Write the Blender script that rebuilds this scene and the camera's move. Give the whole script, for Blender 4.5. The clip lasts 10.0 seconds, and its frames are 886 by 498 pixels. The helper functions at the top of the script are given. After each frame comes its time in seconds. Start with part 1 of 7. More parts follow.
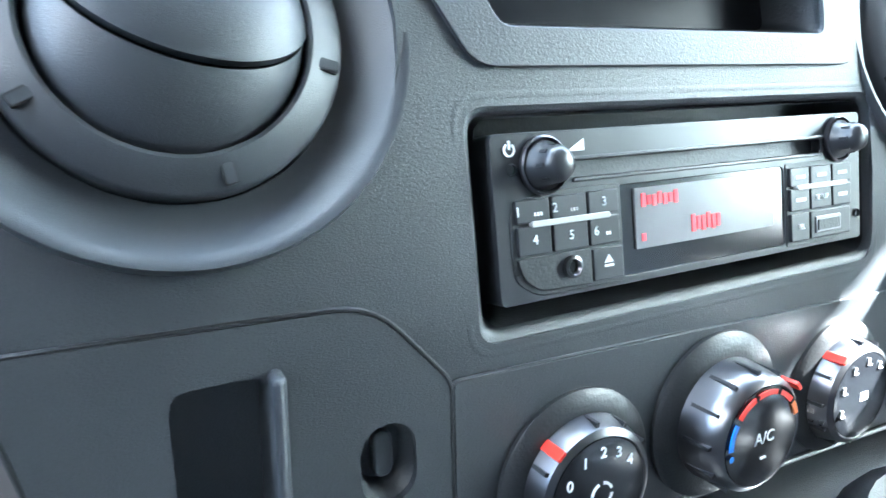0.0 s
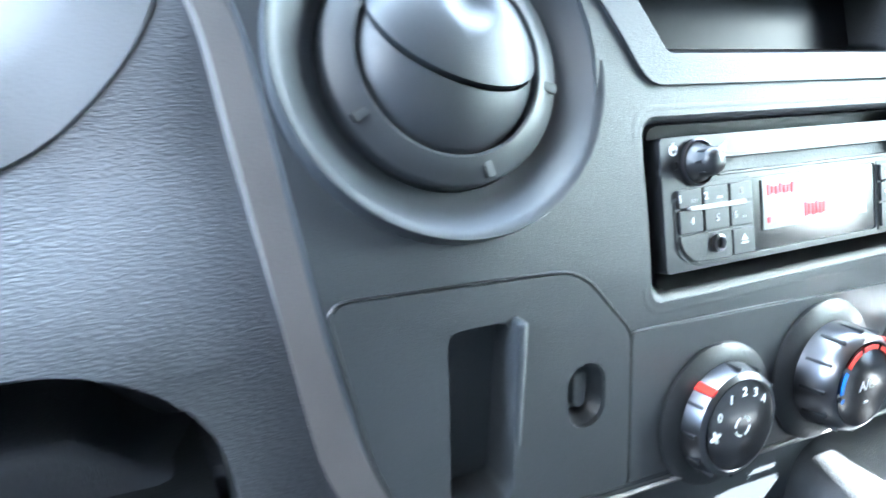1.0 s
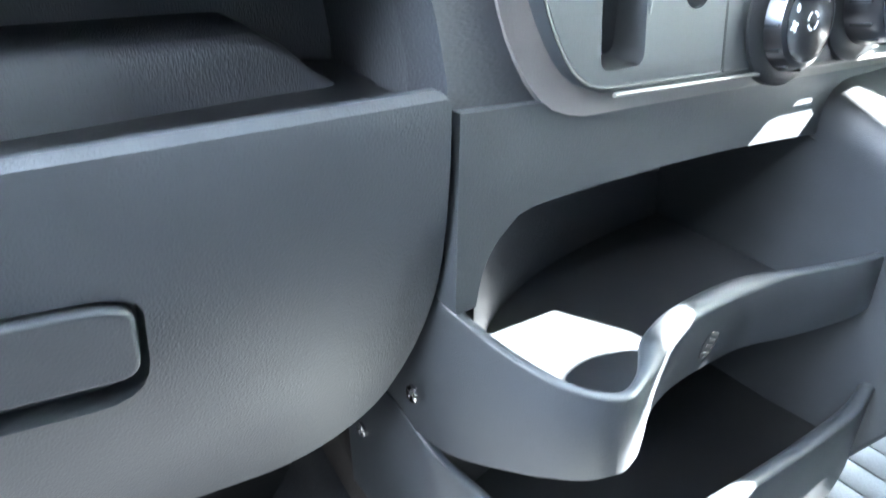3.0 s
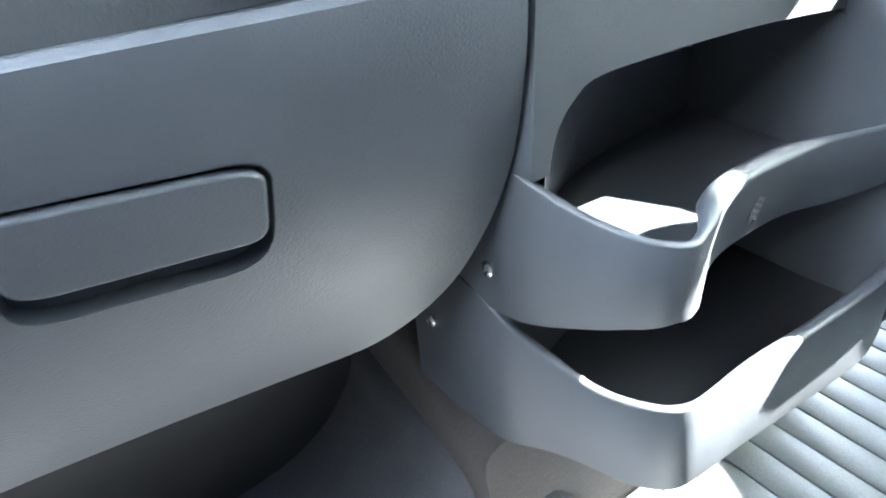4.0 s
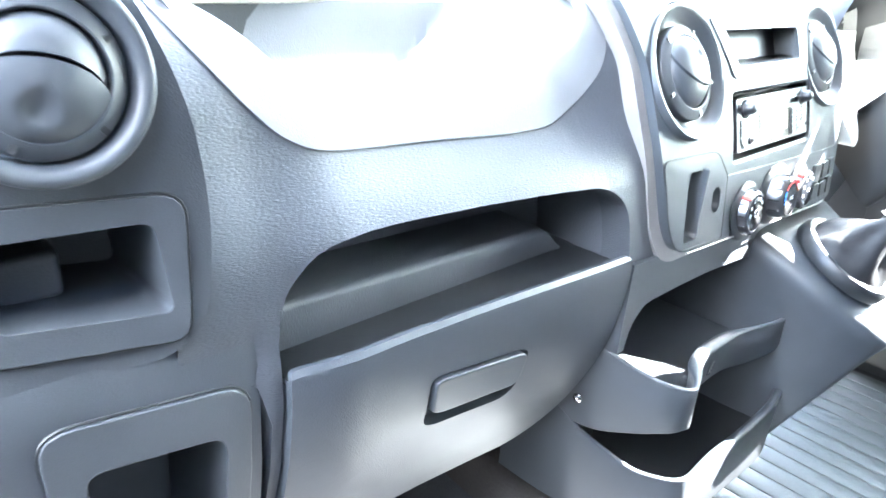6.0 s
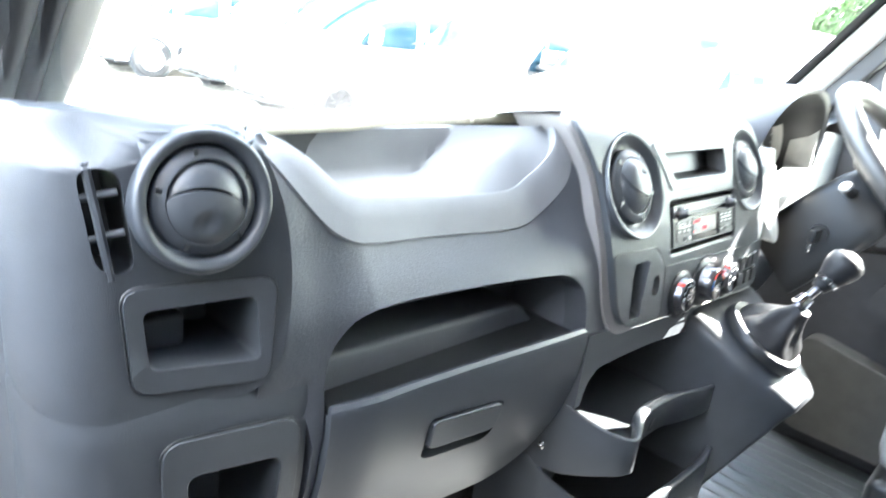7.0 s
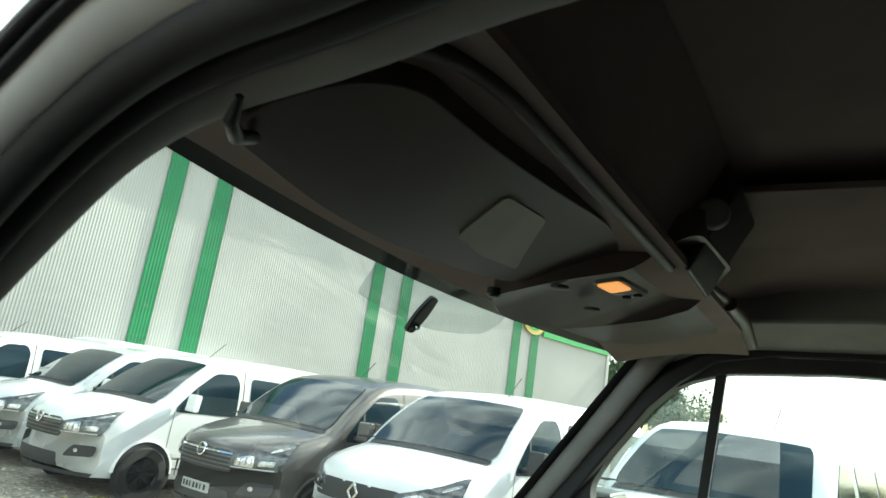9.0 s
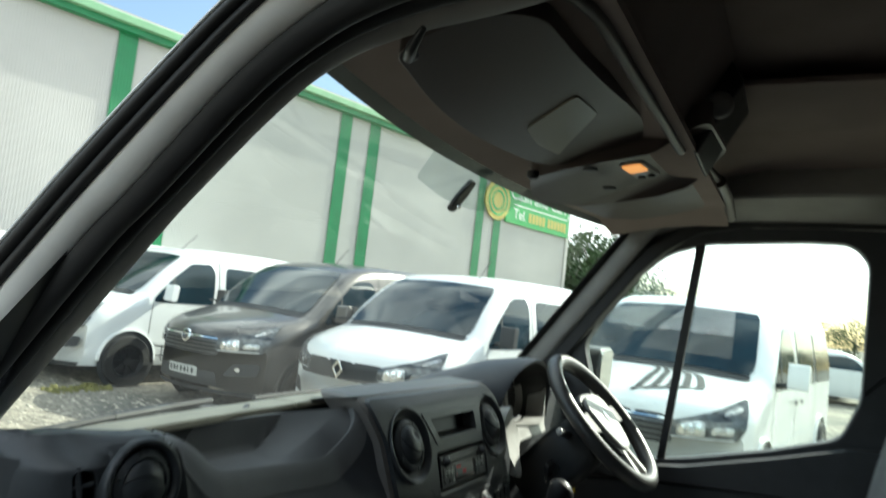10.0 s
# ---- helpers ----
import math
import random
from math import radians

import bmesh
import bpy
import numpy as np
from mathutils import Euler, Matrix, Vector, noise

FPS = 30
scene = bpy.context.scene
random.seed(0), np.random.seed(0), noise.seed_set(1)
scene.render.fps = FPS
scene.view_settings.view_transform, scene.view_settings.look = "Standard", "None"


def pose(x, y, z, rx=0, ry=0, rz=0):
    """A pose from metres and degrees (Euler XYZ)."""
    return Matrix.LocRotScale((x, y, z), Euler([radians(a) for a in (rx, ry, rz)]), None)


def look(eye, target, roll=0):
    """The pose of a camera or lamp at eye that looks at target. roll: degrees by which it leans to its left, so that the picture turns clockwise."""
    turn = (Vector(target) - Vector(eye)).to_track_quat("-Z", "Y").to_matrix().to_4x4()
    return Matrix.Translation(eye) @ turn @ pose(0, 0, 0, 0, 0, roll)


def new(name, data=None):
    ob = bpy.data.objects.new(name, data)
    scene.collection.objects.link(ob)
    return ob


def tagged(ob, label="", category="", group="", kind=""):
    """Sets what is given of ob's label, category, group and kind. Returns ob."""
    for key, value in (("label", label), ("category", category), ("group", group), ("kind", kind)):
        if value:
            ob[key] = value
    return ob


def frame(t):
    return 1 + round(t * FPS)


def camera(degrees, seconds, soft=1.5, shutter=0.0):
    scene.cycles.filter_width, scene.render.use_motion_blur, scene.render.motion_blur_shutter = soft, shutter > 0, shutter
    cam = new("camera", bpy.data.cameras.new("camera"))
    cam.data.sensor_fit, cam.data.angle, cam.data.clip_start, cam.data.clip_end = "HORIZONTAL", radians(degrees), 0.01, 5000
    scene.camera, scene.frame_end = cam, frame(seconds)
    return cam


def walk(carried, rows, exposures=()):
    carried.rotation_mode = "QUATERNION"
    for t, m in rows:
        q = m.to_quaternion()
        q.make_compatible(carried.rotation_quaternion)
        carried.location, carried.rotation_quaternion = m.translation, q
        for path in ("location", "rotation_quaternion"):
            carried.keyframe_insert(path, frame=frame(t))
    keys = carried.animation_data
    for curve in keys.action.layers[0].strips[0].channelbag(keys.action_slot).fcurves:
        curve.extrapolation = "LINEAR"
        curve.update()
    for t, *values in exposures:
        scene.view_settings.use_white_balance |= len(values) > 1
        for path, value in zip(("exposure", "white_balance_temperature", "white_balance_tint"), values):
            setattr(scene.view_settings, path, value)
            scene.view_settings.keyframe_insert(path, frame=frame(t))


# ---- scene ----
cam = camera(66.6, 10.0, shutter=0.4)
PATH = [
    (0, (-0.206, -0.174, 1.334), (0.707, 1.482, 0.682), 1.8),
    (0.5, (-0.235, -0.179, 1.336), (0.66, 1.491, 0.696), 1.5),
    (1, (-0.291, -0.195, 1.341), (0.587, 1.488, 0.711), 0.9),
    (1.5, (-0.358, -0.216, 1.333), (0.587, 1.424, 0.689), 1.9),
    (2, (-0.388, -0.223, 1.3), (0.618, 1.344, 0.569), 2.2),
    (2.5, (-0.394, -0.217, 1.273), (0.61, 1.284, 0.415), 1.2),
    (3, (-0.408, -0.223, 1.246), (0.559, 1.244, 0.29), -0.6),
    (3.2, (-0.414, -0.226, 1.239), (0.535, 1.232, 0.251), -1.5),
    (4.3, (-0.506, -0.24, 1.227), (0.416, 1.166, 0.145), -5.5),
    (4.5, (-0.543, -0.237, 1.241), (0.426, 1.161, 0.188), -5.0),
    (5, (-0.646, -0.219, 1.307), (0.492, 1.121, 0.352), -1.3),
    (5.5, (-0.731, -0.222, 1.353), (0.491, 1.092, 0.472), 1.2),
    (5.7, (-0.751, -0.246, 1.381), (0.515, 1.057, 0.543), 2.4),
    (6.8, (-0.88, -0.351, 1.46), (0.461, 0.968, 0.782), 6.5),
    (7, (-0.903, -0.36, 1.478), (0.498, 0.928, 0.861), 7.2),
    (7.5, (-0.945, -0.413, 1.549), (0.652, 0.757, 1.262), 8.4),
    (8, (-0.92, -0.507, 1.61), (0.708, 0.643, 1.78), 9.3),
    (8.5, (-0.91, -0.568, 1.623), (0.735, 0.51, 1.986), 8.4),
    (9, (-0.968, -0.588, 1.633), (0.664, 0.47, 2.099), 8.5),
    (9.5, (-1.056, -0.564, 1.609), (0.591, 0.501, 1.997), 8.3),
    (10, (-1.194, -0.548, 1.576), (0.563, 0.395, 1.731), 6.6),
]
walk(cam, [(t, look(eye, target, roll)) for t, eye, target, roll in PATH],
     exposures=[(0, 5.35, 5450, 5), (1.0, 5.65, 5450, 5), (2.0, 5.7, 5700, 6), (2.5, 6.12, 5700, 6), (3.0, 6.2, 5750, 6), (4.5, 6.35, 5800, 6), (5.5, 6.85, 5650, 8), (7.0, 5.3, 6150, 9), (7.5, 4.75, 6250, 6), (8.0, 2.8, 6800, -4), (8.5, 1.4, 6750, -8), (9.0, 1.1, 6500, -6), (10, 1.0, 6400, -2)])
# ---- light ----
SUN_AZ, SUN_EL = 112.0, 35.5  # degrees clockwise from the way ahead (+y), and up
world = bpy.data.worlds.new("sky")
scene.world = world
world.use_nodes = True
wn = world.node_tree.nodes
wn.clear()
w_out = wn.new("ShaderNodeOutputWorld")
w_bg = wn.new("ShaderNodeBackground")
w_sky = wn.new("ShaderNodeTexSky")
w_sky.sky_type = "NISHITA"
w_sky.sun_disc = False
w_sky.sun_elevation = radians(SUN_EL)
w_sky.sun_rotation = radians(SUN_AZ)
w_sky.dust_density = 1.6
w_bg.inputs["Strength"].default_value = 0.125
# scattered white cloud over the blue
w_tc, w_map, w_nz, w_ramp, w_mix = (wn.new("ShaderNode" + k) for k in ("TexCoord", "Mapping", "TexNoise", "ValToRGB", "Mix"))
w_map.inputs["Scale"].default_value = (1.0, 1.0, 2.6)
w_nz.inputs["Scale"].default_value, w_nz.inputs["Detail"].default_value, w_nz.inputs["Roughness"].default_value = 2.3, 7.0, 0.56
w_ramp.color_ramp.elements[0].position, w_ramp.color_ramp.elements[1].position = 0.47, 0.63
w_mix.data_type = "RGBA"
w_mix.inputs[7].default_value = (15.0, 15.2, 15.6, 1)
wl = world.node_tree.links
wl.new(w_tc.outputs["Generated"], w_map.inputs[0])
wl.new(w_map.outputs[0], w_nz.inputs[0])
wl.new(w_nz.outputs[0], w_ramp.inputs[0])
wl.new(w_ramp.outputs[0], w_mix.inputs[0])
wl.new(w_sky.outputs[0], w_mix.inputs[6])
wl.new(w_mix.outputs[2], w_bg.inputs[0])
world.node_tree.links.new(w_bg.outputs[0], w_out.inputs[0])
sun_data = bpy.data.lights.new("sun", "SUN")
sun_data.energy, sun_data.angle, sun_data.color = 5.0, radians(0.55), (1.0, 0.95, 0.86)
sun = new("sun", sun_data)
sun_dir = Vector((math.sin(radians(SUN_AZ)) * math.cos(radians(SUN_EL)), math.cos(radians(SUN_AZ)) * math.cos(radians(SUN_EL)), math.sin(radians(SUN_EL))))
sun.matrix_world = look(sun_dir * 60, (0, 0, 0))

# ---- materials ----
def mat(name, color, rough=0.5, metal=0.0, vary=0.12, grain=0.0, grain_scale=400.0, stain=30.0, spec=0.5, second=None,
        stretch=(1, 1, 1), fleck=0.0, coat=0.0, per_object=0.0):
    """A plastic, paint, cloth or metal: two scales of tone, roughness that wanders, and a fine relief."""
    m = bpy.data.materials.new(name)
    m.use_nodes = True
    n, l = m.node_tree.nodes, m.node_tree.links
    p = n["Principled BSDF"]
    p.inputs["Metallic"].default_value = metal
    p.inputs["Specular IOR Level"].default_value = spec
    p.inputs["Coat Weight"].default_value = coat
    tc = n.new("ShaderNodeTexCoord")
    mp = n.new("ShaderNodeMapping")
    mp.inputs["Scale"].default_value = stretch
    l.new(tc.outputs["Object"], mp.inputs[0])
    big = n.new("ShaderNodeTexNoise")
    big.inputs["Scale"].default_value = stain
    big.inputs["Detail"].default_value = 5
    l.new(mp.outputs[0], big.inputs[0])
    small = n.new("ShaderNodeTexNoise")
    small.inputs["Scale"].default_value = grain_scale
    small.inputs["Detail"].default_value = 3
    l.new(mp.outputs[0], small.inputs[0])
    ramp = n.new("ShaderNodeValToRGB")
    c2 = second or [c * (1 - vary) for c in color]
    c1 = [min(1.0, c * (1 + vary)) for c in color]
    ramp.color_ramp.elements[0].position, ramp.color_ramp.elements[1].position = 0.3, 0.7
    ramp.color_ramp.elements[0].color, ramp.color_ramp.elements[1].color = (*c2, 1), (*c1, 1)
    l.new(big.outputs[0], ramp.inputs[0])
    tone = ramp.outputs[0]
    if fleck:
        mx = n.new("ShaderNodeMix")
        mx.data_type, mx.blend_type = "RGBA", "OVERLAY"
        mx.inputs["Factor"].default_value = fleck
        l.new(tone, mx.inputs[6])
        l.new(small.outputs[0], mx.inputs[7])
        tone = mx.outputs[2]
    if per_object:
        info = n.new("ShaderNodeObjectInfo")
        hs = n.new("ShaderNodeHueSaturation")
        mr = n.new("ShaderNodeMapRange")
        mr.inputs["To Min"].default_value, mr.inputs["To Max"].default_value = 1 - per_object, 1 + per_object
        l.new(info.outputs["Random"], mr.inputs[0])
        l.new(mr.outputs[0], hs.inputs["Value"])
        l.new(tone, hs.inputs["Color"])
        tone = hs.outputs[0]
    l.new(tone, p.inputs["Base Color"])
    rr = n.new("ShaderNodeMapRange")
    rr.inputs["To Min"].default_value, rr.inputs["To Max"].default_value = max(0.02, rough - 0.08), min(1.0, rough + 0.08)
    l.new(big.outputs[0], rr.inputs[0])
    l.new(rr.outputs[0], p.inputs["Roughness"])
    if grain:
        b = n.new("ShaderNodeBump")
        b.inputs["Strength"].default_value = min(1.0, grain)
        b.inputs["Distance"].default_value = 0.0006 * max(1.0, 400.0 / grain_scale)
        l.new(small.outputs[0], b.inputs["Height"])
        l.new(b.outputs[0], p.inputs["Normal"])
    return m


def leather_mat(name, color, rough=0.55, scale=260.0, stretch=(1, 1, 1), strength=0.5):
    """Grained dashboard skin: cells of a fine leather pattern."""
    m = mat(name, color, rough, vary=0.10, stain=18)
    n, l = m.node_tree.nodes, m.node_tree.links
    tc, mp, v, nz, add, b = (n.new("ShaderNode" + k) for k in ("TexCoord", "Mapping", "TexVoronoi", "TexNoise", "Math", "Bump"))
    mp.inputs["Scale"].default_value = stretch
    v.feature = "DISTANCE_TO_EDGE"
    v.inputs["Scale"].default_value = scale
    nz.inputs["Scale"].default_value = scale * 1.7
    add.operation = "ADD"
    b.inputs["Strength"].default_value, b.inputs["Distance"].default_value = strength, 0.0008
    l.new(tc.outputs["Object"], mp.inputs[0])
    l.new(mp.outputs[0], v.inputs[0])
    l.new(mp.outputs[0], nz.inputs[0])
    l.new(v.outputs[0], add.inputs[0])
    l.new(nz.outputs[0], add.inputs[1])
    l.new(add.outputs[0], b.inputs["Height"])
    l.new(b.outputs[0], n["Principled BSDF"].inputs["Normal"])
    return m


def glass_mat(name, tint=(0.93, 0.97, 0.96), gloss=0.06, dirt=0.0):
    """A thin pane: clear light passes straight, with a faint mirror image and a little dust."""
    m = bpy.data.materials.new(name)
    m.use_nodes = True
    n, l = m.node_tree.nodes, m.node_tree.links
    n.clear()
    out, mix, tr, gl, lw, pw, ma = (n.new("ShaderNode" + k) for k in ("OutputMaterial", "MixShader", "BsdfTransparent", "BsdfGlossy", "LayerWeight", "Math", "Math"))
    tr.inputs[0].default_value = (*tint, 1)
    gl.inputs["Roughness"].default_value = 0.01
    pw.operation, ma.operation = "POWER", "MULTIPLY_ADD"
    pw.inputs[1].default_value = 4.0
    ma.inputs[1].default_value, ma.inputs[2].default_value = 0.6, gloss
    l.new(lw.outputs["Facing"], pw.inputs[0])
    l.new(pw.outputs[0], ma.inputs[0])
    l.new(ma.outputs[0], mix.inputs[0])
    l.new(tr.outputs[0], mix.inputs[1])
    l.new(gl.outputs[0], mix.inputs[2])
    last = mix
    if dirt:
        df, mx2, nz, mr = (n.new("ShaderNode" + k) for k in ("BsdfDiffuse", "MixShader", "TexNoise", "MapRange"))
        df.inputs[0].default_value = (0.8, 0.8, 0.78, 1)
        nz.inputs["Scale"].default_value = 7
        nz.inputs["Detail"].default_value = 6
        mr.inputs["From Min"].default_value, mr.inputs["From Max"].default_value = 0.35, 0.75
        mr.inputs["To Max"].default_value = dirt
        l.new(nz.outputs[0], mr.inputs[0])
        l.new(mr.outputs[0], mx2.inputs[0])
        l.new(mix.outputs[0], mx2.inputs[1])
        l.new(df.outputs[0], mx2.inputs[2])
        last = mx2
    l.new(last.outputs[0], out.inputs[0])
    return m


def glow_mat(name, color, strength):
    m = bpy.data.materials.new(name)
    m.use_nodes = True
    p = m.node_tree.nodes["Principled BSDF"]
    p.inputs["Base Color"].default_value = (*color, 1)
    p.inputs["Emission Color"].default_value = (*color, 1)
    p.inputs["Emission Strength"].default_value = strength
    return m


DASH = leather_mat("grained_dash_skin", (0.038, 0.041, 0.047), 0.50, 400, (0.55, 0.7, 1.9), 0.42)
# lighter copy of the dash skin: fill light painted into the shelf cavity
DASH_LIT = leather_mat("lightened_shelf_skin", (0.062, 0.066, 0.074), 0.55, 400, (1.8, 0.8, 0.5), 0.4)
DASH_SMOOTH = mat("fine_dash_plastic", (0.036, 0.040, 0.045), 0.46, grain=0.40, grain_scale=1300, stain=22, fleck=0.15)
FASCIA = mat("fascia_plastic", (0.034, 0.038, 0.042), 0.42, grain=0.40, grain_scale=1900, stain=22, fleck=0.22)
VENTP = mat("fine_vent_plastic", (0.036, 0.040, 0.045), 0.42, grain=0.22, grain_scale=2600, stain=40)
GLOVE = leather_mat("fine_grained_lid", (0.036, 0.040, 0.046), 0.44, 620, (1.0, 0.8, 0.7), 0.25)
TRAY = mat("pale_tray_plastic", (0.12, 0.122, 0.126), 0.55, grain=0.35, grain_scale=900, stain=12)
SILVER = mat("satin_mauve_silver", (0.145, 0.136, 0.130), 0.40, grain=0.3, grain_scale=900, stain=20)
SILVER_PALE = mat("satin_pale_silver", (0.42, 0.42, 0.40), 0.35, grain=0.2, grain_scale=900)
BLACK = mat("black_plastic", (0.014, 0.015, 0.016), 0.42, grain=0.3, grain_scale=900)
GLOSSBLACK = mat("gloss_black_plastic", (0.010, 0.011, 0.013), 0.16, vary=0.2)
RUBBER = mat("black_rubber", (0.024, 0.024, 0.025), 0.62, grain=0.4, grain_scale=500)
CHROME = mat("dark_chrome", (0.15, 0.148, 0.155), 0.30, metal=1.0, vary=0.1)
CHROME_B = mat("bright_chrome", (0.72, 0.72, 0.72), 0.08, metal=1.0, vary=0.05)
WHITE_INK = mat("white_marking", (0.75, 0.76, 0.76), 0.5, vary=0.03)
RED_INK = mat("red_marking", (0.72, 0.035, 0.02), 0.4, vary=0.08)
BLUE_INK = mat("blue_marking", (0.02, 0.17, 0.62), 0.4, vary=0.08)
AMBER_INK = mat("amber_marking", (0.7, 0.16, 0.02), 0.4, vary=0.08)
LCD = mat("pale_lcd", (0.17, 0.165, 0.175), 0.25, vary=0.1, stain=40)
LCD_RED = glow_mat("red_lcd_glow", (0.85, 0.06, 0.08), 0.008)
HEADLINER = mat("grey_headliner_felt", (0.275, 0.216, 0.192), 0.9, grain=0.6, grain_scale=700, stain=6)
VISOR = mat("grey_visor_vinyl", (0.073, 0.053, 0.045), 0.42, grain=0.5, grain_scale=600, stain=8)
PILLAR = mat("grey_pillar_trim", (0.31, 0.30, 0.28), 0.6, grain=0.4, grain_scale=700, stain=10)
DOORTRIM = mat("dark_door_trim", (0.045, 0.046, 0.050), 0.55, grain=0.4, grain_scale=600)
DOORCARD = mat("taupe_door_card", (0.10, 0.096, 0.086), 0.7, grain=0.5, grain_scale=500)
BEIGE = mat("beige_scuttle_edge", (0.50, 0.47, 0.37), 0.6, grain=0.3, grain_scale=500, stain=25)
CARPET = mat("dark_floor_carpet", (0.040, 0.041, 0.044), 0.95, grain=1.0, grain_scale=350, fleck=0.35)
MAT_RUB = mat("ribbed_rubber_mat", (0.075, 0.082, 0.083), 0.5, grain=0.5, grain_scale=420, stain=9, fleck=0.3)
BODY_IN = mat("pale_body_paint_grey", (0.78, 0.77, 0.75), 0.4, stain=9, grain=0.1)
SEATCLOTH = mat("grey_seat_cloth", (0.26, 0.26, 0.26), 0.9, grain=0.8, grain_scale=500, fleck=0.4)
GLASS = glass_mat("windscreen_glass", (0.90, 0.95, 0.93), 0.055, 0.035)
GLASS_SIDE = glass_mat("side_glass", (0.88, 0.94, 0.92), 0.055, 0.02)
LAMP = glow_mat("amber_lamp_lens", (1.0, 0.40, 0.12), 0.42)
PAINT_OUT = mat("white_body_paint", (0.7, 0.71, 0.71), 0.3, vary=0.03, stain=3)
CLEAR = mat("clear_plastic", (0.55, 0.55, 0.54), 0.12, vary=0.1)
YELLOW = mat("yellow_tag", (0.8, 0.55, 0.02), 0.5)

# ---- builders ----
def thing(name, label, category, at=(0, 0, 0), group="", kind=""):
    ob = new(name)
    ob.location = at
    return tagged(ob, label, category, group, kind)


def part(name, bm, material, parent=None, label="", bevel=0.0, smooth=40.0, seg=3, kind="", recalc=True):
    """Links a bmesh as one mesh object, under a thing or a part, given in the world's places."""
    if recalc:
        bmesh.ops.recalc_face_normals(bm, faces=bm.faces)
    for f in bm.faces:
        f.smooth = True
    me = bpy.data.meshes.new(name)
    bm.to_mesh(me)
    bm.free()
    me.set_sharp_from_angle(angle=radians(smooth))
    me.materials.append(material)
    ob = new(name, me)
    if parent is not None:
        ob.parent = parent
        up, shift = parent, Vector((0, 0, 0))
        while up is not None:
            shift += up.location
            up = up.parent
        ob.location = -shift
    if label or kind:
        tagged(ob, label, kind=kind)
    if bevel:
        b = ob.modifiers.new("edge", "BEVEL")
        b.width, b.segments, b.limit_method, b.angle_limit = bevel, seg, "ANGLE", radians(34)
        b.harden_normals = True
    return ob


def lone(name, bm, material, label, category, bevel=0.0, kind="", smooth=40.0, group="", seg=3):
    ob = part(name, bm, material, None, "", bevel, smooth, seg)
    return tagged(ob, label, category, group, kind)


def box(x0, x1, y0, y1, z0, z1, bm=None):
    bm = bm or bmesh.new()
    v = [bm.verts.new((x, y, z)) for x in (x0, x1) for y in (y0, y1) for z in (z0, z1)]
    for q in ((0, 1, 3, 2), (4, 6, 7, 5), (0, 4, 5, 1), (2, 3, 7, 6), (0, 2, 6, 4), (1, 5, 7, 3)):
        bm.faces.new([v[i] for i in q])
    return bm


def rrect(x0, x1, z0, z1, r, n=6):
    """A rounded rectangle, counter-clockwise."""
    out = []
    for cx, cz, a0 in ((x1 - r, z1 - r, 0), (x0 + r, z1 - r, 90), (x0 + r, z0 + r, 180), (x1 - r, z0 + r, 270)):
        out += [(cx + r * math.cos(radians(a0 + 90 * k / n)), cz + r * math.sin(radians(a0 + 90 * k / n))) for k in range(n + 1)]
    return out


def circle(cx, cz, rx, rz=None, n=40):
    rz = rz or rx
    return [(cx + rx * math.cos(2 * math.pi * k / n), cz + rz * math.sin(2 * math.pi * k / n)) for k in range(n)]


def rounded(points, r, n=5):
    """A polygon with its corners rounded by r (a number, or one for each corner)."""
    out, m = [], len(points)
    for i in range(m):
        p, a, b = Vector(points[i]), Vector(points[i - 1]), Vector(points[(i + 1) % m])
        rad = r[i] if isinstance(r, (list, tuple)) else r
        u, v = (a - p), (b - p)
        k = min(rad, 0.48 * u.length, 0.48 * v.length)
        s, e = p + u.normalized() * k, p + v.normalized() * k
        for j in range(n + 1):
            t = j / n
            out.append(tuple((1 - t) ** 2 * s + 2 * t * (1 - t) * p + t * t * e))
    return out


def smooth_line(points, n=6, closed=False):
    """Catmull-Rom through the points (tuples of 2 or 3)."""
    P = [Vector(p) for p in points]
    out, m = [], len(P)
    last = m if closed else m - 1
    for i in range(last):
        p1, p2 = P[i], P[(i + 1) % m]
        p0 = P[i - 1] if (i or closed) else p1
        p3 = P[(i + 2) % m] if (closed or i + 2 < m) else p2
        for k in range(n):
            t = k / n
            out.append(tuple(0.5 * (2 * p1 + (p2 - p0) * t + (2 * p0 - 5 * p1 + 4 * p2 - p3) * t * t + (3 * p1 - p0 - 3 * p2 + p3) * t ** 3)))
    if not closed:
        out.append(tuple(P[-1]))
    return out


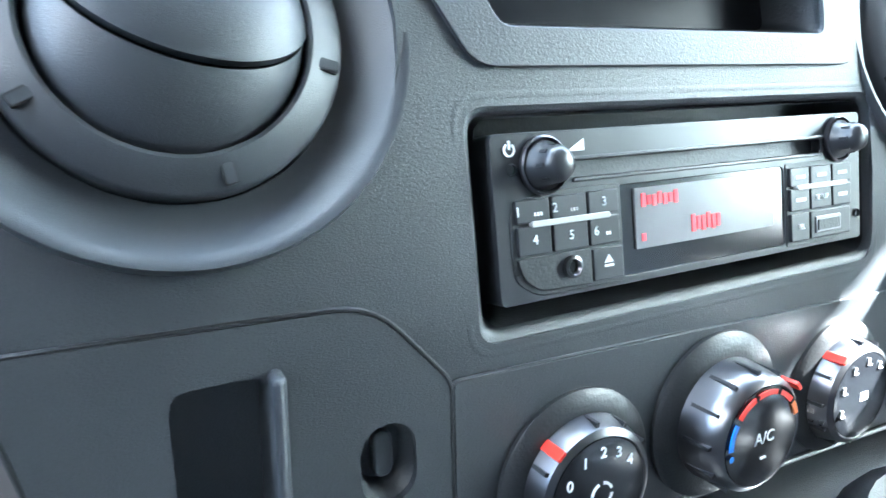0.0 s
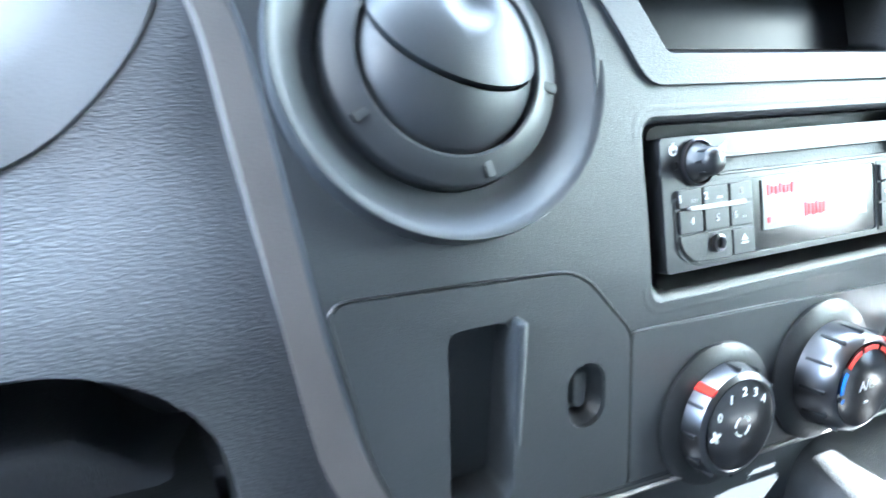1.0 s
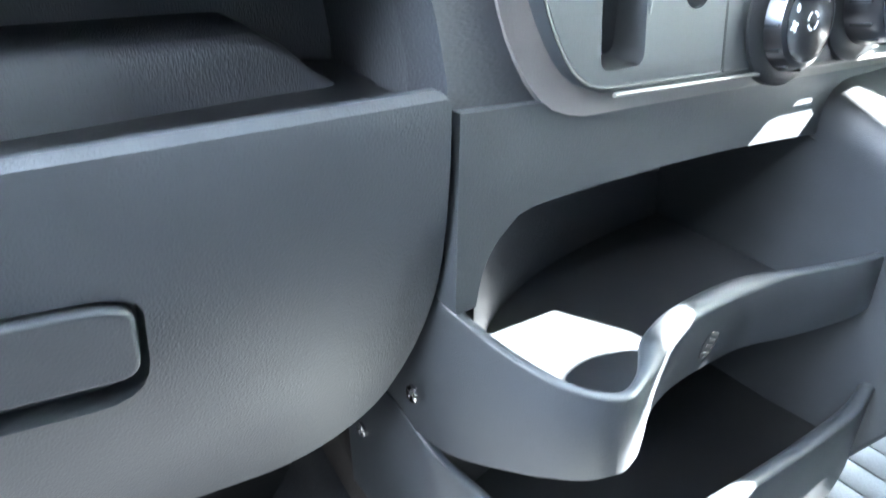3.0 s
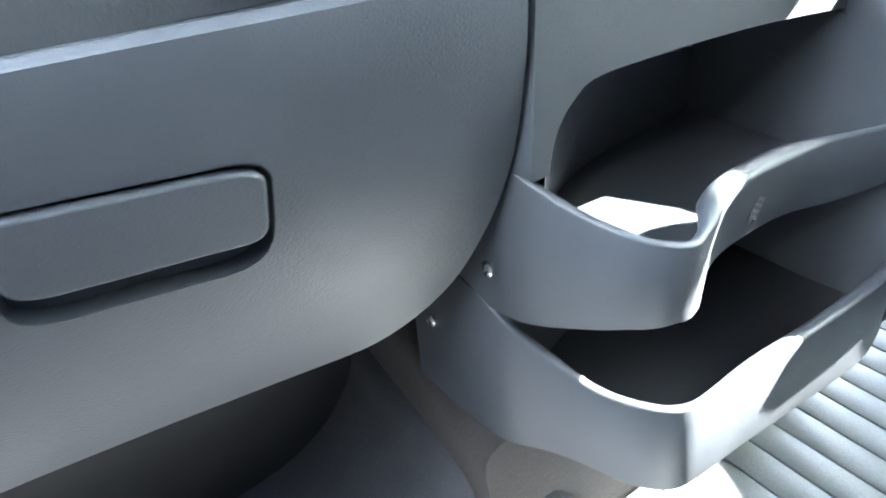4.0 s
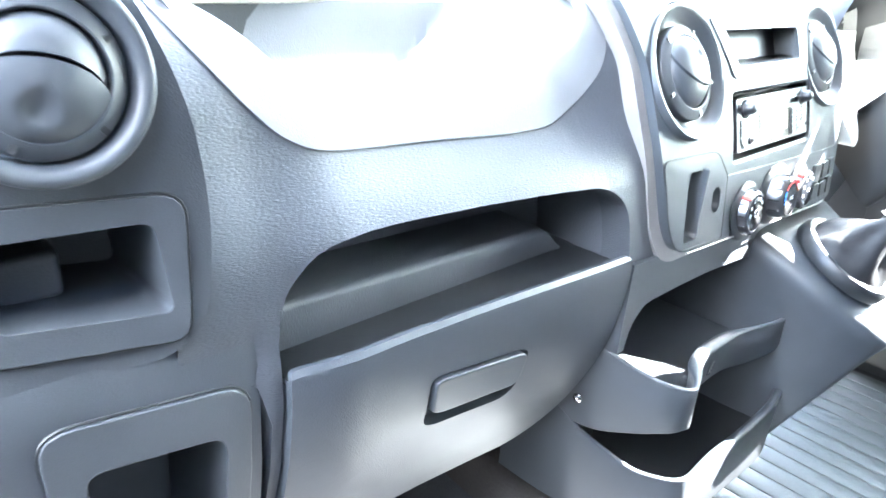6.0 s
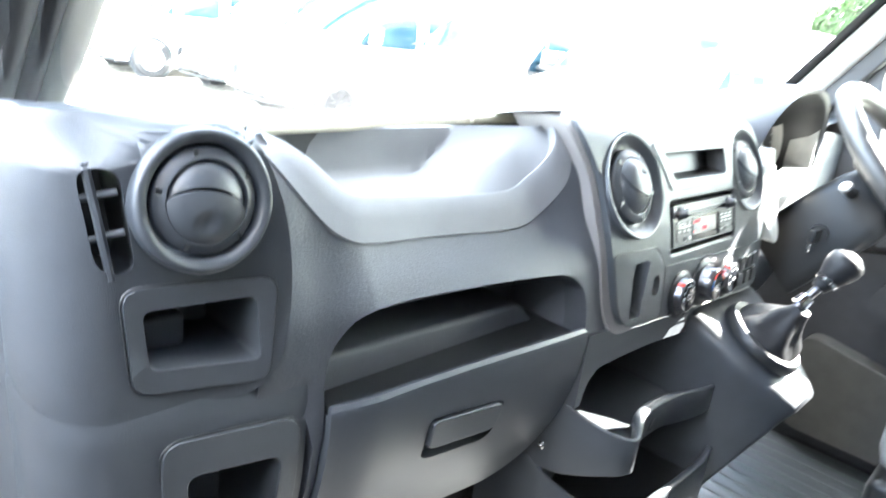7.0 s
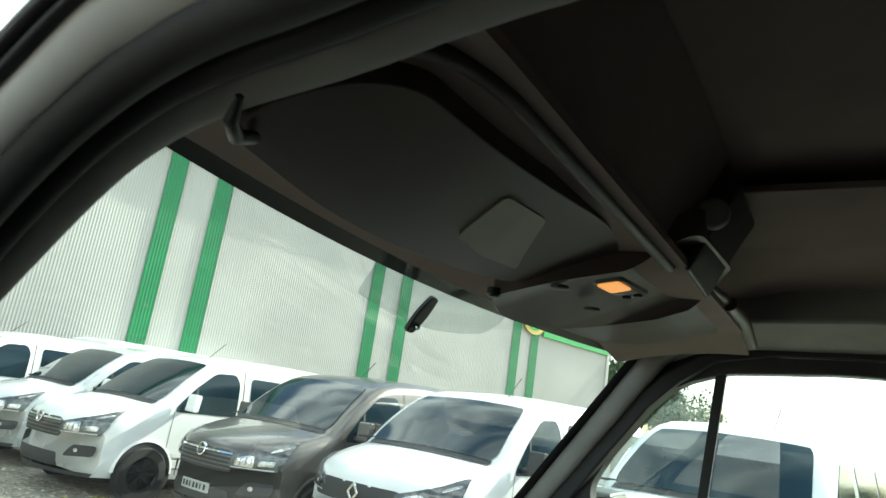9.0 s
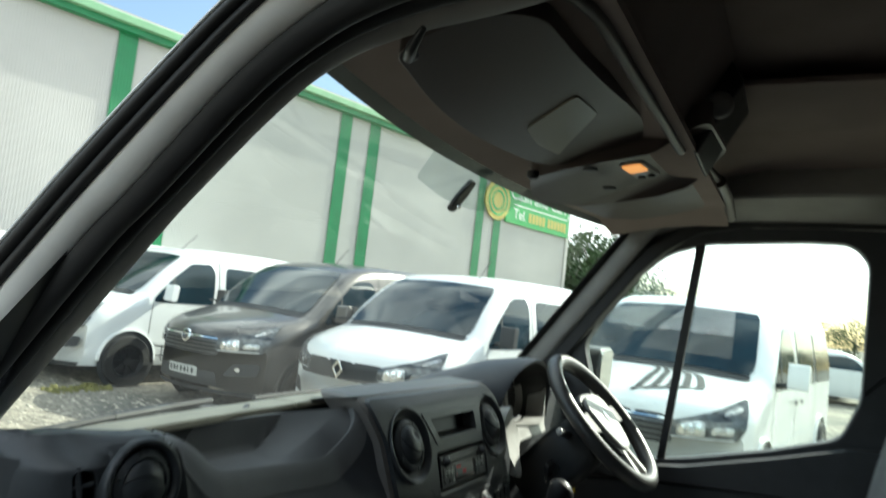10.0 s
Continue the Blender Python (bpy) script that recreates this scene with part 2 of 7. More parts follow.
def panel(outer, holes=(), warp=lambda x, z: 0.0, depth=0.02, cuts=(), cuts_x=(), hole_depth=None):
    """A skin in x and z with holes, its y from warp, with returns of the given depth along its edges."""
    bm = bmesh.new()
    edges, loops = [], []
    for loop in (outer, *holes):
        vs = [bm.verts.new((x, 0, z)) for x, z in loop]
        es = [bm.edges.new((vs[i - 1], vs[i])) for i in range(len(vs))]
        edges += es
        loops.append(vs)
    bmesh.ops.triangle_fill(bm, edges=edges, use_beauty=True, use_dissolve=False, normal=(0, -1, 0))
    for c in cuts:
        bmesh.ops.bisect_plane(bm, geom=bm.verts[:] + bm.edges[:] + bm.faces[:], plane_co=(0, 0, c), plane_no=(0, 0, 1))
    for c in cuts_x:
        bmesh.ops.bisect_plane(bm, geom=bm.verts[:] + bm.edges[:] + bm.faces[:], plane_co=(c, 0, 0), plane_no=(1, 0, 0))
    rim = [e for e in bm.edges if len(e.link_faces) == 1]
    for v in bm.verts:
        v.co.y = warp(v.co.x, v.co.z)
    if depth:
        ret = bmesh.ops.extrude_edge_only(bm, edges=rim)
        for v in ret["geom"]:
            if isinstance(v, bmesh.types.BMVert):
                v.co.y += depth
    return bm


def slab(outline, y0, y1, warp=None, bm=None):
    """A solid plate: the outline in x and z, front at y0, back at y1 (both added to warp)."""
    bm = bm or bmesh.new()
    w = warp or (lambda x, z: 0.0)
    a = [bm.verts.new((x, y0 + w(x, z), z)) for x, z in outline]
    b = [bm.verts.new((x, y1 + w(x, z), z)) for x, z in outline]
    bm.faces.new(a)
    bm.faces.new(b[::-1])
    for i in range(len(a)):
        bm.faces.new((a[i - 1], b[i - 1], b[i], a[i]))
    return bm


def loft(rings, bm=None, caps=True, closed=True):
    """Skins rings of points, each with as many points."""
    bm = bm or bmesh.new()
    R = [[bm.verts.new(p) for p in ring] for ring in rings]
    n = len(R[0])
    for a, b in zip(R, R[1:]):
        for i in range(n if closed else n - 1):
            j = (i + 1) % n
            bm.faces.new((a[i], a[j], b[j], b[i]))
    if caps and closed:
        bm.faces.new(R[0][::-1])
        bm.faces.new(R[-1])
    return bm


def lathe(profile, m=None, n=40, bm=None, a0=0.0, a1=360.0):
    """Turns (radius, height) round the z axis, then places it by m."""
    bm = bm or bmesh.new()
    full = abs(a1 - a0) > 359
    steps = n if full else n + 1
    rings = []
    for r, h in profile:
        if r < 1e-6:
            rings.append([bm.verts.new((0, 0, h))])
        else:
            rings.append([bm.verts.new((r * math.cos(radians(a0 + (a1 - a0) * k / n)), r * math.sin(radians(a0 + (a1 - a0) * k / n)), h)) for k in range(steps)])
    for a, b in zip(rings, rings[1:]):
        for k in range(n):
            j = (k + 1) % steps if full else k + 1
            if len(a) == 1 and len(b) == 1:
                continue
            if len(a) == 1:
                bm.faces.new((a[0], b[j], b[k]))
            elif len(b) == 1:
                bm.faces.new((a[k], a[j], b[0]))
            else:
                bm.faces.new((a[k], a[j], b[j], b[k]))
    if m is not None:
        bmesh.ops.transform(bm, matrix=m, verts=bm.verts)
    return bm


def facing(x, y, z, tilt=0.0, yaw=0.0):
    """A pose whose own z axis looks back along -y (tilt: degrees upward; yaw: degrees towards +x)."""
    return pose(x, y, z, 90 - tilt, 0, 0) if not yaw else Matrix.Translation((x, y, z)) @ pose(0, 0, 0, 0, 0, yaw) @ pose(0, 0, 0, 90 - tilt, 0, 0)


def tube(path, r, n=10, bm=None, closed=False, caps=True):
    """A round bar along a path; r is a number or one for each point."""
    bm = bm or bmesh.new()
    P = [Vector(p) for p in path]
    rings, side = [], None
    for i, p in enumerate(P):
        a = P[i - 1] if (i or closed) else p
        b = P[(i + 1) % len(P)] if (closed or i + 1 < len(P)) else p
        t = (b - a).normalized()
        if side is None:
            side = t.orthogonal().normalized()
        side = (side - t * side.dot(t)).normalized()
        up = t.cross(side)
        rad = r[i] if isinstance(r, (list, tuple)) else r
        rings.append([p + rad * (math.cos(2 * math.pi * k / n) * side + math.sin(2 * math.pi * k / n) * up) for k in range(n)])
    if closed:
        rings.append(rings[0])
    return loft(rings, bm, caps and not closed)


def ribbon(path, width, thick, bm=None):
    """A wall that follows a path in x and y (z is its top), of a given height below it and thickness."""
    bm = bm or bmesh.new()
    P = [Vector(p) for p in path]
    rings = []
    for i, p in enumerate(P):
        t = (P[min(i + 1, len(P) - 1)] - P[max(i - 1, 0)])
        nrm = Vector((-t.y, t.x, 0)).normalized() * thick / 2
        w = width[i] if isinstance(width, (list, tuple)) else width
        d = Vector((0, 0, w))
        rings.append([p + nrm, p - nrm, p - nrm - d, p + nrm - d])
    return loft(rings, bm)


def sheet(fn, us, vs, bm=None):
    """A surface from fn(u, v)."""
    bm = bm or bmesh.new()
    g = [[bm.verts.new(fn(u, v)) for v in vs] for u in us]
    for i in range(len(us) - 1):
        for j in range(len(vs) - 1):
            bm.faces.new((g[i][j], g[i + 1][j], g[i + 1][j + 1], g[i][j + 1]))
    return bm


def thicken(bm, d):
    bmesh.ops.recalc_face_normals(bm, faces=bm.faces)
    bmesh.ops.solidify(bm, geom=bm.faces[:], thickness=d)
    return bm


def lin(a, b, n):
    return [a + (b - a) * k / (n - 1) for k in range(n)]


def interp(x, pts):
    """Piecewise line through (x, y) points."""
    for (x0, y0), (x1, y1) in zip(pts, pts[1:]):
        if x <= x1:
            return y0 + (y1 - y0) * (max(x, x0) - x0) / (x1 - x0)
    return pts[-1][1]


def curve_at(x, pts):
    """A smooth curve through (x, y) points."""
    x = min(max(x, pts[0][0]), pts[-1][0])
    for i in range(len(pts) - 1):
        (x0, y0), (x1, y1) = pts[i], pts[i + 1]
        if x <= x1:
            m0 = (y1 - pts[i - 1][1]) / (x1 - pts[i - 1][0]) if i else (y1 - y0) / (x1 - x0)
            m1 = (pts[i + 2][1] - y0) / (pts[i + 2][0] - x0) if i + 2 < len(pts) else (y1 - y0) / (x1 - x0)
            h = x1 - x0
            t = (x - x0) / h
            return (2 * t ** 3 - 3 * t * t + 1) * y0 + (t ** 3 - 2 * t * t + t) * h * m0 + (3 * t * t - 2 * t ** 3) * y1 + (t ** 3 - t * t) * h * m1
    return pts[-1][1]


def text_part(name, words, size, m, material, parent, depth=0.0004, align="CENTER"):
    """Raised writing as a mesh."""
    cu = bpy.data.curves.new(name, "FONT")
    cu.body, cu.size, cu.extrude, cu.align_x, cu.align_y = words, size, depth, align, "CENTER"
    cu.resolution_u = 3
    tmp = bpy.data.objects.new(name + "_tmp", cu)
    scene.collection.objects.link(tmp)
    bpy.context.view_layer.update()
    me = bpy.data.meshes.new_from_object(tmp.evaluated_get(bpy.context.evaluated_depsgraph_get()))
    bpy.data.objects.remove(tmp)
    me.transform(m)
    me.materials.clear()
    me.materials.append(material)
    ob = new(name, me)
    if parent is not None:
        ob.parent = parent
        up, shift = parent, Vector((0, 0, 0))
        while up is not None:
            shift += up.location
            up = up.parent
        ob.location = -shift
    return ob


CX = -0.02  # the cab's middle


def wave(x, a, b):
    t = min(1.0, max(0.0, (x - a) / (b - a)))
    return t * t * (3 - 2 * t)

# ---- the cab's shell ----
FLOOR = 0.62


def screen_y(x, z):
    """The windscreen's curved sheet."""
    u = (x - CX) / 0.80
    return -0.10 + (1.85 - z) / 1.36 + 0.13 * (1 - u * u)


def screen_half(z, side=-1):
    return 0.645 + (1.845 - z) / (1.845 - 1.36) * 0.155 if side < 0 else 0.778 + (1.845 - z) * 0.05


def screen_x(u, z):
    return CX + u * screen_half(z, u)


bm = sheet(lambda u, v: (screen_x(u, v), screen_y(screen_x(u, v), v), v), lin(-1, 1, 31), lin(1.33, 1.86, 15))
windscreen = thing("windscreen", "raked clear windscreen with black printed edge", "windscreen", kind="structure")
pane = part("pane", bm, GLASS, windscreen)
pane.visible_shadow = False


def screen_band(u0, u1, v0, v1, name="black_border"):
    b = sheet(lambda u, v: (screen_x(u, v), screen_y(screen_x(u, v), v) - 0.004, v), lin(u0, u1, 31), lin(v0, v1, 12))
    part(name, b, BLACK, windscreen)


TINT = glass_mat("grey_tint_band", (0.70, 0.74, 0.74), 0.02)
TP = [(-0.192, 1.856), (-0.181, 1.795), (-0.174, 1.789), (-0.135, 1.785), (-0.06, 1.778), (0.01, 1.774), (0.08, 1.776), (0.150, 1.783), (0.205, 1.793), (0.222, 1.801), (0.238, 1.818), (0.243, 1.856)]
bm = bmesh.new()
t_a = [bm.verts.new((x, screen_y(x, z) - 0.003, z)) for x, z in TP]
bm.faces.new(t_a)
part("tint_patch", bm, TINT, windscreen, "grey tinted patch round the mirror mount").visible_shadow = False
screen_band(-1, 1, 1.835, 1.90)
screen_band(-1.03, -0.955, 1.33, 1.86)
screen_band(0.985, 1.06, 1.33, 1.90)

# solid black board that paints the deep shade under the dash
lone("under_dash", box(-0.80, 0.80, 0.30, 0.34, FLOOR, 1.30), BLACK, "black board standing in for shade under the dash", "bulkhead", kind="structure")
floor = lone("floor", box(-0.86, 0.86, -1.6, 0.75, FLOOR - 0.06, FLOOR), CARPET, "dark carpeted cab floor", "floor", kind="structure")
wall_front = lone("wall_front", box(-0.86, 0.86, 0.60, 0.66, FLOOR, 1.12), CARPET, "dark carpeted bulkhead under the dash", "bulkhead", kind="structure")
# the rear wall is out of view; its dark trim cuts light bounced forward
wall_rear = lone("wall_rear", box(-0.92, 0.90, -1.16, -1.10, FLOOR - 0.1, 2.16), DOORTRIM, "unseen rear wall of the cab, dark to cut bounce", "bulkhead", kind="structure")
bm = sheet(lambda x, y: (x, y, 2.10 - 0.10 * abs((x - CX) / 0.85) ** 3 - 0.05 * wave(y, -0.5, -0.2)), lin(-0.86, 0.86, 21), lin(-1.62, -0.20, 13))
ceiling = lone("ceiling", thicken(bm, 0.03), HEADLINER, "grey felt roof lining", "headliner", kind="structure")
lone("ceiling_panel", box(0.10, 0.41, -1.09, -0.36, 2.028, 2.040), HEADLINER, "paler flat panel on the roof lining", "headliner", bevel=0.003, kind="structure")
# outer skin over the lining
bm = sheet(lambda x, y: (x, y, 2.19 - 0.12 * abs((x - CX) / 0.9) ** 3 - 0.27 * wave(y, -0.6, 0.10)), lin(-0.78, 0.84, 21), lin(-1.7, -0.08, 15))
lone("roof", thicken(bm, 0.02), BODY_IN, "painted steel roof skin of the van", "roof", kind="structure")


# pillars: lines from the dash corner up along the windscreen's edge to the roof
def pillar_path(side):
    out = []
    for z in lin(1.30, 1.86, 12):
        x = CX + side * (screen_half(z, side) + 0.035)
        out.append((x, screen_y(x, z) - 0.035, z))
    x, y, z = out[-1]
    out += [(x + side * 0.0, y - 0.07, z + 0.045), (x + side * 0.01, y - 0.20, z + 0.085), (x + side * 0.015, y - 0.45, z + 0.10), (x + side * 0.015, y - 1.5, z + 0.10)]
    return smooth_line(out, 4)


def bar_along(path, half_in, half_out, depth, side):
    """A flat bar along a path that is wide across x and deep along the view."""
    rings = []
    P = [Vector(p) for p in path]
    for i, p in enumerate(P):
        t = (P[min(i + 1, len(P) - 1)] - P[max(i - 1, 0)]).normalized()
        across = Vector((1, 0, 0))
        up = across.cross(t).normalized()
        if up.z < 0:
            up = -up
        o = []
        for k in range(14):
            a = 2 * math.pi * k / 14
            ca, sa = math.cos(a), math.sin(a)
            cx = math.copysign(abs(ca) ** 0.6, ca)
            sx = math.copysign(abs(sa) ** 0.6, sa)
            w = half_out if cx * side > 0 else half_in
            o.append(p + across * cx * w + up * sx * depth)
        rings.append(o)
    return loft(rings)


pillar_right = lone("pillar_right", bar_along(pillar_path(1), 0.026, 0.075, 0.028, 1), PILLAR, "grey trimmed windscreen pillar by the driver", "pillar", kind="structure")
# rail over the driver's door, from the pillar back
bm = loft([[(0.72 - 0.012 * k, y, z0), (0.80, y, z0 - 0.045), (0.875, y, z0 - 0.09), (0.90, y, z0 + 0.03), (0.70, y, z0 + 0.13)] for k, (y, z0) in enumerate(((-0.10, 1.885), (-0.15, 1.90), (-0.22, 1.915), (-0.35, 1.93), (-0.60, 1.94), (-1.62, 1.94)))])
lone("rail_right", bm, PILLAR, "grey trimmed roof rail over the driver's door", "roof rail", bevel=0.01, kind="structure")
bm = loft([[(0.80, y, z), (0.80, y - 0.045, z - 0.01), (0.86, y - 0.05, z - 0.01), (0.875, y + 0.06, z + 0.03)] for y, z in ((0.20, 1.34), (0.10, 1.48), (0.0, 1.62), (-0.08, 1.73), (-0.15, 1.80), (-0.24, 1.86), (-0.38, 1.885), (-0.7, 1.895), (-1.2, 1.895))])
lone("seal_right", bm, RUBBER, "black rubber seal round the driver's door", "door seal", bevel=0.008)

# open side: four lines that run up the windscreen pillar and back along the door's opening
def pillar_line(xs, yz):
    return [Vector(p) for p in smooth_line([(x, y, z) for x, (y, z) in zip(xs, yz)], 5)]


TRIM_EDGE = pillar_line((-0.705, -0.700, -0.690, -0.685, -0.680, -0.675, -0.670, -0.665, -0.660, -0.660),
                        ((0.375, 1.280), (0.255, 1.414), (0.092, 1.595), (0.036, 1.657), (-0.068, 1.754), (-0.131, 1.798), (-0.200, 1.822), (-0.293, 1.837), (-0.600, 1.875), (-1.600, 1.890)))
FRAME_IN = pillar_line((-0.775, -0.770, -0.765, -0.762, -0.760, -0.757, -0.755, -0.755, -0.755, -0.755),
                       ((0.383, 1.280), (0.260, 1.415), (0.107, 1.584), (0.035, 1.650), (-0.070, 1.748), (-0.136, 1.798), (-0.205, 1.832), (-0.300, 1.850), (-0.600, 1.872), (-1.600, 1.880)))
FRAME_OUT = pillar_line((-0.800, -0.795, -0.790, -0.788, -0.785, -0.783, -0.783, -0.783, -0.783, -0.783),
                        ((0.430, 1.280), (0.290, 1.425), (0.125, 1.590), (0.050, 1.661), (-0.055, 1.756), (-0.121, 1.810), (-0.190, 1.850), (-0.290, 1.875), (-0.600, 1.900), (-1.600, 1.905)))
SKIN_EDGE = pillar_line((-0.815, -0.810, -0.803, -0.800, -0.797, -0.795, -0.795, -0.795, -0.795, -0.795),
                        ((0.475, 1.280), (0.330, 1.430), (0.155, 1.597), (0.077, 1.672), (-0.033, 1.767), (-0.108, 1.826), (-0.175, 1.862), (-0.280, 1.890), (-0.600, 1.920), (-1.600, 1.930)))


def span(la, lb, k0, k1, bulge, thick=0.012, lift=0.0, n=7):
    """A moulded strip between two of the lines, rounded towards the cab."""
    rings = []
    for i, (p, q) in enumerate(zip(la, lb)):
        t = la[min(i + 1, len(la) - 1)] - la[max(i - 1, 0)]
        nrm = (q - p).cross(t).normalized()
        if nrm.dot(Vector((-0.3, -0.6, -0.7))) < 0:
            nrm = -nrm
        front = [p + (q - p) * (k0 + (k1 - k0) * j / n) + nrm * (lift + bulge * math.sin(math.pi * j / n) ** 0.7) for j in range(n + 1)]
        back = [p + (q - p) * (k0 + (k1 - k0) * j / n) + nrm * (lift - thick) for j in range(n, -1, -1)]
        rings.append(front + back)
    return loft(rings)


lone("pillar_left", span(TRIM_EDGE, FRAME_IN, 0.0, 0.36, 0.004, 0.03), PILLAR, "grey trimmed windscreen pillar by the open door", "pillar", kind="structure")
seal = thing("door_seal", "black rubber seal round the open door frame", "door seal")
part("seal_lip", span(TRIM_EDGE, FRAME_IN, 0.34, 0.60, 0.008, 0.012), RUBBER, seal, smooth=60)
part("seal_bulb", span(TRIM_EDGE, FRAME_IN, 0.60, 1.03, 0.014, 0.012, 0.002), RUBBER, seal, smooth=60)
lone("door_frame_left", span(FRAME_IN, FRAME_OUT, 0.0, 1.0, 0.005, 0.02), BODY_IN, "pale painted steel door frame of the open side", "door frame", kind="structure", smooth=60)
weather = thing("outer_seal", "outer black rubber weather strip of the door frame", "door seal")
part("strip_lip", span(FRAME_OUT, SKIN_EDGE, -0.02, 0.40, 0.005, 0.012, 0.002), RUBBER, weather, smooth=60)
part("strip_bulb", span(FRAME_OUT, SKIN_EDGE, 0.40, 0.90, 0.007, 0.012, 0.001), RUBBER, weather, smooth=60)
lone("wing_edge_left", span(FRAME_OUT, SKIN_EDGE, 0.88, 1.06, 0.003, 0.010), PAINT_OUT, "white painted outer pillar edge", "pillar", kind="structure")
# door post behind the opening and the sill under it
lone("wall_left_rear", box(-0.90, -0.80, -1.12, -0.86, FLOOR - 0.1, 2.02), PILLAR, "grey trimmed post behind the open doorway", "door post", kind="structure")
# unseen black slabs added outside the doorway to block skylight from the dash
lone("wall_left_back", box(-1.42, -0.92, -1.60, -0.80, 0.0, 2.10), BLACK, "black light blocker added behind the open doorway", "wall", kind="structure")
lone("wall_left", box(-1.42, -1.36, -0.80, -0.22, 0.0, 2.45), BLACK, "black light blocker added beside the open doorway", "wall", kind="structure")
lone("wall_left_low", box(-1.42, -1.36, -0.22, 0.32, 0.0, 1.44), BLACK, "low black light blocker added beside the open doorway", "wall", kind="structure")
# unseen leaf added where the opened door would block light
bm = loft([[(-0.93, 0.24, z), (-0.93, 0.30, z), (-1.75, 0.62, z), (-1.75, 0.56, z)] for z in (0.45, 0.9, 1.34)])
lone("wall_left_open", bm, DOORTRIM, "unseen dark leaf added to block light ahead of the doorway", "wall", kind="structure")
lone("wall_left_front", box(-0.91, -0.85, 0.16, 0.66, FLOOR - 0.1, 1.33), PILLAR, "painted steel side under the windscreen", "side wall", kind="structure")

# driver's door with its window
door = thing("door_1", "closed driver's door with dark trim and window", "door", kind="structure")
WIN = [(-0.03, 1.20), (-0.01, 1.40), (0.02, 1.50), (-0.09, 1.70), (-0.20, 1.79), (-0.30, 1.825), (-0.55, 1.845), (-0.66, 1.845), (-0.70, 1.80), (-0.70, 1.45), (-0.66, 1.345), (-0.50, 1.285), (-0.30, 1.225), (-0.15, 1.19)]
win = rounded(WIN, 0.03, 4)
outer = [(0.16, 0.60), (0.16, 1.36), (0.02, 1.56), (-0.08, 1.76), (-0.2, 1.86), (-0.32, 1.90), (-0.75, 1.92), (-0.95, 1.92), (-1.1, 1.90), (-1.1, 0.60)]
bm = panel(outer, [win], lambda x, z: 0.0, 0.05)
bmesh.ops.transform(bm, matrix=Matrix(((0, 1, 0, 0.825), (1, 0, 0, 0), (0, 0, 1, 0), (0, 0, 0, 1))), verts=bm.verts)
part("upper_frame", bm, DOORTRIM, door, bevel=0.006)
bm = slab(win, 0.0, 0.004)
bmesh.ops.transform(bm, matrix=Matrix(((0, 1, 0, 0.85), (1, 0, 0, 0), (0, 0, 1, 0), (0, 0, 0, 1))), verts=bm.verts)
g = part("window_pane", bm, GLASS_SIDE, door)
g.visible_shadow = False
part("window_bar", loft([[(0.832, -0.215 + d, 1.17), (0.846, -0.215 + d, 1.17), (0.846, -0.235 + d, 1.17), (0.832, -0.235 + d, 1.17)] if k == 0 else
                         [(0.832, -0.278 + d, 1.84), (0.846, -0.278 + d, 1.84), (0.846, -0.302 + d, 1.84), (0.832, -0.302 + d, 1.84)] for k, d in ((0, 0), (1, 0))]), RUBBER, door)
# ---- dashboard ----
def fascia_y(x, z):
    return curve_at(z, [(1.10, -0.032), (1.145, -0.026), (1.25, -0.013), (1.30, 0.0), (1.34, 0.012), (1.37, 0.025), (1.39, 0.037), (1.41, 0.058)]) + 0.35 * max(0.0, abs(x + 0.01) - 0.16) ** 1.6


def dash_y(x, z):
    return 0.012 + 1.1 * max(0.0, 1.16 - z) ** 1.8 + 0.5 * max(0.0, z - 1.16) ** 1.6 + 6.0 * max(0.0, z - 1.33) ** 2 - 0.02 * wave(x, -0.55, -0.2) + 0.034 * wave(z, 1.238, 1.305) * wave(x, -0.75, -0.42) * (1 - 0.55 * wave(x, -0.32, -0.25)) + 0.008 * wave(-x, 0.55, 0.61)


VENT_L = (-0.181, 1.332)
VENT_R = (0.156, 1.332)
dash = thing("dashboard", "dark grey grained plastic dashboard of a van", "dashboard", kind="structure")
fas_out = rounded([(-0.268, 1.405), (-0.247, 1.339), (-0.234, 1.246), (-0.222, 1.195), (-0.204, 1.166), (0.235, 1.143), (0.240, 1.25), (0.225, 1.34), (0.205, 1.405)], [0.02, 0.01, 0.02, 0.02, 0.03, 0.02, 0.02, 0.03, 0.03], 4)
RADIO_HOLE = rounded([(-0.100, 1.241), (0.097, 1.241), (0.097, 1.3045), (-0.100, 1.3045)], 0.006, 3)
RADIO_WIDE = rounded([(-0.1040, 1.237), (0.101, 1.237), (0.101, 1.3085), (-0.1040, 1.3085)], 0.008, 5)
POCKET = rounded([(-0.088, 1.332), (0.069, 1.332), (0.073, 1.3655), (-0.108, 1.3655)], 0.004, 3)
SLOT_IN = rounded([(-0.196, 1.175), (-0.1705, 1.175), (-0.1695, 1.2435), (-0.195, 1.2435)], 0.006, 3)
OVAL_IN = rrect(-0.146, -0.128, 1.195, 1.221, 0.0088, 6)
cuts_f = (1.17, 1.2, 1.225, 1.25, 1.275, 1.30, 1.32, 1.34, 1.355, 1.37, 1.38, 1.39)
fas = panel(fas_out, [circle(*VENT_L, 0.0585), circle(*VENT_R, 0.0585), RADIO_WIDE, POCKET, SLOT_IN, OVAL_IN], fascia_y, 0.03, cuts=cuts_f, cuts_x=(-0.24, -0.2, -0.15, -0.1, 0.1, 0.15, 0.19))
part("centre_fascia", fas, FASCIA, dash, "smooth dark centre fascia", bevel=0.004)
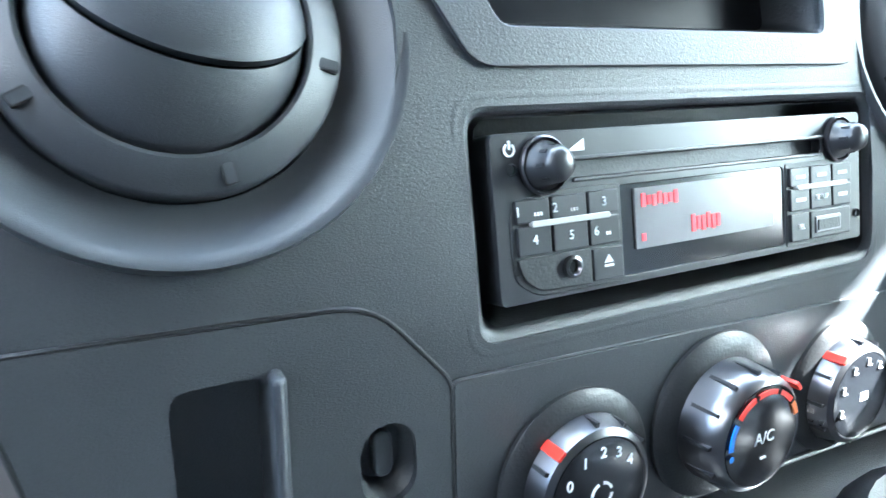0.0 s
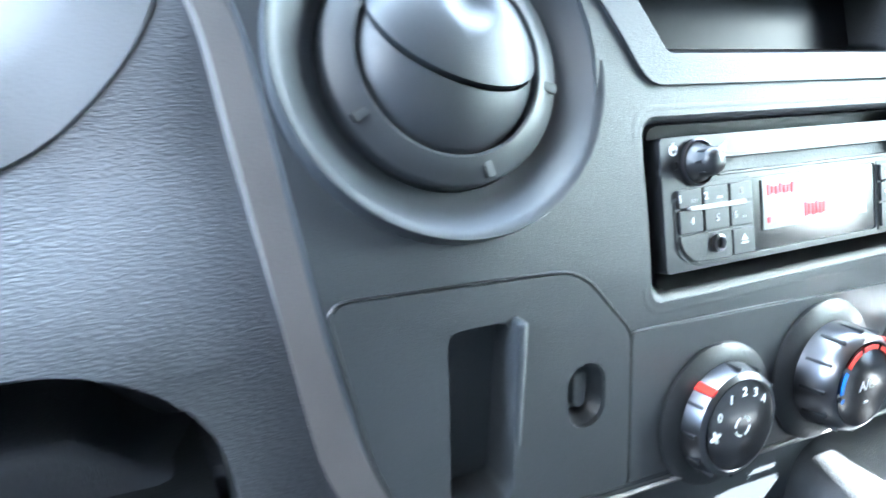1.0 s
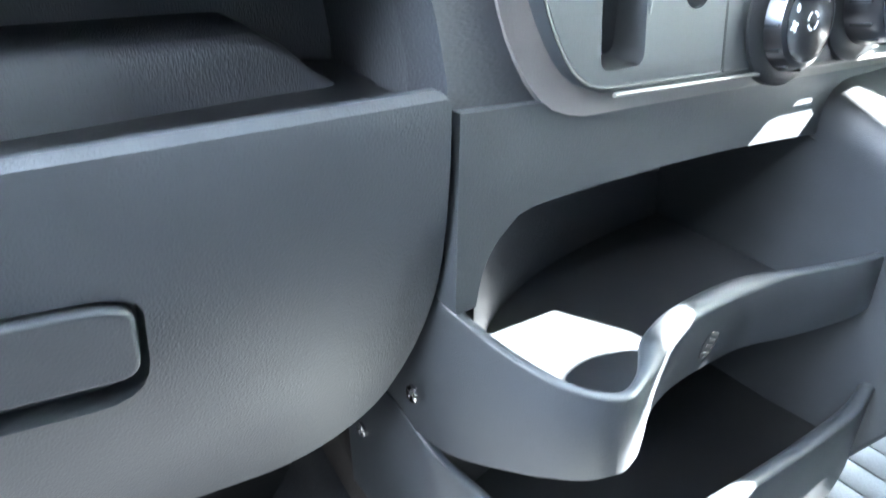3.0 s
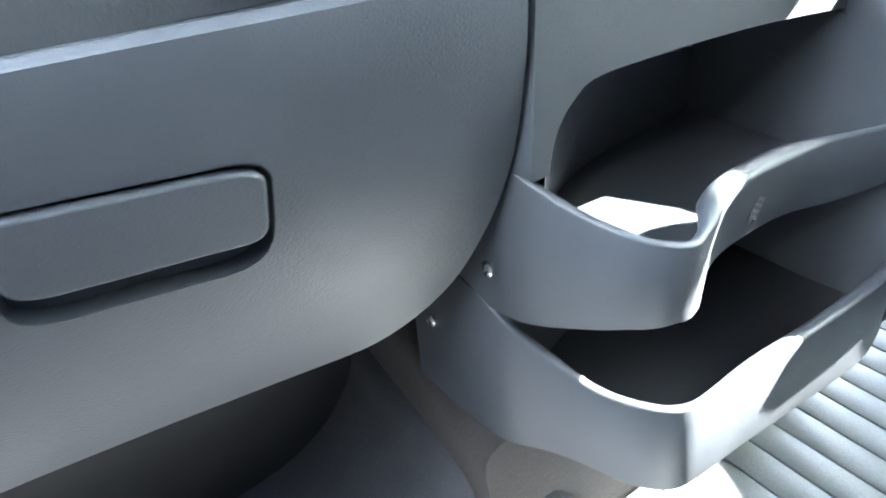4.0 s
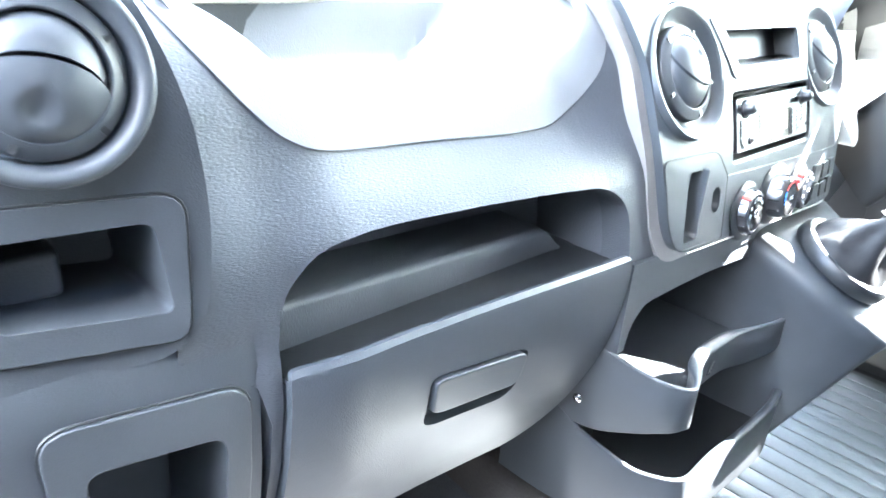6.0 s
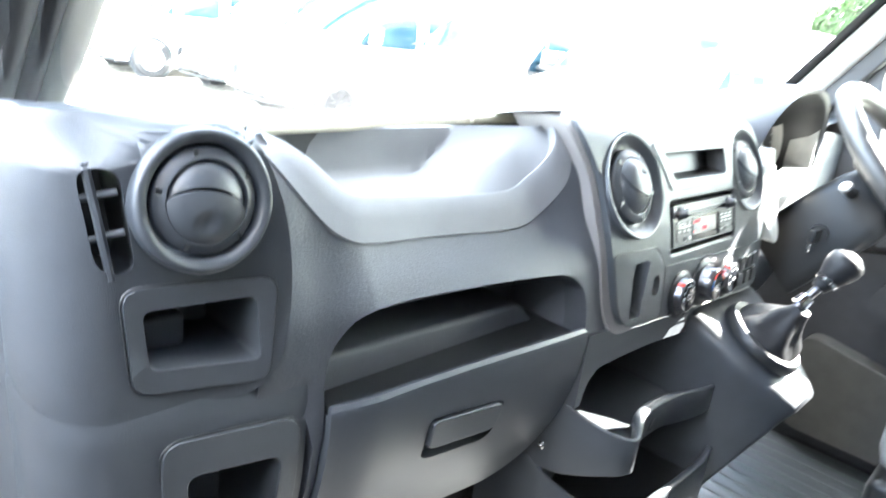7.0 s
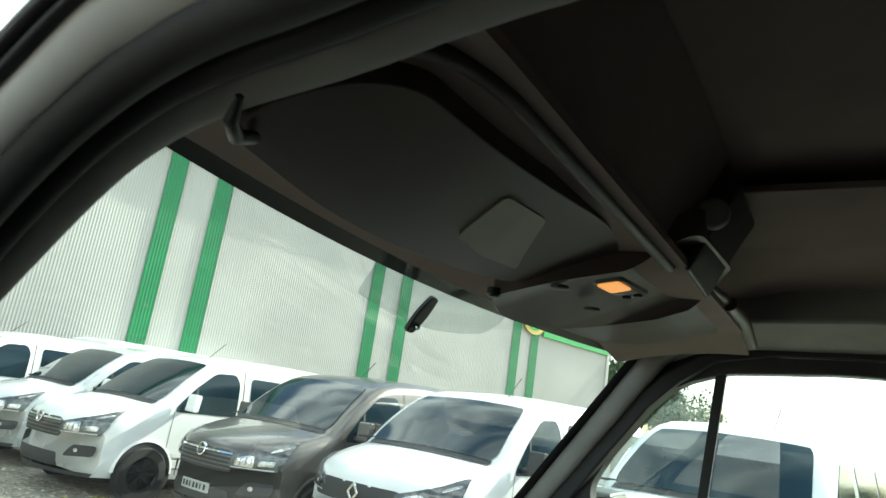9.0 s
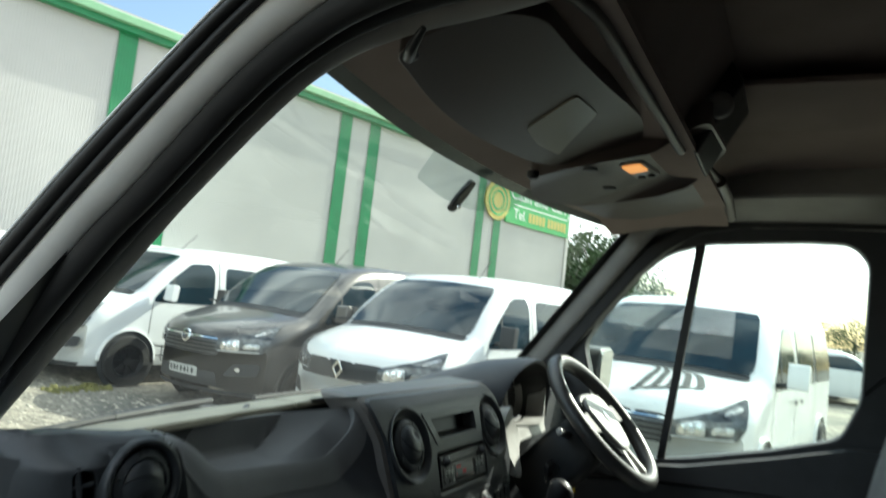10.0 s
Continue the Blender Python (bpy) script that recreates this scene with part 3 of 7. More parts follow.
trim_out = rounded([(-0.281, 1.408), (-0.258, 1.342), (-0.2445, 1.242), (-0.236, 1.19), (-0.214, 1.155), (0.25, 1.132), (0.255, 1.25), (0.24, 1.34), (0.22, 1.41)], [0.02, 0.01, 0.02, 0.02, 0.035, 0.02, 0.02, 0.03, 0.03], 4)
trim_hole = rounded([(-0.266, 1.400), (-0.244, 1.339), (-0.231, 1.248), (-0.218, 1.198), (-0.20, 1.173), (0.225, 1.151), (0.230, 1.25), (0.215, 1.34), (0.197, 1.398)], 0.02, 4)
part("trim_surround", panel(trim_out, [trim_hole], lambda x, z: fascia_y(x, z) + 0.009, 0.075, cuts=cuts_f), SILVER, dash, "mauve-grey satin surround strip", bevel=0.006)
part("fascia_roof", sheet(lambda x, v: (x, 0.072 + v * 0.20, 1.409 - 0.04 * v), lin(-0.29, 0.24, 6), lin(0, 1, 6)), DASH_SMOOTH, dash)

# raised insert panels that meet at fine joints
PROUD = 0.0014
p_left = rounded([(-0.234, 1.258), (-0.222, 1.198), (-0.206, 1.1695), (-0.116, 1.1645), (-0.116, 1.229), (-0.140, 1.2565)], [0.008, 0.02, 0.022, 0.002, 0.004, 0.012], 5)
part("card_panel", panel(p_left, [SLOT_IN, OVAL_IN], lambda x, z: fascia_y(x, z) - PROUD, 0.004, cuts=(1.17, 1.2, 1.225, 1.25)), FASCIA, dash, bevel=0.0007)
D1, D2, D3 = (-0.067, 1.183), (0.003, 1.188), (0.080, 1.182)
p_right = rounded([(-0.1145, 1.2285), (-0.1145, 1.1645), (0.222, 1.149), (0.224, 1.216)], 0.003, 3)
part("heater_panel", panel(p_right, [], lambda x, z: fascia_y(x, z) - PROUD, 0.004, cuts=(1.17, 1.2), cuts_x=(-0.03, 0.04, 0.11, 0.16, 0.19)), FASCIA, dash, bevel=0.0007)
part("lower_bead", tube([(x, fascia_y(x, 1.160) - 0.003, 1.1655 - 0.055 * (x + 0.195)) for x in lin(-0.19, 0.20, 12)], 0.0011, 6), SILVER, dash)


def grow(outline, d):
    """An outline pushed outwards by d."""
    cx, cz = sum(p[0] for p in outline) / len(outline), sum(p[1] for p in outline) / len(outline)
    return [(x + d * (x - cx) / max(1e-6, math.hypot(x - cx, z - cz)), z + d * (z - cz) / max(1e-6, math.hypot(x - cx, z - cz))) for x, z in outline]


def pocket(outline, y0, y1, inset, material, name, warp=fascia_y):
    """A blind recess behind an opening."""
    cx = sum(p[0] for p in outline) / len(outline)
    cz = sum(p[1] for p in outline) / len(outline)
    r = [[(x, warp(x, z) + y0, z) for x, z in outline],
         [(cx + (x - cx) * inset, warp(cx, cz) + y1, cz + (z - cz) * inset) for x, z in outline]]
    bm = loft(r, caps=False)
    bm.faces.new([v for v in bm.verts][len(outline):])
    return part(name, bm, material, dash)


pocket(SLOT_IN, 0.001, 0.013, 0.94, FASCIA, "card_slot")
part("slot_rib", box(-0.1702, -0.1662, -0.0218, -0.006, 1.1735, 1.2450), DASH_SMOOTH, dash, bevel=0.0028)
pocket(OVAL_IN, 0.001, 0.007, 0.74, DASH_SMOOTH, "small_oval_recess")
part("oval_stud", slab(rrect(-0.1400, -0.1335, 1.2005, 1.2155, 0.0030, 5), 0.0035, 0.008, fascia_y), DASH_SMOOTH, dash, bevel=0.0012)
pocket(POCKET, 0.002, 0.075, 0.93, BLACK, "display_pocket")
part("display_screen", slab(POCKET, 0.026, 0.030, fascia_y), mat("dull_display_black", (0.010, 0.011, 0.014), 0.32, vary=0.2, spec=0.10), dash, "dark blank display screen")
bez_o = rounded([(-0.099, 1.320), (0.088, 1.320), (0.091, 1.377), (-0.134, 1.377)], [0.008, 0.008, 0.006, 0.006], 4)
part("display_bezel", panel(bez_o, [POCKET], lambda x, z: fascia_y(x, z) - 0.002, 0.006, cuts=(1.34, 1.355, 1.37, 1.38)), DASH_SMOOTH, dash, bevel=0.0016)
pocket(RADIO_HOLE, 0.002, 0.03, 0.985, BLACK, "radio_bay")
RH2 = rounded([(-0.100, 1.241), (0.097, 1.241), (0.097, 1.3045), (-0.100, 1.3045)], 0.006, 5)
RW2 = rounded([(-0.1085, 1.2325), (0.1055, 1.2325), (0.1055, 1.3130), (-0.1085, 1.3130)], 0.011, 5)
edge_rings = []
for s_, d_ in ((0.0, 0.0012), (0.0, 0.0), (0.15, -0.0002), (0.45, 0.0003), (0.7, 0.0014), (0.88, 0.0034), (0.97, 0.0062), (1.0, 0.0100), (1.0, 0.020)):
    edge_rings.append([(a[0] + (b[0] - a[0]) * s_, fascia_y(a[0] + (b[0] - a[0]) * s_, a[1] + (b[1] - a[1]) * s_) + d_, a[1] + (b[1] - a[1]) * s_) for a, b in zip(RW2, RH2)])
part("radio_surround", loft(edge_rings, caps=False), FASCIA, dash, smooth=60)
for outline in (p_left, p_right):
    part("joint", tube([(x, fascia_y(x, z) - 0.0009, z) for x, z in grow(outline, 0.0009)], 0.00075, 6, closed=True), BLACK, dash)


def air_vent(x, y, z, r, turn=0.0, tilt=8.0, label="round dark air vent with a two-part flap", yaw=0.0, raised=False):
    """An eyeball vent: bowl, ring with notches, lower and upper flap."""
    m = facing(x, y, z, tilt, yaw)
    v = thing("air_vent", label, "air vent", group="round vents of the dashboard")
    s = r / 0.053
    prof = [(0.0545, -0.006), (0.0540, 0.003), (0.0520, 0.0062), (0.0485, 0.0066), (0.0445, 0.004), (0.0420, -0.001), (0.0414, -0.016), (0.0330, -0.0185)] if raised else \
        [(0.0582, -0.020), (0.0580, -0.002), (0.0574, 0.0004), (0.0560, 0.0004), (0.0535, -0.0019), (0.0490, -0.0068), (0.0455, -0.0098), (0.0428, -0.0112), (0.0412, -0.0116), (0.0408, -0.022), (0.0330, -0.0225)]
    part("bowl", lathe([(a * s, b) for a, b in prof], m, 56), VENTP, v, smooth=70)
    m = m @ Matrix.Translation((0, 0, 0.0135 if raised else 0.0072))
    ring = lathe([(0.0405 * s, -0.022), (0.0405 * s, -0.013), (0.0395 * s, -0.0115), (0.0320 * s, -0.0085), (0.0310 * s, -0.009), (0.0305 * s, -0.016)], m, 48)
    part("ring", ring, VENTP, v)
    for a in (207, 281, 343, 60, 130):
        q = m @ pose(0.0362 * s * math.cos(radians(a + turn)), 0.0362 * s * math.sin(radians(a + turn)), -0.0099, 0, 0, a + turn)
        rim_n = loft([[tuple(q @ Vector((x, y, h))) for x, y in rrect(-0.0029 * s, 0.0029 * s, -0.0016 * s, 0.0016 * s, 0.0007, 3)] for h in (-0.0014, 0.0004)])
        notch = part("notch", rim_n, BLACK, v)
        b = loft([[tuple(q @ Vector((x, y, h))) for x, y in rrect(-0.0022 * s, 0.0026 * s, -0.0011 * s, 0.0013 * s, 0.0005, 3)] for h in (-0.0012, 0.0006)])
        part("notch_floor", b, VENTP, notch)
    R = 0.0325 * s

    def dome(keep, lift, dent):
        bm = bmesh.new()
        bmesh.ops.create_uvsphere(bm, u_segments=48, v_segments=28, radius=R + lift)
        kill = [w for w in bm.verts if w.co.z < -0.001]
        bmesh.ops.delete(bm, geom=kill, context="VERTS")
        bmesh.ops.scale(bm, vec=(0.955, 0.955, 0.52), verts=bm.verts)
        g = bm.verts[:] + bm.edges[:] + bm.faces[:]
        n = Vector((-0.25, -1.0, -1.30) if raised else (-0.36, -1.0, -1.80)).normalized()
        c = n * (-0.0092 if raised else -0.0088) * s
        bmesh.ops.bisect_plane(bm, geom=g, plane_co=c if keep else c + n * (0.0036 if raised else 0.0018) * s, plane_no=n if keep else -n, clear_outer=True)
        rim = [e for e in bm.edges if len(e.link_faces) == 1]
        ret = bmesh.ops.extrude_edge_only(bm, edges=rim)
        for w in ret["geom"]:
            if isinstance(w, bmesh.types.BMVert):
                w.co.z -= 0.004
        if dent:
            hub = Vector((0.005 * s, 0.0135 * s, 0.0150 * s))
            for w in bm.verts:
                d = (w.co - hub).length / (0.0105 * s)
                if d < 1:
                    w.co.z -= 0.0042 * s * (1 - d * d) ** 1.5
        bmesh.ops.transform(bm, matrix=m @ pose(0, 0, -0.016, 0, 0, turn), verts=bm.verts)
        return bm
    part("upper_flap", dome(True, 0.0034 if raised else 0.0016, True), VENTP, v, bevel=0.0006, seg=2)
    part("lower_flap", dome(False, 0.0, False), VENTP, v, bevel=0.0006, seg=2)
    part("throat", lathe([(0.034 * s, -0.0165), (0.0, -0.0165)], m, 32), BLACK, v)
    return v


air_vent(VENT_L[0], 0.0100, VENT_L[1], 0.0575, 0, 23)
air_vent(VENT_R[0], 0.0100, VENT_R[1], 0.0575, 0, 23)

# grained skin above and beside the glovebox
CAV = smooth_line([(-0.606, 1.178), (-0.605, 1.205), (-0.592, 1.232), (-0.556, 1.250), (-0.45, 1.250), (-0.34, 1.246), (-0.296, 1.240), (-0.270, 1.218), (-0.262, 1.178)], 5)
TRAY_EDGE = smooth_line([(-0.641, 1.386), (-0.625, 1.362), (-0.597, 1.327), (-0.573, 1.306), (-0.537, 1.296), (-0.442, 1.291), (-0.358, 1.289), (-0.315, 1.297), (-0.285, 1.321), (-0.266, 1.352), (-0.256, 1.397)], 5)
skin = [(-0.606, 1.0)] + CAV + [(-0.262, 1.156), (-0.205, 1.156), (-0.226, 1.19), (-0.234, 1.248), (-0.246, 1.339), (-0.250, 1.402)] + TRAY_EDGE[::-1] + [(-0.665, 1.391), (-0.665, 1.192), (-0.640, 1.182), (-0.620, 1.168), (-0.6135, 1.14), (-0.613, 1.0)]
part("main_skin", panel(skin, [], lambda x, z: dash_y(x, z) + 0.005 * wave(-z, -1.220, -1.185) * wave(-x, 0.611, 0.622), 0.03, cuts=(1.05, 1.1, 1.15, 1.175, 1.185, 1.193, 1.2, 1.207, 1.214, 1.225, 1.24, 1.25, 1.26, 1.27, 1.28, 1.29, 1.3, 1.31, 1.33, 1.35, 1.37, 1.385), cuts_x=(-0.33, -0.32, -0.31, -0.29, -0.28, -0.27, -0.26, -0.66, -0.65, -0.641, -0.634, -0.628, -0.622, -0.616, -0.611, -0.606, -0.6, -0.55, -0.5, -0.45, -0.4, -0.35, -0.3)), DASH, dash, "grained dash skin", bevel=0.005)

# pale storage tray on top: a lip that rolls into a bowl
INNER = smooth_line([(-0.632, 1.389), (-0.612, 1.381), (-0.590, 1.366), (-0.564, 1.344), (-0.538, 1.336), (-0.441, 1.328), (-0.366, 1.327), (-0.328, 1.336), (-0.303, 1.355), (-0.283, 1.379), (-0.265, 1.401)], 5)
rows = []
for k, (s, dy, dz) in enumerate(((0.0, 0.012, -0.003), (0.0, 0.001, -0.0006), (0.02, -0.001, 0.0004), (0.06, -0.0008, 0.0008), (0.5, 0.001, 0.001), (0.93, 0.002, 0.001), (0.985, 0.0035, 0.0004), (1.0, 0.006, -0.002), (1.0, 0.009, -0.008))):
    rows.append([(a[0] + (b[0] - a[0]) * s, dash_y(a[0], a[1]) + 0.012 * s + dy, a[1] + (b[1] - a[1]) * s + dz) for a, b in zip(TRAY_EDGE, INNER)])
for v, zf in ((0.0, 0.0), (0.12, 0.0), (0.3, 0.0), (0.55, 0.0), (0.8, 0.01), (0.94, 0.05), (1.0, 0.25), (1.02, 0.7), (1.05, 0.96), (1.12, 1.0)):
    row = []
    for i, (x, z) in enumerate(INNER):
        u = (x + 0.632) / 0.367
        xl, xr = -0.632 + 0.028 * v, -0.282 - 0.088 * v
        xx = xl + (xr - xl) * u
        rise = max((1 - min(1.0, (xx - xl) / 0.060)) ** 1.4, (1 - min(1.0, (xr - xx) / (0.150 - 0.085 * v))) ** 1.3)
        rise = max(rise, zf)
        row.append((xx, 0.088 + 0.042 * v, 1.324 + 0.010 * v + (0.064 - 0.015 * v) * rise))
    rows.append(row)
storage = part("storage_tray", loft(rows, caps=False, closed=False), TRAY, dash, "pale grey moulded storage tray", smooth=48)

# deck under the windscreen, its pale beige edge and the dark gap behind the tray
part("top_deck", sheet(lambda u, v: (CX + u * 0.80, 0.136 + v * (screen_y(CX + u * 0.8, 1.36) - 0.136 + 0.03), 1.345 - 0.035 * min(1.0, 3 * v)), lin(-1, 1, 25), lin(0, 1, 6)), DASH, dash)
part("deck_shoulder", sheet(lambda u, v: (-0.820 + u * 0.160, 0.045 + 0.09 * wave(0.820 - u * 0.160, 0.735, 0.80) + v * 0.075, 1.397 - 0.012 * v - 0.004 * (2 * u - 1) ** 2), lin(0, 1, 9), lin(0, 1, 9)), DASH, dash)
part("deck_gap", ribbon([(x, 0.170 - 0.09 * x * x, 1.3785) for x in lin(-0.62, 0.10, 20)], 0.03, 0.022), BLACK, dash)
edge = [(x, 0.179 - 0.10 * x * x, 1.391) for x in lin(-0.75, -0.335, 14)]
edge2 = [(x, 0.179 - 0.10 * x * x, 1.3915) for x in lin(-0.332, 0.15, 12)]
part("scuttle_edge", ribbon(edge, 0.012, 0.046), BEIGE, dash, "pale beige dash edge", bevel=0.004)
part("scuttle_edge", ribbon(edge2, 0.012, 0.046), BEIGE, dash, "pale beige dash edge", bevel=0.004)
part("edge_clip", loft([[(-0.475, 0.134, 1.383), (-0.425, 0.156, 1.383), (-0.427, 0.162, 1.383), (-0.477, 0.140, 1.383)], [(-0.436, 0.150, 1.392), (-0.426, 0.155, 1.394), (-0.428, 0.160, 1.394), (-0.438, 0.156, 1.392)]]), SILVER, dash)

# shelf behind the opening
liner = []
for s_, d_ in ((0.0, 0.003), (0.0012, 0.012), (0.002, 0.03), (0.002, 0.08), (0.002, 0.20)):
    liner.append([(x + (s_ if x > -0.43 else -s_), dash_y(min(max(x, -0.604), -0.27), max(z, 1.178)) + 0.002 + d_, z + (s_ if z > 1.2 else 0.0)) for x, z in [(CAV[0][0], 1.13)] + CAV + [(CAV[-1][0], 1.13)]])
# liner, back and step wear the lightened skin to lift the cavity's shade
part("shelf_liner", loft(liner, caps=False, closed=False), DASH_LIT, dash, smooth=60)
part("shelf_back", sheet(lambda x, z: (x, 0.112 - 0.4 * max(0, x + 0.33) ** 1.5, z), lin(-0.612, -0.256, 14), lin(1.14, 1.26, 9)), DASH_LIT, dash, "grained shelf lining")
step_top = lambda x: 1.2005 - 0.030 * (x + 0.60) - 0.026 * wave(x, -0.315, -0.275)
step = []
for y, dz in ((0.058, -0.07), (0.056, -0.020), (0.055, -0.005), (0.057, -0.0012), (0.062, 0.0), (0.112, 0.002)):
    step.append([(x, y, step_top(x) + dz) for x in lin(-0.612, -0.256, 32)])
part("shelf_step", loft(step, caps=False, closed=False), DASH_LIT, dash, "grained step behind the glovebox edge", smooth=60)
# floor raised and black, painting the shadow line between lid and step
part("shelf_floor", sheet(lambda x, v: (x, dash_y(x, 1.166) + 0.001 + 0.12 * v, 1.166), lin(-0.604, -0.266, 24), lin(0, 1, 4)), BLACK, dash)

# glovebox
glovebox = thing("glovebox", "closed dark grey glovebox with a push handle", "glovebox")
gb = rounded([(-0.6035, 1.176), (-0.6045, 1.02), (-0.60, 0.985), (-0.325, 0.962), (-0.286, 0.995), (-0.265, 1.065), (-0.2645, 1.176)], [0.006, 0.03, 0.03, 0.05, 0.05, 0.05, 0.006], 5)
HANDLE = rounded([(-0.489, 1.1285), (-0.487, 1.096), (-0.476, 1.0915), (-0.392, 1.0845), (-0.390, 1.1165), (-0.399, 1.1205)], [0.008, 0.008, 0.008, 0.010, 0.008, 0.012], 5)
REC = rounded([(-0.4920, 1.131), (-0.4905, 1.083), (-0.477, 1.077), (-0.390, 1.0685), (-0.3865, 1.118), (-0.397, 1.1230)], [0.009, 0.012, 0.012, 0.022, 0.008, 0.012], 5)
gb_y = lambda x, z: dash_y(x, z) - 0.006 + 0.004 * wave(z, 1.171, 1.177)
lid = panel(gb, [REC], gb_y, 0.05, cuts=(1.0, 1.015, 1.03, 1.045, 1.06, 1.075, 1.09, 1.105, 1.12, 1.135, 1.146, 1.158, 1.166, 1.1725, 1.175), cuts_x=(-0.602, -0.596, -0.59, -0.584, -0.578, -0.572, -0.565, -0.558, -0.55, -0.53, -0.51, -0.45, -0.4, -0.35, -0.3))
for v in lid.verts:
    if v.co.z > 1.168 and v.co.y > gb_y(v.co.x, v.co.z) + 0.03:
        v.co.y -= 0.0465  # the lid is thin along its open top
part("door", lid, GLOVE, glovebox, bevel=0.0018)
r0 = [(x, gb_y(x, z) + 0.001, z) for x, z in REC]
r1 = [(x * 0.985 - 0.0066, gb_y(x, z) + 0.013, z * 0.985 + 0.0164) for x, z in REC]
bmr = loft([r0, r1], caps=False)
bmr.faces.new(bmr.verts[:][len(REC):])
part("handle_recess", bmr, DASH_SMOOTH, glovebox)
part("handle", slab(HANDLE, -0.0035, 0.006, gb_y), GLOVE, glovebox, "push handle flap", bevel=0.0022)

# end pod by the open door
VENT_P = (-0.702, 1.355)


def pod_turn(x):
    """The rounded corner where the pod turns towards the door."""
    d = min(max(-x - 0.756, 0.0), 0.0506)
    return 1.45 * (0.051 - math.sqrt(0.051 ** 2 - d * d))


def pod_y(x, z):
    return 0.042 - 0.010 * wave(x, -0.70, -0.62) + 0.05 * wave(z, 1.376, 1.407) * wave(math.hypot(x - VENT_P[0], z - VENT_P[1]), 0.046, 0.072) + pod_turn(x)


pod_out = rounded([(-0.806, 1.404), (-0.806, 1.30), (-0.805, 1.214), (-0.757, 1.205), (-0.660, 1.200), (-0.639, 1.222), (-0.633, 1.28), (-0.641, 1.345), (-0.668, 1.404)], [0.02, 0.03, 0.02, 0.02, 0.03, 0.05, 0.05, 0.03, 0.02], 5)
SLOT_P = rounded([(-0.776, 1.379), (-0.767, 1.314), (-0.744, 1.310), (-0.753, 1.378)], 0.012, 4)
CUB = rounded([(-0.742, 1.284), (-0.737, 1.240), (-0.657, 1.229), (-0.663, 1.281)], 0.007, 4)
part("end_pod", panel(pod_out, [circle(*VENT_P, 0.043), SLOT_P, CUB], pod_y, 0.028, cuts=(1.22, 1.24, 1.26, 1.28, 1.3, 1.32, 1.34, 1.36, 1.374, 1.380, 1.386, 1.392, 1.398), cuts_x=(-0.8055, -0.8045, -0.803, -0.801, -0.798, -0.794, -0.79, -0.785, -0.78, -0.774, -0.768, -0.762, -0.756, -0.74, -0.7, -0.66)), DASH_SMOOTH, dash, "smooth grey end pod", bevel=0.007, smooth=60)
pod_vent = air_vent(VENT_P[0], 0.036, VENT_P[1], 0.0465, 180, 8, "round dark air vent by the open door", raised=True)
part("side_vent_duct", loft([[(x, pod_y(x, z) + 0.002, z) for x, z in SLOT_P], [(x, pod_y(x, z) + 0.04, z) for x, z in SLOT_P]], caps=False), BLACK, dash)
part("side_vent_back", slab(SLOT_P, 0.036, 0.04, pod_y), BLACK, dash)
bar = [(-0.7695, pod_y(-0.7695, 1.38) + 0.002, 1.381), (-0.764, pod_y(-0.764, 1.34) + 0.002, 1.343), (-0.7585, pod_y(-0.7585, 1.31) + 0.002, 1.308)]
part("side_vent_bar", tube(bar, 0.0028, 8), DASH_SMOOTH, dash)
for z in (1.335, 1.3605):
    x0 = interp(z, [(1.31, -0.772), (1.384, -0.783)])
    x1 = interp(z, [(1.31, -0.746), (1.384, -0.756)])
    part("side_vent_bar", tube([(x0, pod_y(x0, z) + 0.003, z - 0.003), (x1, pod_y(x1, z) + 0.003, z + 0.003)], 0.0024, 8), DASH_SMOOTH, dash)
frame_o = rounded([(-0.755, 1.301), (-0.748, 1.224), (-0.650, 1.210), (-0.647, 1.294)], 0.014, 5)
part("cubby_frame", panel(frame_o, [CUB], lambda x, z: pod_y(x, z) - 0.0025, 0.006, cuts=(1.24, 1.26)), DASH_SMOOTH, dash, bevel=0.002)
bmc = loft([[(x, pod_y(x, z), z) for x, z in CUB], [(-0.700 + (x + 0.700) * 0.94, 0.115, 1.258 + (z - 1.258) * 0.92) for x, z in CUB]], caps=False)
bmc.faces.new(bmc.verts[:][len(CUB):])
part("cubby_joint", tube([(x, pod_y(x, z) - 0.0006, z) for x, z in grow(frame_o, 0.0010)], 0.0009, 6, closed=True), BLACK, dash)
part("cubby_box", bmc, DASH_SMOOTH, dash)
part("cubby_block", box(-0.730, -0.698, 0.072, 0.114, 1.236, 1.262), DASH_SMOOTH, dash, bevel=0.004)
# lower end of the dash with its second cubby
low_y = lambda x, z: 0.039 + 0.006 * wave(z, 1.188, 1.225) + pod_turn(x) + 0.25 * max(0.0, 1.12 - z) ** 1.3
LOWCUB = rounded([(-0.714, 1.148), (-0.700, 0.99), (-0.640, 0.985), (-0.634, 1.134)], 0.012, 4)
LOWFR = rounded([(-0.733, 1.182), (-0.722, 0.965), (-0.622, 0.96), (-0.616, 1.165)], 0.02, 5)
low_out = [(-0.806, 1.240), (-0.800, 0.93), (-0.61, 0.93), (-0.6085, 1.18), (-0.62, 1.225)]
part("lower_end", panel(rounded(low_out, 0.015, 4), [LOWCUB], low_y, 0.05, cuts=(1.0, 1.05, 1.1, 1.15, 1.185, 1.195, 1.205, 1.215), cuts_x=(-0.8055, -0.8045, -0.803, -0.801, -0.798, -0.794, -0.79, -0.785, -0.78, -0.774, -0.768, -0.762, -0.756, -0.72, -0.66)), DASH_SMOOTH, dash, bevel=0.005, smooth=60)
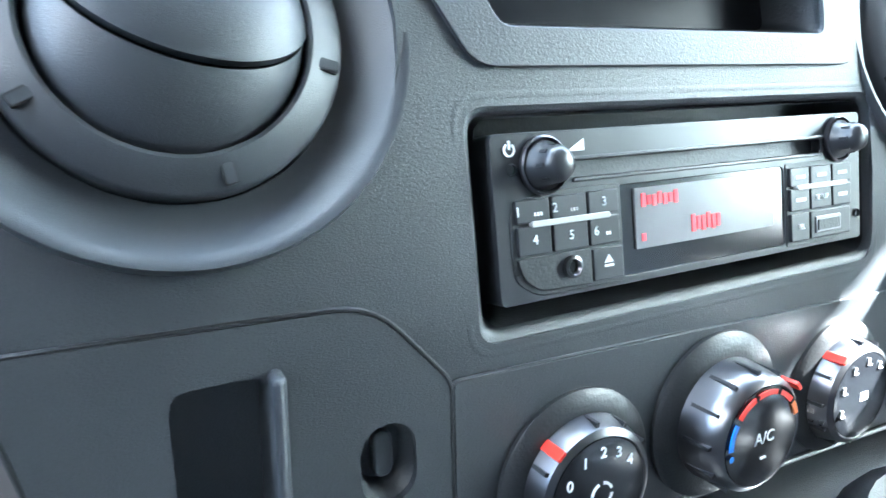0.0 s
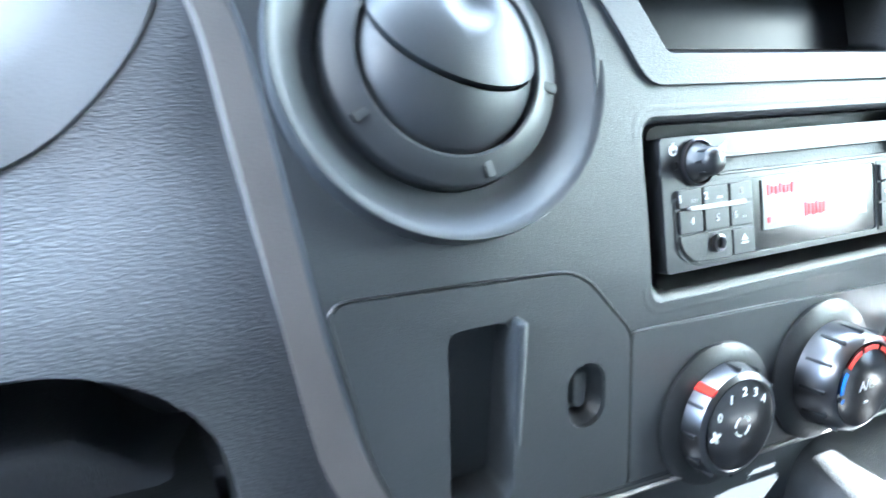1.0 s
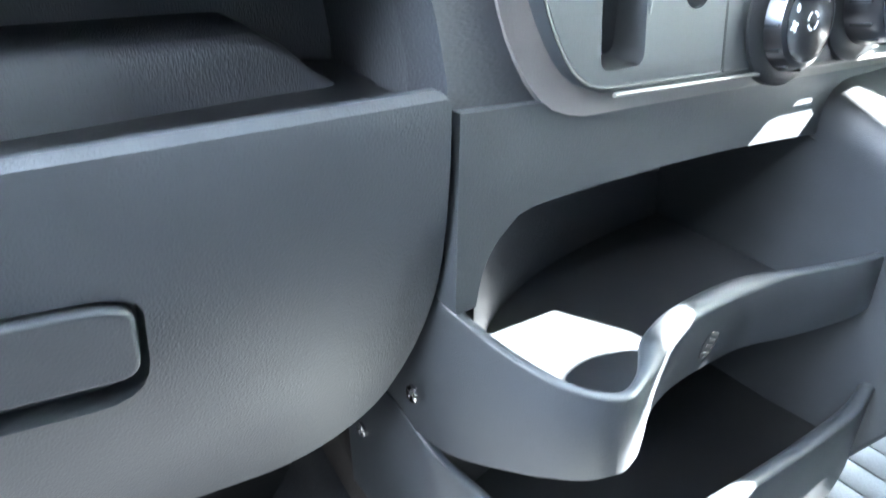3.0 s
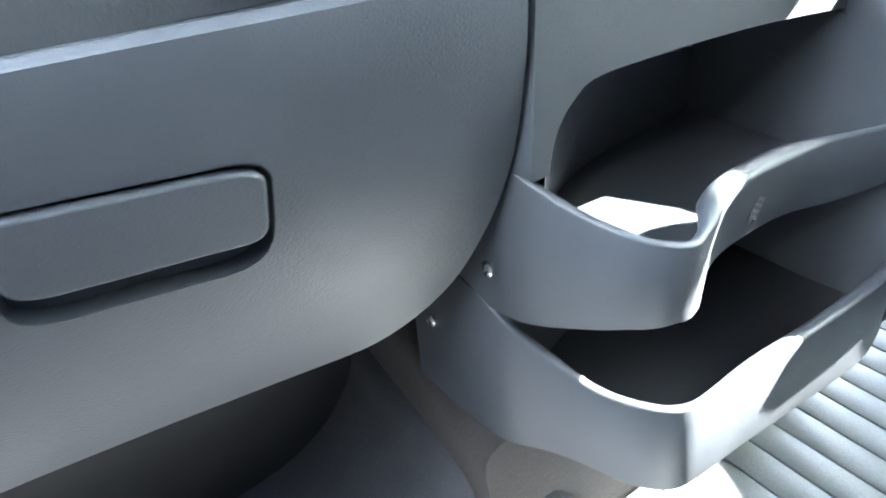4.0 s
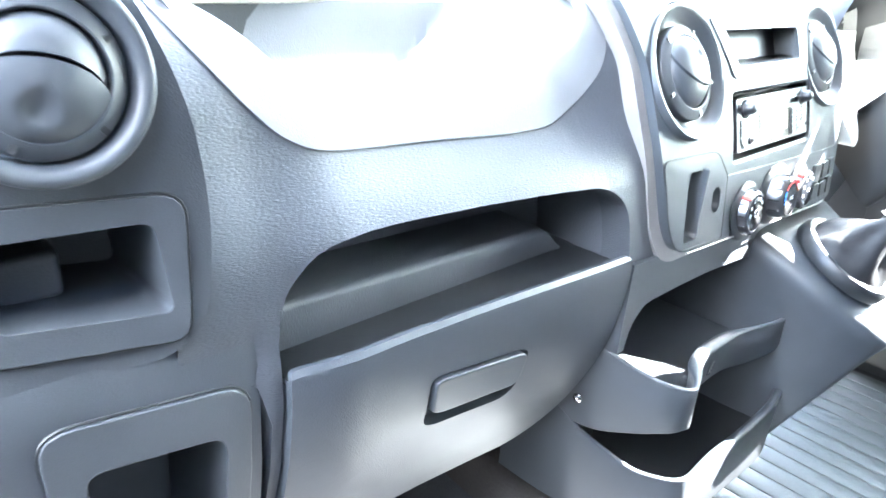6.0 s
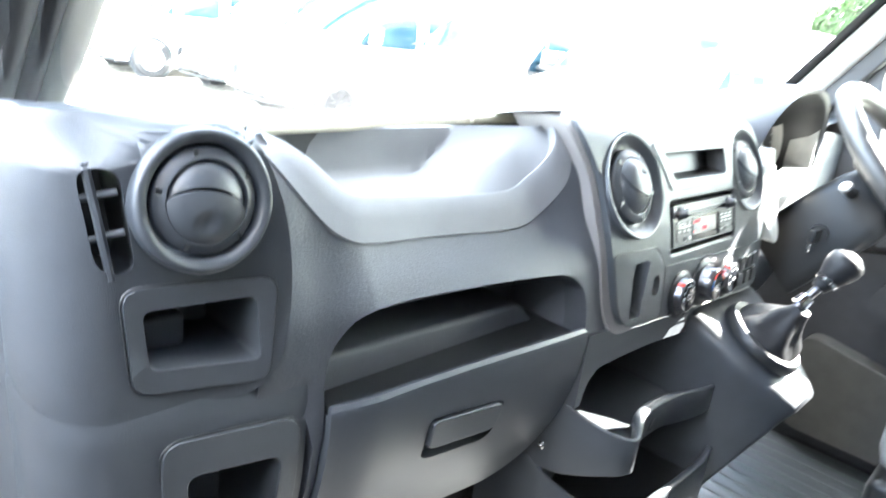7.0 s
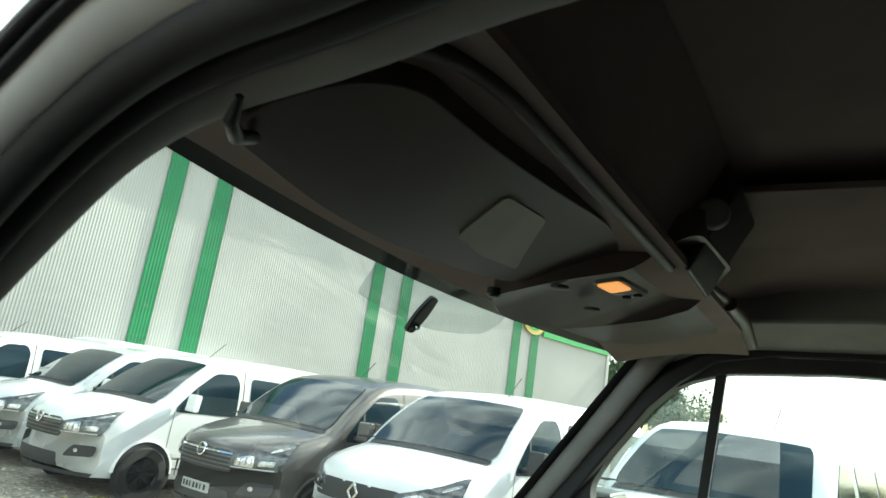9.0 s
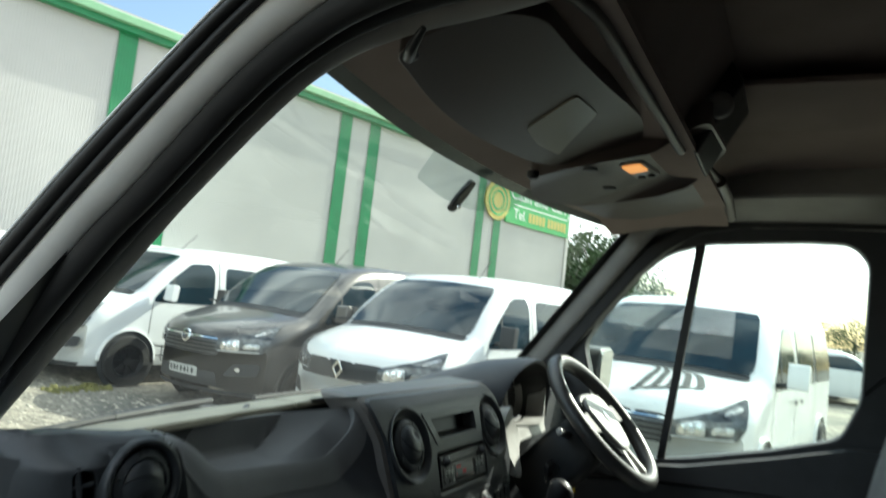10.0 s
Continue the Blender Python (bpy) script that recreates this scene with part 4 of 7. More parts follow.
part("lower_cubby_frame", panel(LOWFR, [LOWCUB], lambda x, z: low_y(x, z) - 0.0035, 0.006, cuts=(1.0, 1.05, 1.1)), DASH_SMOOTH, dash, bevel=0.002)
bmc = loft([[(x, low_y(x, z), z) for x, z in LOWCUB], [(x * 0.97 - 0.02, 0.13, z) for x, z in LOWCUB]], caps=False)
bmc.faces.new(bmc.verts[:][len(LOWCUB):])
part("cubby_joint", tube([(x, low_y(x, z) - 0.0008, z) for x, z in grow(LOWFR, 0.0010)], 0.0010, 6, closed=True), BLACK, dash)
part("lower_cubby_box", bmc, DASH_SMOOTH, dash)
part("end_cap", sheet(lambda u, v: (-0.790 - 0.013 * v - 0.045 * u ** 0.7, 0.088 + 0.20 * u, 0.93 + 0.455 * v), lin(0, 1, 9), lin(0, 1, 8)), DASH_SMOOTH, dash)

# the pod stands a little nearer the seat than its outlines were drawn
pod_eye = Vector((-0.903, -0.36, 1.478))
pod_move = Matrix.Translation(pod_eye) @ Matrix.Scale(0.966, 4) @ Matrix.Translation(-pod_eye)
POD_PARTS = ("end_pod", "side_vent_duct", "side_vent_back", "side_vent_bar", "cubby_frame", "cubby_box", "cubby_block", "cubby_joint", "lower_end", "lower_cubby_frame", "lower_cubby_box", "end_cap")
for ob in list(dash.children) + list(pod_vent.children):
    if ob.parent == pod_vent or ob.name.split(".")[0] in POD_PARTS:
        ob.data.transform(pod_move)
# ---- radio ----
RADIO_FACE = mat("satin_black_radio", (0.020, 0.021, 0.023), 0.34, vary=0.15, stain=60)
RADIO_KEY = mat("black_radio_key", (0.017, 0.018, 0.020), 0.38, vary=0.1, stain=60)
RM = Matrix.Translation((-0.0015, -0.0075, 1.2742)) @ Matrix.Diagonal((1.0, 1.0, 1.04, 1.0)) @ Matrix.Rotation(radians(-14.6), 4, "X")
radio = thing("car_radio", "black car radio with knobs, buttons and a reddish display", "car radio")


RADIO_FIXED = ("faceplate", "knob", "knob_skirt", "grip_rib", "key_hole", "power_mark", "power_stroke", "volume_mark", "disc_slot", "slot_lip", "slot_upper")
RC = RM @ Matrix.Translation((-0.0036, 0, -0.0004))  # the middle of the face sits a little to one side


def rpart(name, bm, material, parent=None, label="", bevel=0.0, seg=2):
    bmesh.ops.transform(bm, matrix=RM if name in RADIO_FIXED else RC, verts=bm.verts)
    return part(name, bm, material, parent or radio, label, bevel, seg=seg)


face = panel(rrect(-0.0945, 0.0925, -0.0258, 0.0262, 0.002, 3), [rrect(-0.064, 0.066, 0.0112, 0.0165, 0.0015, 2), rrect(-0.0451, 0.0419, -0.0232, 0.0074, 0.002, 2)], lambda x, z: 0.0, 0.022)
rpart("faceplate", face, RADIO_FACE, bevel=0.0012)
rpart("disc_slot", box(-0.064, 0.066, 0.004, 0.02, 0.0112, 0.0165), BLACK)
rpart("slot_lip", box(-0.064, 0.066, -0.0010, 0.002, 0.0098, 0.0110), RADIO_FACE, bevel=0.0004)
rpart("display_window", box(-0.0413, 0.0453, 0.0006, 0.004, -0.0226, 0.0076), GLOSSBLACK)
lcd = rpart("display", box(-0.034, 0.038, -0.0002, 0.002, -0.0145, 0.006), LCD, label="pale backlit display with red segments")
for x0, x1, z0, z1 in ((-0.031, -0.013, -0.0005, 0.004), (-0.0315, -0.029, -0.012, -0.0095), (-0.007, 0.008, -0.0115, -0.0055)):
    k = 0
    x = x0
    while x < x1 - 0.001:
        rpart("lit_segment", box(x, min(x1, x + 0.0017), -0.0006, 0.0, z0 + (0.0006 if k % 2 else 0), z1 - (0.0008 if k % 3 else 0)), LCD_RED, lcd)
        x += 0.0026
        k += 1


def rknob(x, z):
    k = rpart("knob", lathe([(0.0078, 0.0), (0.0076, 0.0016), (0.0062, 0.003), (0.0056, 0.0080), (0.0046, 0.0102), (0.0028, 0.0112), (0.0, 0.0115)], facing(x, -0.0005, z), 28), RADIO_FACE)
    rpart("knob_skirt", lathe([(0.0092, 0.0), (0.0092, 0.0013), (0.0086, 0.0018), (0.0080, 0.0)], facing(x, -0.0005, z), 32), CHROME, k)
    for a in range(0, 360, 45):
        b = box(-0.0005, 0.0005, 0.0050, 0.0060, 0.003, 0.0078)
        bmesh.ops.transform(b, matrix=facing(x, -0.0005, z) @ pose(0, 0, 0, 0, 0, a), verts=b.verts)
        rpart("grip_rib", b, RADIO_FACE, k)


rpart("key_field", slab(rounded([(-0.0860, -0.0105), (-0.0855, -0.0185), (-0.0770, -0.0240), (-0.0405, -0.0240), (-0.0405, 0.0085), (-0.0740, 0.0085), (-0.0860, 0.0045)], [0.001, 0.006, 0.006, 0.001, 0.001, 0.004, 0.006], 4), -0.0004, 0.002), BLACK, bevel=0.0003)
rpart("key_field", slab(rounded([(0.0462, -0.0240), (0.0800, -0.0240), (0.0888, -0.0180), (0.0890, 0.0040), (0.0830, 0.0085), (0.0462, 0.0085)], [0.001, 0.006, 0.006, 0.005, 0.004, 0.001], 4), -0.0004, 0.002), BLACK, bevel=0.0003)
rpart("slot_upper", box(-0.064, 0.066, -0.0016, 0.002, 0.0166, 0.0178), RADIO_FACE, bevel=0.0004)
rknob(-0.0755, 0.0158)
rknob(0.0765, 0.0158)


def rbutton(x0, x1, z0, z1, words="", size=0.0042, sub=0, r=0.0006):
    b = rpart("button", slab(rrect(x0 + 0.00045, x1 - 0.00045, z0 + 0.00045, z1 - 0.00045, r, 4), -0.0016, 0.002), RADIO_KEY, bevel=0.0005)
    if words:
        text_part("marking", words, size, RC @ Matrix.Translation(((x0 + x1) / 2 - sub * 0.002, -0.0018, (z0 + z1) / 2)) @ Matrix.Rotation(radians(90), 4, "X"), WHITE_INK, b, 0.0002)
    for k in range(sub):
        rpart("small_marking", box((x0 + x1) / 2 + 0.0002 + 0.0012 * k, (x0 + x1) / 2 + 0.0008 + 0.0012 * k, -0.0019, -0.0015, (z0 + z1) / 2 - 0.0016, (z0 + z1) / 2 - 0.0005), WHITE_INK, b)
    return b


rbutton(-0.0845, -0.0708, -0.0012, 0.0068, "1", sub=3)
rbutton(-0.0708, -0.0558, -0.0012, 0.0070, "2", sub=3)
rbutton(-0.0558, -0.0420, -0.0012, 0.0072, "3")
rbutton(-0.0845, -0.0708, -0.0112, -0.0012, "4")
rbutton(-0.0708, -0.0558, -0.0112, -0.0012, "5")
rbutton(-0.0558, -0.0420, -0.0112, -0.0012, "6", sub=2)
rpart("button_bar", slab(rrect(-0.079, -0.047, -0.0022, -0.0003, 0.0008, 3), -0.0026, 0.0), SILVER_PALE, bevel=0.0003)
rpart("socket_field", slab(rounded([(-0.0845, -0.0114), (-0.083, -0.0175), (-0.077, -0.0222), (-0.0552, -0.0228), (-0.0552, -0.0114)], [0.001, 0.006, 0.006, 0.001, 0.001], 4), -0.0014, 0.002), BLACK, bevel=0.0004)
rpart("audio_socket", lathe([(0.0036, 0.0), (0.0036, 0.0016), (0.0026, 0.002), (0.0019, 0.0012), (0.0019, -0.004), (0.0, -0.004)], facing(-0.0638, -0.0014, -0.0162), 24), CHROME)
ej = rbutton(-0.0552, -0.0412, -0.0228, -0.0114)
rpart("eject_mark", slab([(-0.0502, -0.0168), (-0.0462, -0.0168), (-0.0482, -0.0142)], -0.0019, -0.0015), WHITE_INK, ej)
rpart("eject_bar", box(-0.0502, -0.0462, -0.0019, -0.0015, -0.0182, -0.0174), WHITE_INK, ej)
for (x0, x1), (z0, z1), w in (((0.0472, 0.0600), (-0.0012, 0.0070), ""), ((0.0600, 0.0744), (-0.0012, 0.0070), ""), ((0.0744, 0.0880), (-0.0012, 0.0070), ""), ((0.0472, 0.0600), (-0.0108, -0.0012), ""), ((0.0600, 0.0744), (-0.0108, -0.0012), "SETUP"), ((0.0744, 0.0880), (-0.0108, -0.0012), ""), ((0.0472, 0.0596), (-0.0226, -0.0108), "TEL")):
    b = rbutton(x0, x1, z0, z1, w, 0.003)
    if not w:
        rpart("small_marking", box((x0 + x1) / 2 - 0.003, (x0 + x1) / 2 + 0.003, -0.0019, -0.0015, (z0 + z1) / 2 - 0.0007, (z0 + z1) / 2 + 0.0007), WHITE_INK, b)
rpart("button_bar", slab(rrect(0.051, 0.0835, -0.0022, -0.0003, 0.0008, 3), -0.0026, 0.0), SILVER_PALE, bevel=0.0003)
rbutton(0.0596, 0.0868, -0.0226, -0.0108)
usb = rpart("usb_port", box(0.0625, 0.0790, -0.0022, 0.0, -0.0200, -0.0136), CHROME, bevel=0.0003)
rpart("usb_mouth", box(0.0636, 0.0776, -0.0026, -0.001, -0.0190, -0.0148), BLACK, usb)
for x, z in ((-0.0877, 0.0153), (-0.0876, -0.0152), (0.0893, -0.0154)):
    rpart("key_hole", lathe([(0.0021, 0.0004), (0.0017, 0.0006), (0.0014, -0.001), (0.0, -0.001)], facing(x, -0.0002, z), 16), BLACK)
rpart("power_mark", lathe([(0.0021, 0.0), (0.0021, 0.0004), (0.0015, 0.0004), (0.0015, 0.0)], facing(-0.0878, -0.0001, 0.0212), 20, a0=120, a1=420), WHITE_INK)
rpart("power_stroke", box(-0.0881, -0.0875, -0.0006, 0.0, 0.0212, 0.0240), WHITE_INK)
rpart("volume_mark", slab([(-0.0655, 0.0195), (-0.0585, 0.0195), (-0.0585, 0.0232)], -0.0005, 0.0), WHITE_INK)

# ---- heater dials ----
def heater_dial(x, z, r, length, base_r, turn, label):
    y = fascia_y(x, z) - PROUD
    m = facing(x, y, z, 6.5)
    d = thing("heater_dial", label, "dial", group="heater dials")
    part("base_disc", lathe([(base_r, -0.003), (base_r, 0.0015), (base_r - 0.002, 0.0035), (r + 0.001, 0.0045), (r + 0.0005, 0.0)], m, 48), BLACK, d)
    knob = part("knob", lathe([(r + 0.0012, 0.0), (r + 0.001, length * 0.25), (r, length * 0.62), (r - 0.0012, length * 0.9), (r - 0.0035, length), (r - 0.004, length - 0.0006)], m, 48), CHROME, d, "dark chrome ribbed grip")
    for a in range(0, 360, 30):
        if abs((a - turn + 180) % 360 - 180) < 14:
            continue
        b = box(r - 0.0014, r + 0.0008, -0.0007, 0.0007, length * 0.12, length * 0.84)
        bmesh.ops.transform(b, matrix=m @ pose(0, 0, 0, 0, 0, a), verts=b.verts)
        part("grip_groove", b, BLACK, knob)
    cap = part("cap", lathe([(r - 0.0038, length - 0.0012), (r - 0.0042, length - 0.0001), (r - 0.007, length + 0.0004), (0.0, length + 0.0008)], m, 48), GLOSSBLACK, d)
    b = slab(rrect(-0.0020, 0.0020, -0.40 * length, 0.52 * length, 0.0008, 3), -0.0009, 0.0007)
    bmesh.ops.transform(b, matrix=m @ pose(0, 0, 0, 0, 0, turn) @ pose(r + 0.0004, 0, length * 0.5, 0, 0, 90), verts=b.verts)
    part("pointer", b, RED_INK, d, "bright red pointer", bevel=0.0003)
    return d, cap, m @ pose(0, 0, length + 0.0008)


def mark(cap, m, r, a, words, size):
    text_part("marking", words, size, m @ Matrix.Translation((r * math.cos(radians(a)), r * math.sin(radians(a)), 0)), WHITE_INK, cap, 0.0002)


def arc(cap, m, r, w, a0, a1, material, name="arc_mark"):
    b = lathe([(r + w / 2, -0.0002), (r + w / 2, 0.0003), (r - w / 2, 0.0003), (r - w / 2, -0.0002)], m, 10, a0=a0, a1=a1)
    part(name, b, material, cap)


d, cap, m = heater_dial(*D1, 0.0240, 0.0135, 0.0325, 132, "dark chrome fan speed dial with numbers")
for w, a in (("0", 153), ("1", 119), ("2", 89), ("3", 63), ("4", 38)):
    mark(cap, m, 0.0152, a, w, 0.0056)
for a0 in (20, 110, 200, 290):
    arc(cap, m, 0.0042, 0.0009, a0, a0 + 65, WHITE_INK)
for k in range(4):
    b = slab(circle(0.0016, 0.0, 0.0014, 0.0009, 10), -0.0003, 0.0002)
    bmesh.ops.transform(b, matrix=m @ pose(0.0155 * math.cos(radians(184)), 0.0155 * math.sin(radians(184)), 0) @ pose(0, 0, 0, 0, 0, 90 * k + 20) @ pose(0, 0, 0, -90, 0, 0), verts=b.verts)
    part("fan_mark", b, WHITE_INK, cap)
d, cap, m = heater_dial(*D2, 0.0240, 0.0220, 0.0345, 40, "dark chrome temperature dial with red and blue arcs")
mark(cap, m, 0.0, 0, "A/C", 0.0066)
arc(cap, m, 0.0180, 0.0020, 150, 182, BLUE_INK)
part("arc_dot", lathe([(0.0013, 0.0003), (0.0, 0.0004)], m @ Matrix.Translation((0.0180 * math.cos(radians(192)), 0.0180 * math.sin(radians(192)), 0)), 12), BLUE_INK, cap)
arc(cap, m, 0.0180, 0.0020, 112, 143, RED_INK)
arc(cap, m, 0.0180, 0.0020, 74, 106, RED_INK)
arc(cap, m, 0.0180, 0.0020, 42, 68, RED_INK)
arc(cap, m, 0.0180, 0.0020, 18, 37, AMBER_INK)
part("lamp_mark", box(-0.0014, 0.0014, -0.0003, 0.0003, -0.0004, 0.0004), WHITE_INK, cap).location += m @ Vector((0, -0.008, 0.0))
d, cap, m = heater_dial(*D3, 0.0235, 0.0135, 0.0310, 128, "dark chrome air direction dial with symbols")
for a in (200, 160, 122, 86, 52):
    for k, (dx, dy, w, h) in enumerate(((0, 0.0014, 0.0005, 0.0005), (-0.0003, -0.0002, 0.0004, 0.0011), (0.0008, -0.0011, 0.0010, 0.0003))):
        b = box(dx - w, dx + w, dy - h, dy + h, -0.0002, 0.0003)
        bmesh.ops.transform(b, matrix=m @ Matrix.Translation((0.0155 * math.cos(radians(a)), 0.0155 * math.sin(radians(a)), 0)), verts=b.verts)
        part("air_mark", b, WHITE_INK, cap)
for dx, dy, w, h in ((0, 0.0017, 0.0024, 0.0002), (0, -0.0015, 0.0024, 0.0002), (-0.0024, 0, 0.0002, 0.0017), (0.0024, 0, 0.0002, 0.0017), (-0.0008, 0, 0.0002, 0.0010), (0.0008, 0, 0.0002, 0.0010)):
    b = box(dx - w, dx + w, dy - h, dy + h, -0.0002, 0.0003)
    bmesh.ops.transform(b, matrix=m, verts=b.verts)
    part("screen_mark", b, WHITE_INK, cap)
for i, x in enumerate((0.138, 0.166, 0.194)):
    for z in (1.168, 1.193):
        s = tagged(part("rocker_switch", slab(rrect(x - 0.011, x + 0.011, z - 0.010, z + 0.010, 0.002, 3), -0.004, 0.002, lambda a, b: fascia_y(a, b) - PROUD), BLACK, None, bevel=0.0012), "small black blank rocker switch", "switch", "switches beside the heater dials")
# ---- under the dash ----
lower = thing("lower_console", "dark plastic lower console with open cup and bottle bins", "console")
CAVR = [(-0.251, 1.072), (-0.246, 1.093), (-0.234, 1.108), (-0.21, 1.116), (-0.10, 1.114), (0.0, 1.106), (0.03, 1.10)]
apron = [(-0.260, 1.166), (-0.2625, 1.075), (-0.262, 1.072)] + smooth_line(CAVR, 4) + [(0.10, 1.10), (0.10, 1.146), (-0.1, 1.156)]
part("apron", panel(apron, [], lambda x, z: -0.012 + 0.10 * max(0.0, 1.135 - z) * wave(x, -0.24, -0.18) * -0.3, 0.02, cuts=(1.08, 1.10, 1.12, 1.14), cuts_x=(-0.2, -0.1)), DASH_SMOOTH, lower, bevel=0.005)
# recess behind the apron
part("recess_back", sheet(lambda x, z: (x, -0.004 + 0.112 * (1 - math.exp(-max(0.0, x + 0.246) / 0.075)), z), [-0.246, -0.243, -0.238, -0.23, -0.22] + lin(-0.21, 0.12, 18), lin(0.99, 1.13, 8)), DASH, lower)
part("recess_roof", sheet(lambda x, y: (x, y, 1.118 - 0.008 * wave(x, -0.1, 0.05)), lin(-0.25, 0.10, 6), lin(-0.005, 0.12, 4)), DASH_SMOOTH, lower)

RIM = smooth_line([(-0.2655, 0.11, 1.05), (-0.2640, 0.06, 1.072), (-0.2610, 0.018, 1.078), (-0.2575, -0.004, 1.070), (-0.247, -0.032, 1.058), (-0.233, -0.060, 1.050), (-0.214, -0.0725, 1.045), (-0.196, -0.068, 1.044), (-0.181, -0.060, 1.044), (-0.166, -0.051, 1.045), (-0.142, -0.0445, 1.046), (-0.110, -0.0435, 1.047), (-0.078, -0.0465, 1.047), (-0.040, -0.058, 1.046), (0.005, -0.067, 1.043), (0.035, -0.064, 1.040), (0.056, -0.048, 1.048), (0.066, -0.02, 1.056)], 5)


def swept_wall(top, low_z, thick, swell=lambda x: 0.0):
    """A moulded wall under a rim with a rolled top edge; low_z(i, p) gives its foot, swell(x) widens the rim."""
    P = [Vector(p) for p in top]
    rings = []
    for i, p in enumerate(P):
        t = P[min(i + 1, len(P) - 1)] - P[max(i - 1, 0)]
        nrm = Vector((t.y, -t.x, 0)).normalized()
        h = p.z - low_z(i, p)
        o = thick / 2
        w = o + swell(p.x) / 2
        ring = []
        for a in (0, 25, 50, 75, 105, 130, 155, 180):
            ring.append(p + nrm * w * math.cos(radians(a)) + Vector((0, 0, 0.7 * w * (math.sin(radians(a)) - 1))))
        ring += [p - nrm * (0.4 * w + 0.6 * o) - Vector((0, 0, 0.014)), p - nrm * o - Vector((0, 0, h - 0.002)), p - nrm * o * 0.4 - Vector((0, 0, h)),
                 p + nrm * o * 0.4 - Vector((0, 0, h)), p + nrm * o - Vector((0, 0, h - 0.002)), p + nrm * (0.4 * w + 0.6 * o) - Vector((0, 0, 0.016))]
        rings.append(ring)
    return loft(rings)


ring_foot = lambda i, p: interp(p.x, [(-0.262, 0.972), (-0.235, 0.993), (-0.215, 0.996), (-0.19, 0.988), (-0.16, 0.993), (-0.07, 0.998), (0.07, 1.0)])
part("upper_ring", swept_wall(RIM, ring_foot, 0.006, lambda x: 0.009 * wave(x, -0.20, -0.165) * (1 - wave(x, -0.09, -0.045))), DASH_SMOOTH, lower, "curved bin wall", smooth=50)
RIM2 = smooth_line([(-0.2660, 0.11, 0.986), (-0.2650, 0.06, 0.986), (-0.2625, 0.030, 0.978), (-0.2590, 0.012, 0.966), (-0.247, -0.012, 0.950), (-0.236, -0.040, 0.937), (-0.224, -0.068, 0.937), (-0.208, -0.082, 0.937), (-0.185, -0.084, 0.936), (-0.14, -0.083, 0.935), (-0.09, -0.084, 0.932), (-0.04, -0.086, 0.934), (0.01, -0.086, 0.938), (0.05, -0.078, 0.945)], 5)
part("lower_ring", swept_wall(RIM2, lambda i, p: interp(p.x, [(-0.266, 0.860), (-0.240, 0.868), (-0.205, 0.866), (-0.12, 0.856), (0.05, 0.848)]), 0.006, lambda x: 0.004 * wave(x, -0.20, -0.16)), DASH_SMOOTH, lower, "curved lower bin wall", smooth=50)


def rim_floor(rim, z, name, material):
    """A floor that ends at the moulded wall."""
    b = bmesh.new()
    vs = [b.verts.new((x, y, z)) for x, y, _ in rim] + [b.verts.new((0.055, 0.13, z)), b.verts.new((-0.25, 0.13, z))]
    es = [b.edges.new((vs[i - 1], vs[i])) for i in range(len(vs))]
    bmesh.ops.triangle_fill(b, edges=es, use_beauty=True)
    part(name, b, material, lower)


rim_floor(RIM, 1.000, "bin_floor", DASH_SMOOTH)
# the deep lower bin is black inside, its shade put into the colour
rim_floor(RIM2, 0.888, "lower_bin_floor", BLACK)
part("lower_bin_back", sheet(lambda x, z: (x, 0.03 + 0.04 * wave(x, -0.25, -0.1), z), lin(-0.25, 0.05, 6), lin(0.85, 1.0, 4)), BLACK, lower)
# side plate that carries the screws
SIDE = [(0.16, 1.05), (0.16, 0.95), (0.108, 0.902), (0.090, 0.881), (0.054, 0.863), (0.020, 0.860), (0.012, 0.872), (0.010, 0.90), (0.018, 0.968), (0.004, 1.02), (0.006, 1.075)]
bm = panel(rounded(SIDE, 0.012, 3), [], lambda y, z: 0.0, 0.004, cuts=(0.85, 0.9, 0.95, 1.0), cuts_x=(0.03, 0.08, 0.12))
bmesh.ops.transform(bm, matrix=Matrix(((0, 1, 0, -0.2575), (1, 0, 0, 0), (0, 0, 1, 0), (0, 0, 0, 1))), verts=bm.verts)
for v in bm.verts:
    v.co.x += 0.010 * wave(-v.co.y, 0.0, 0.03) - 0.006 * wave(v.co.y, 0.03, 0.15)
part("side_plate", bm, DASH_SMOOTH, lower, bevel=0.0015)
for y, z in ((0.0183, 1.0077), (0.0866, 0.9287)):
    sc = part("screw", lathe([(0.0052, 0.0), (0.0052, 0.0018), (0.0036, 0.0030), (0.0014, 0.0030), (0.0012, 0.0016), (0.0, 0.0016)], Matrix.Translation((-0.2685, y, z)) @ pose(0, 0, 0, 0, -90, 0), 20), CHROME_B, lower, "bright steel screw")
mk = Matrix.Translation((-0.112, -0.0478, 1.0155)) @ pose(0, 0, 0, 0, 28, 0)
oval = panel(circle(0, 0, 0.0062, 0.0115, 24), [circle(0, 0, 0.0052, 0.0104, 24)], lambda x, z: 0.0, 0.0012)
bmesh.ops.transform(oval, matrix=mk, verts=oval.verts)
emblem = part("moulded_mark", oval, DASH_SMOOTH, lower)
for k in range(4):
    b = box(-0.0034, 0.0034, -0.0004, 0.001, -0.0072 + 0.004 * k, -0.0050 + 0.004 * k)
    bmesh.ops.transform(b, matrix=mk, verts=b.verts)
    part("moulded_bar", b, SILVER, emblem, bevel=0.0003)

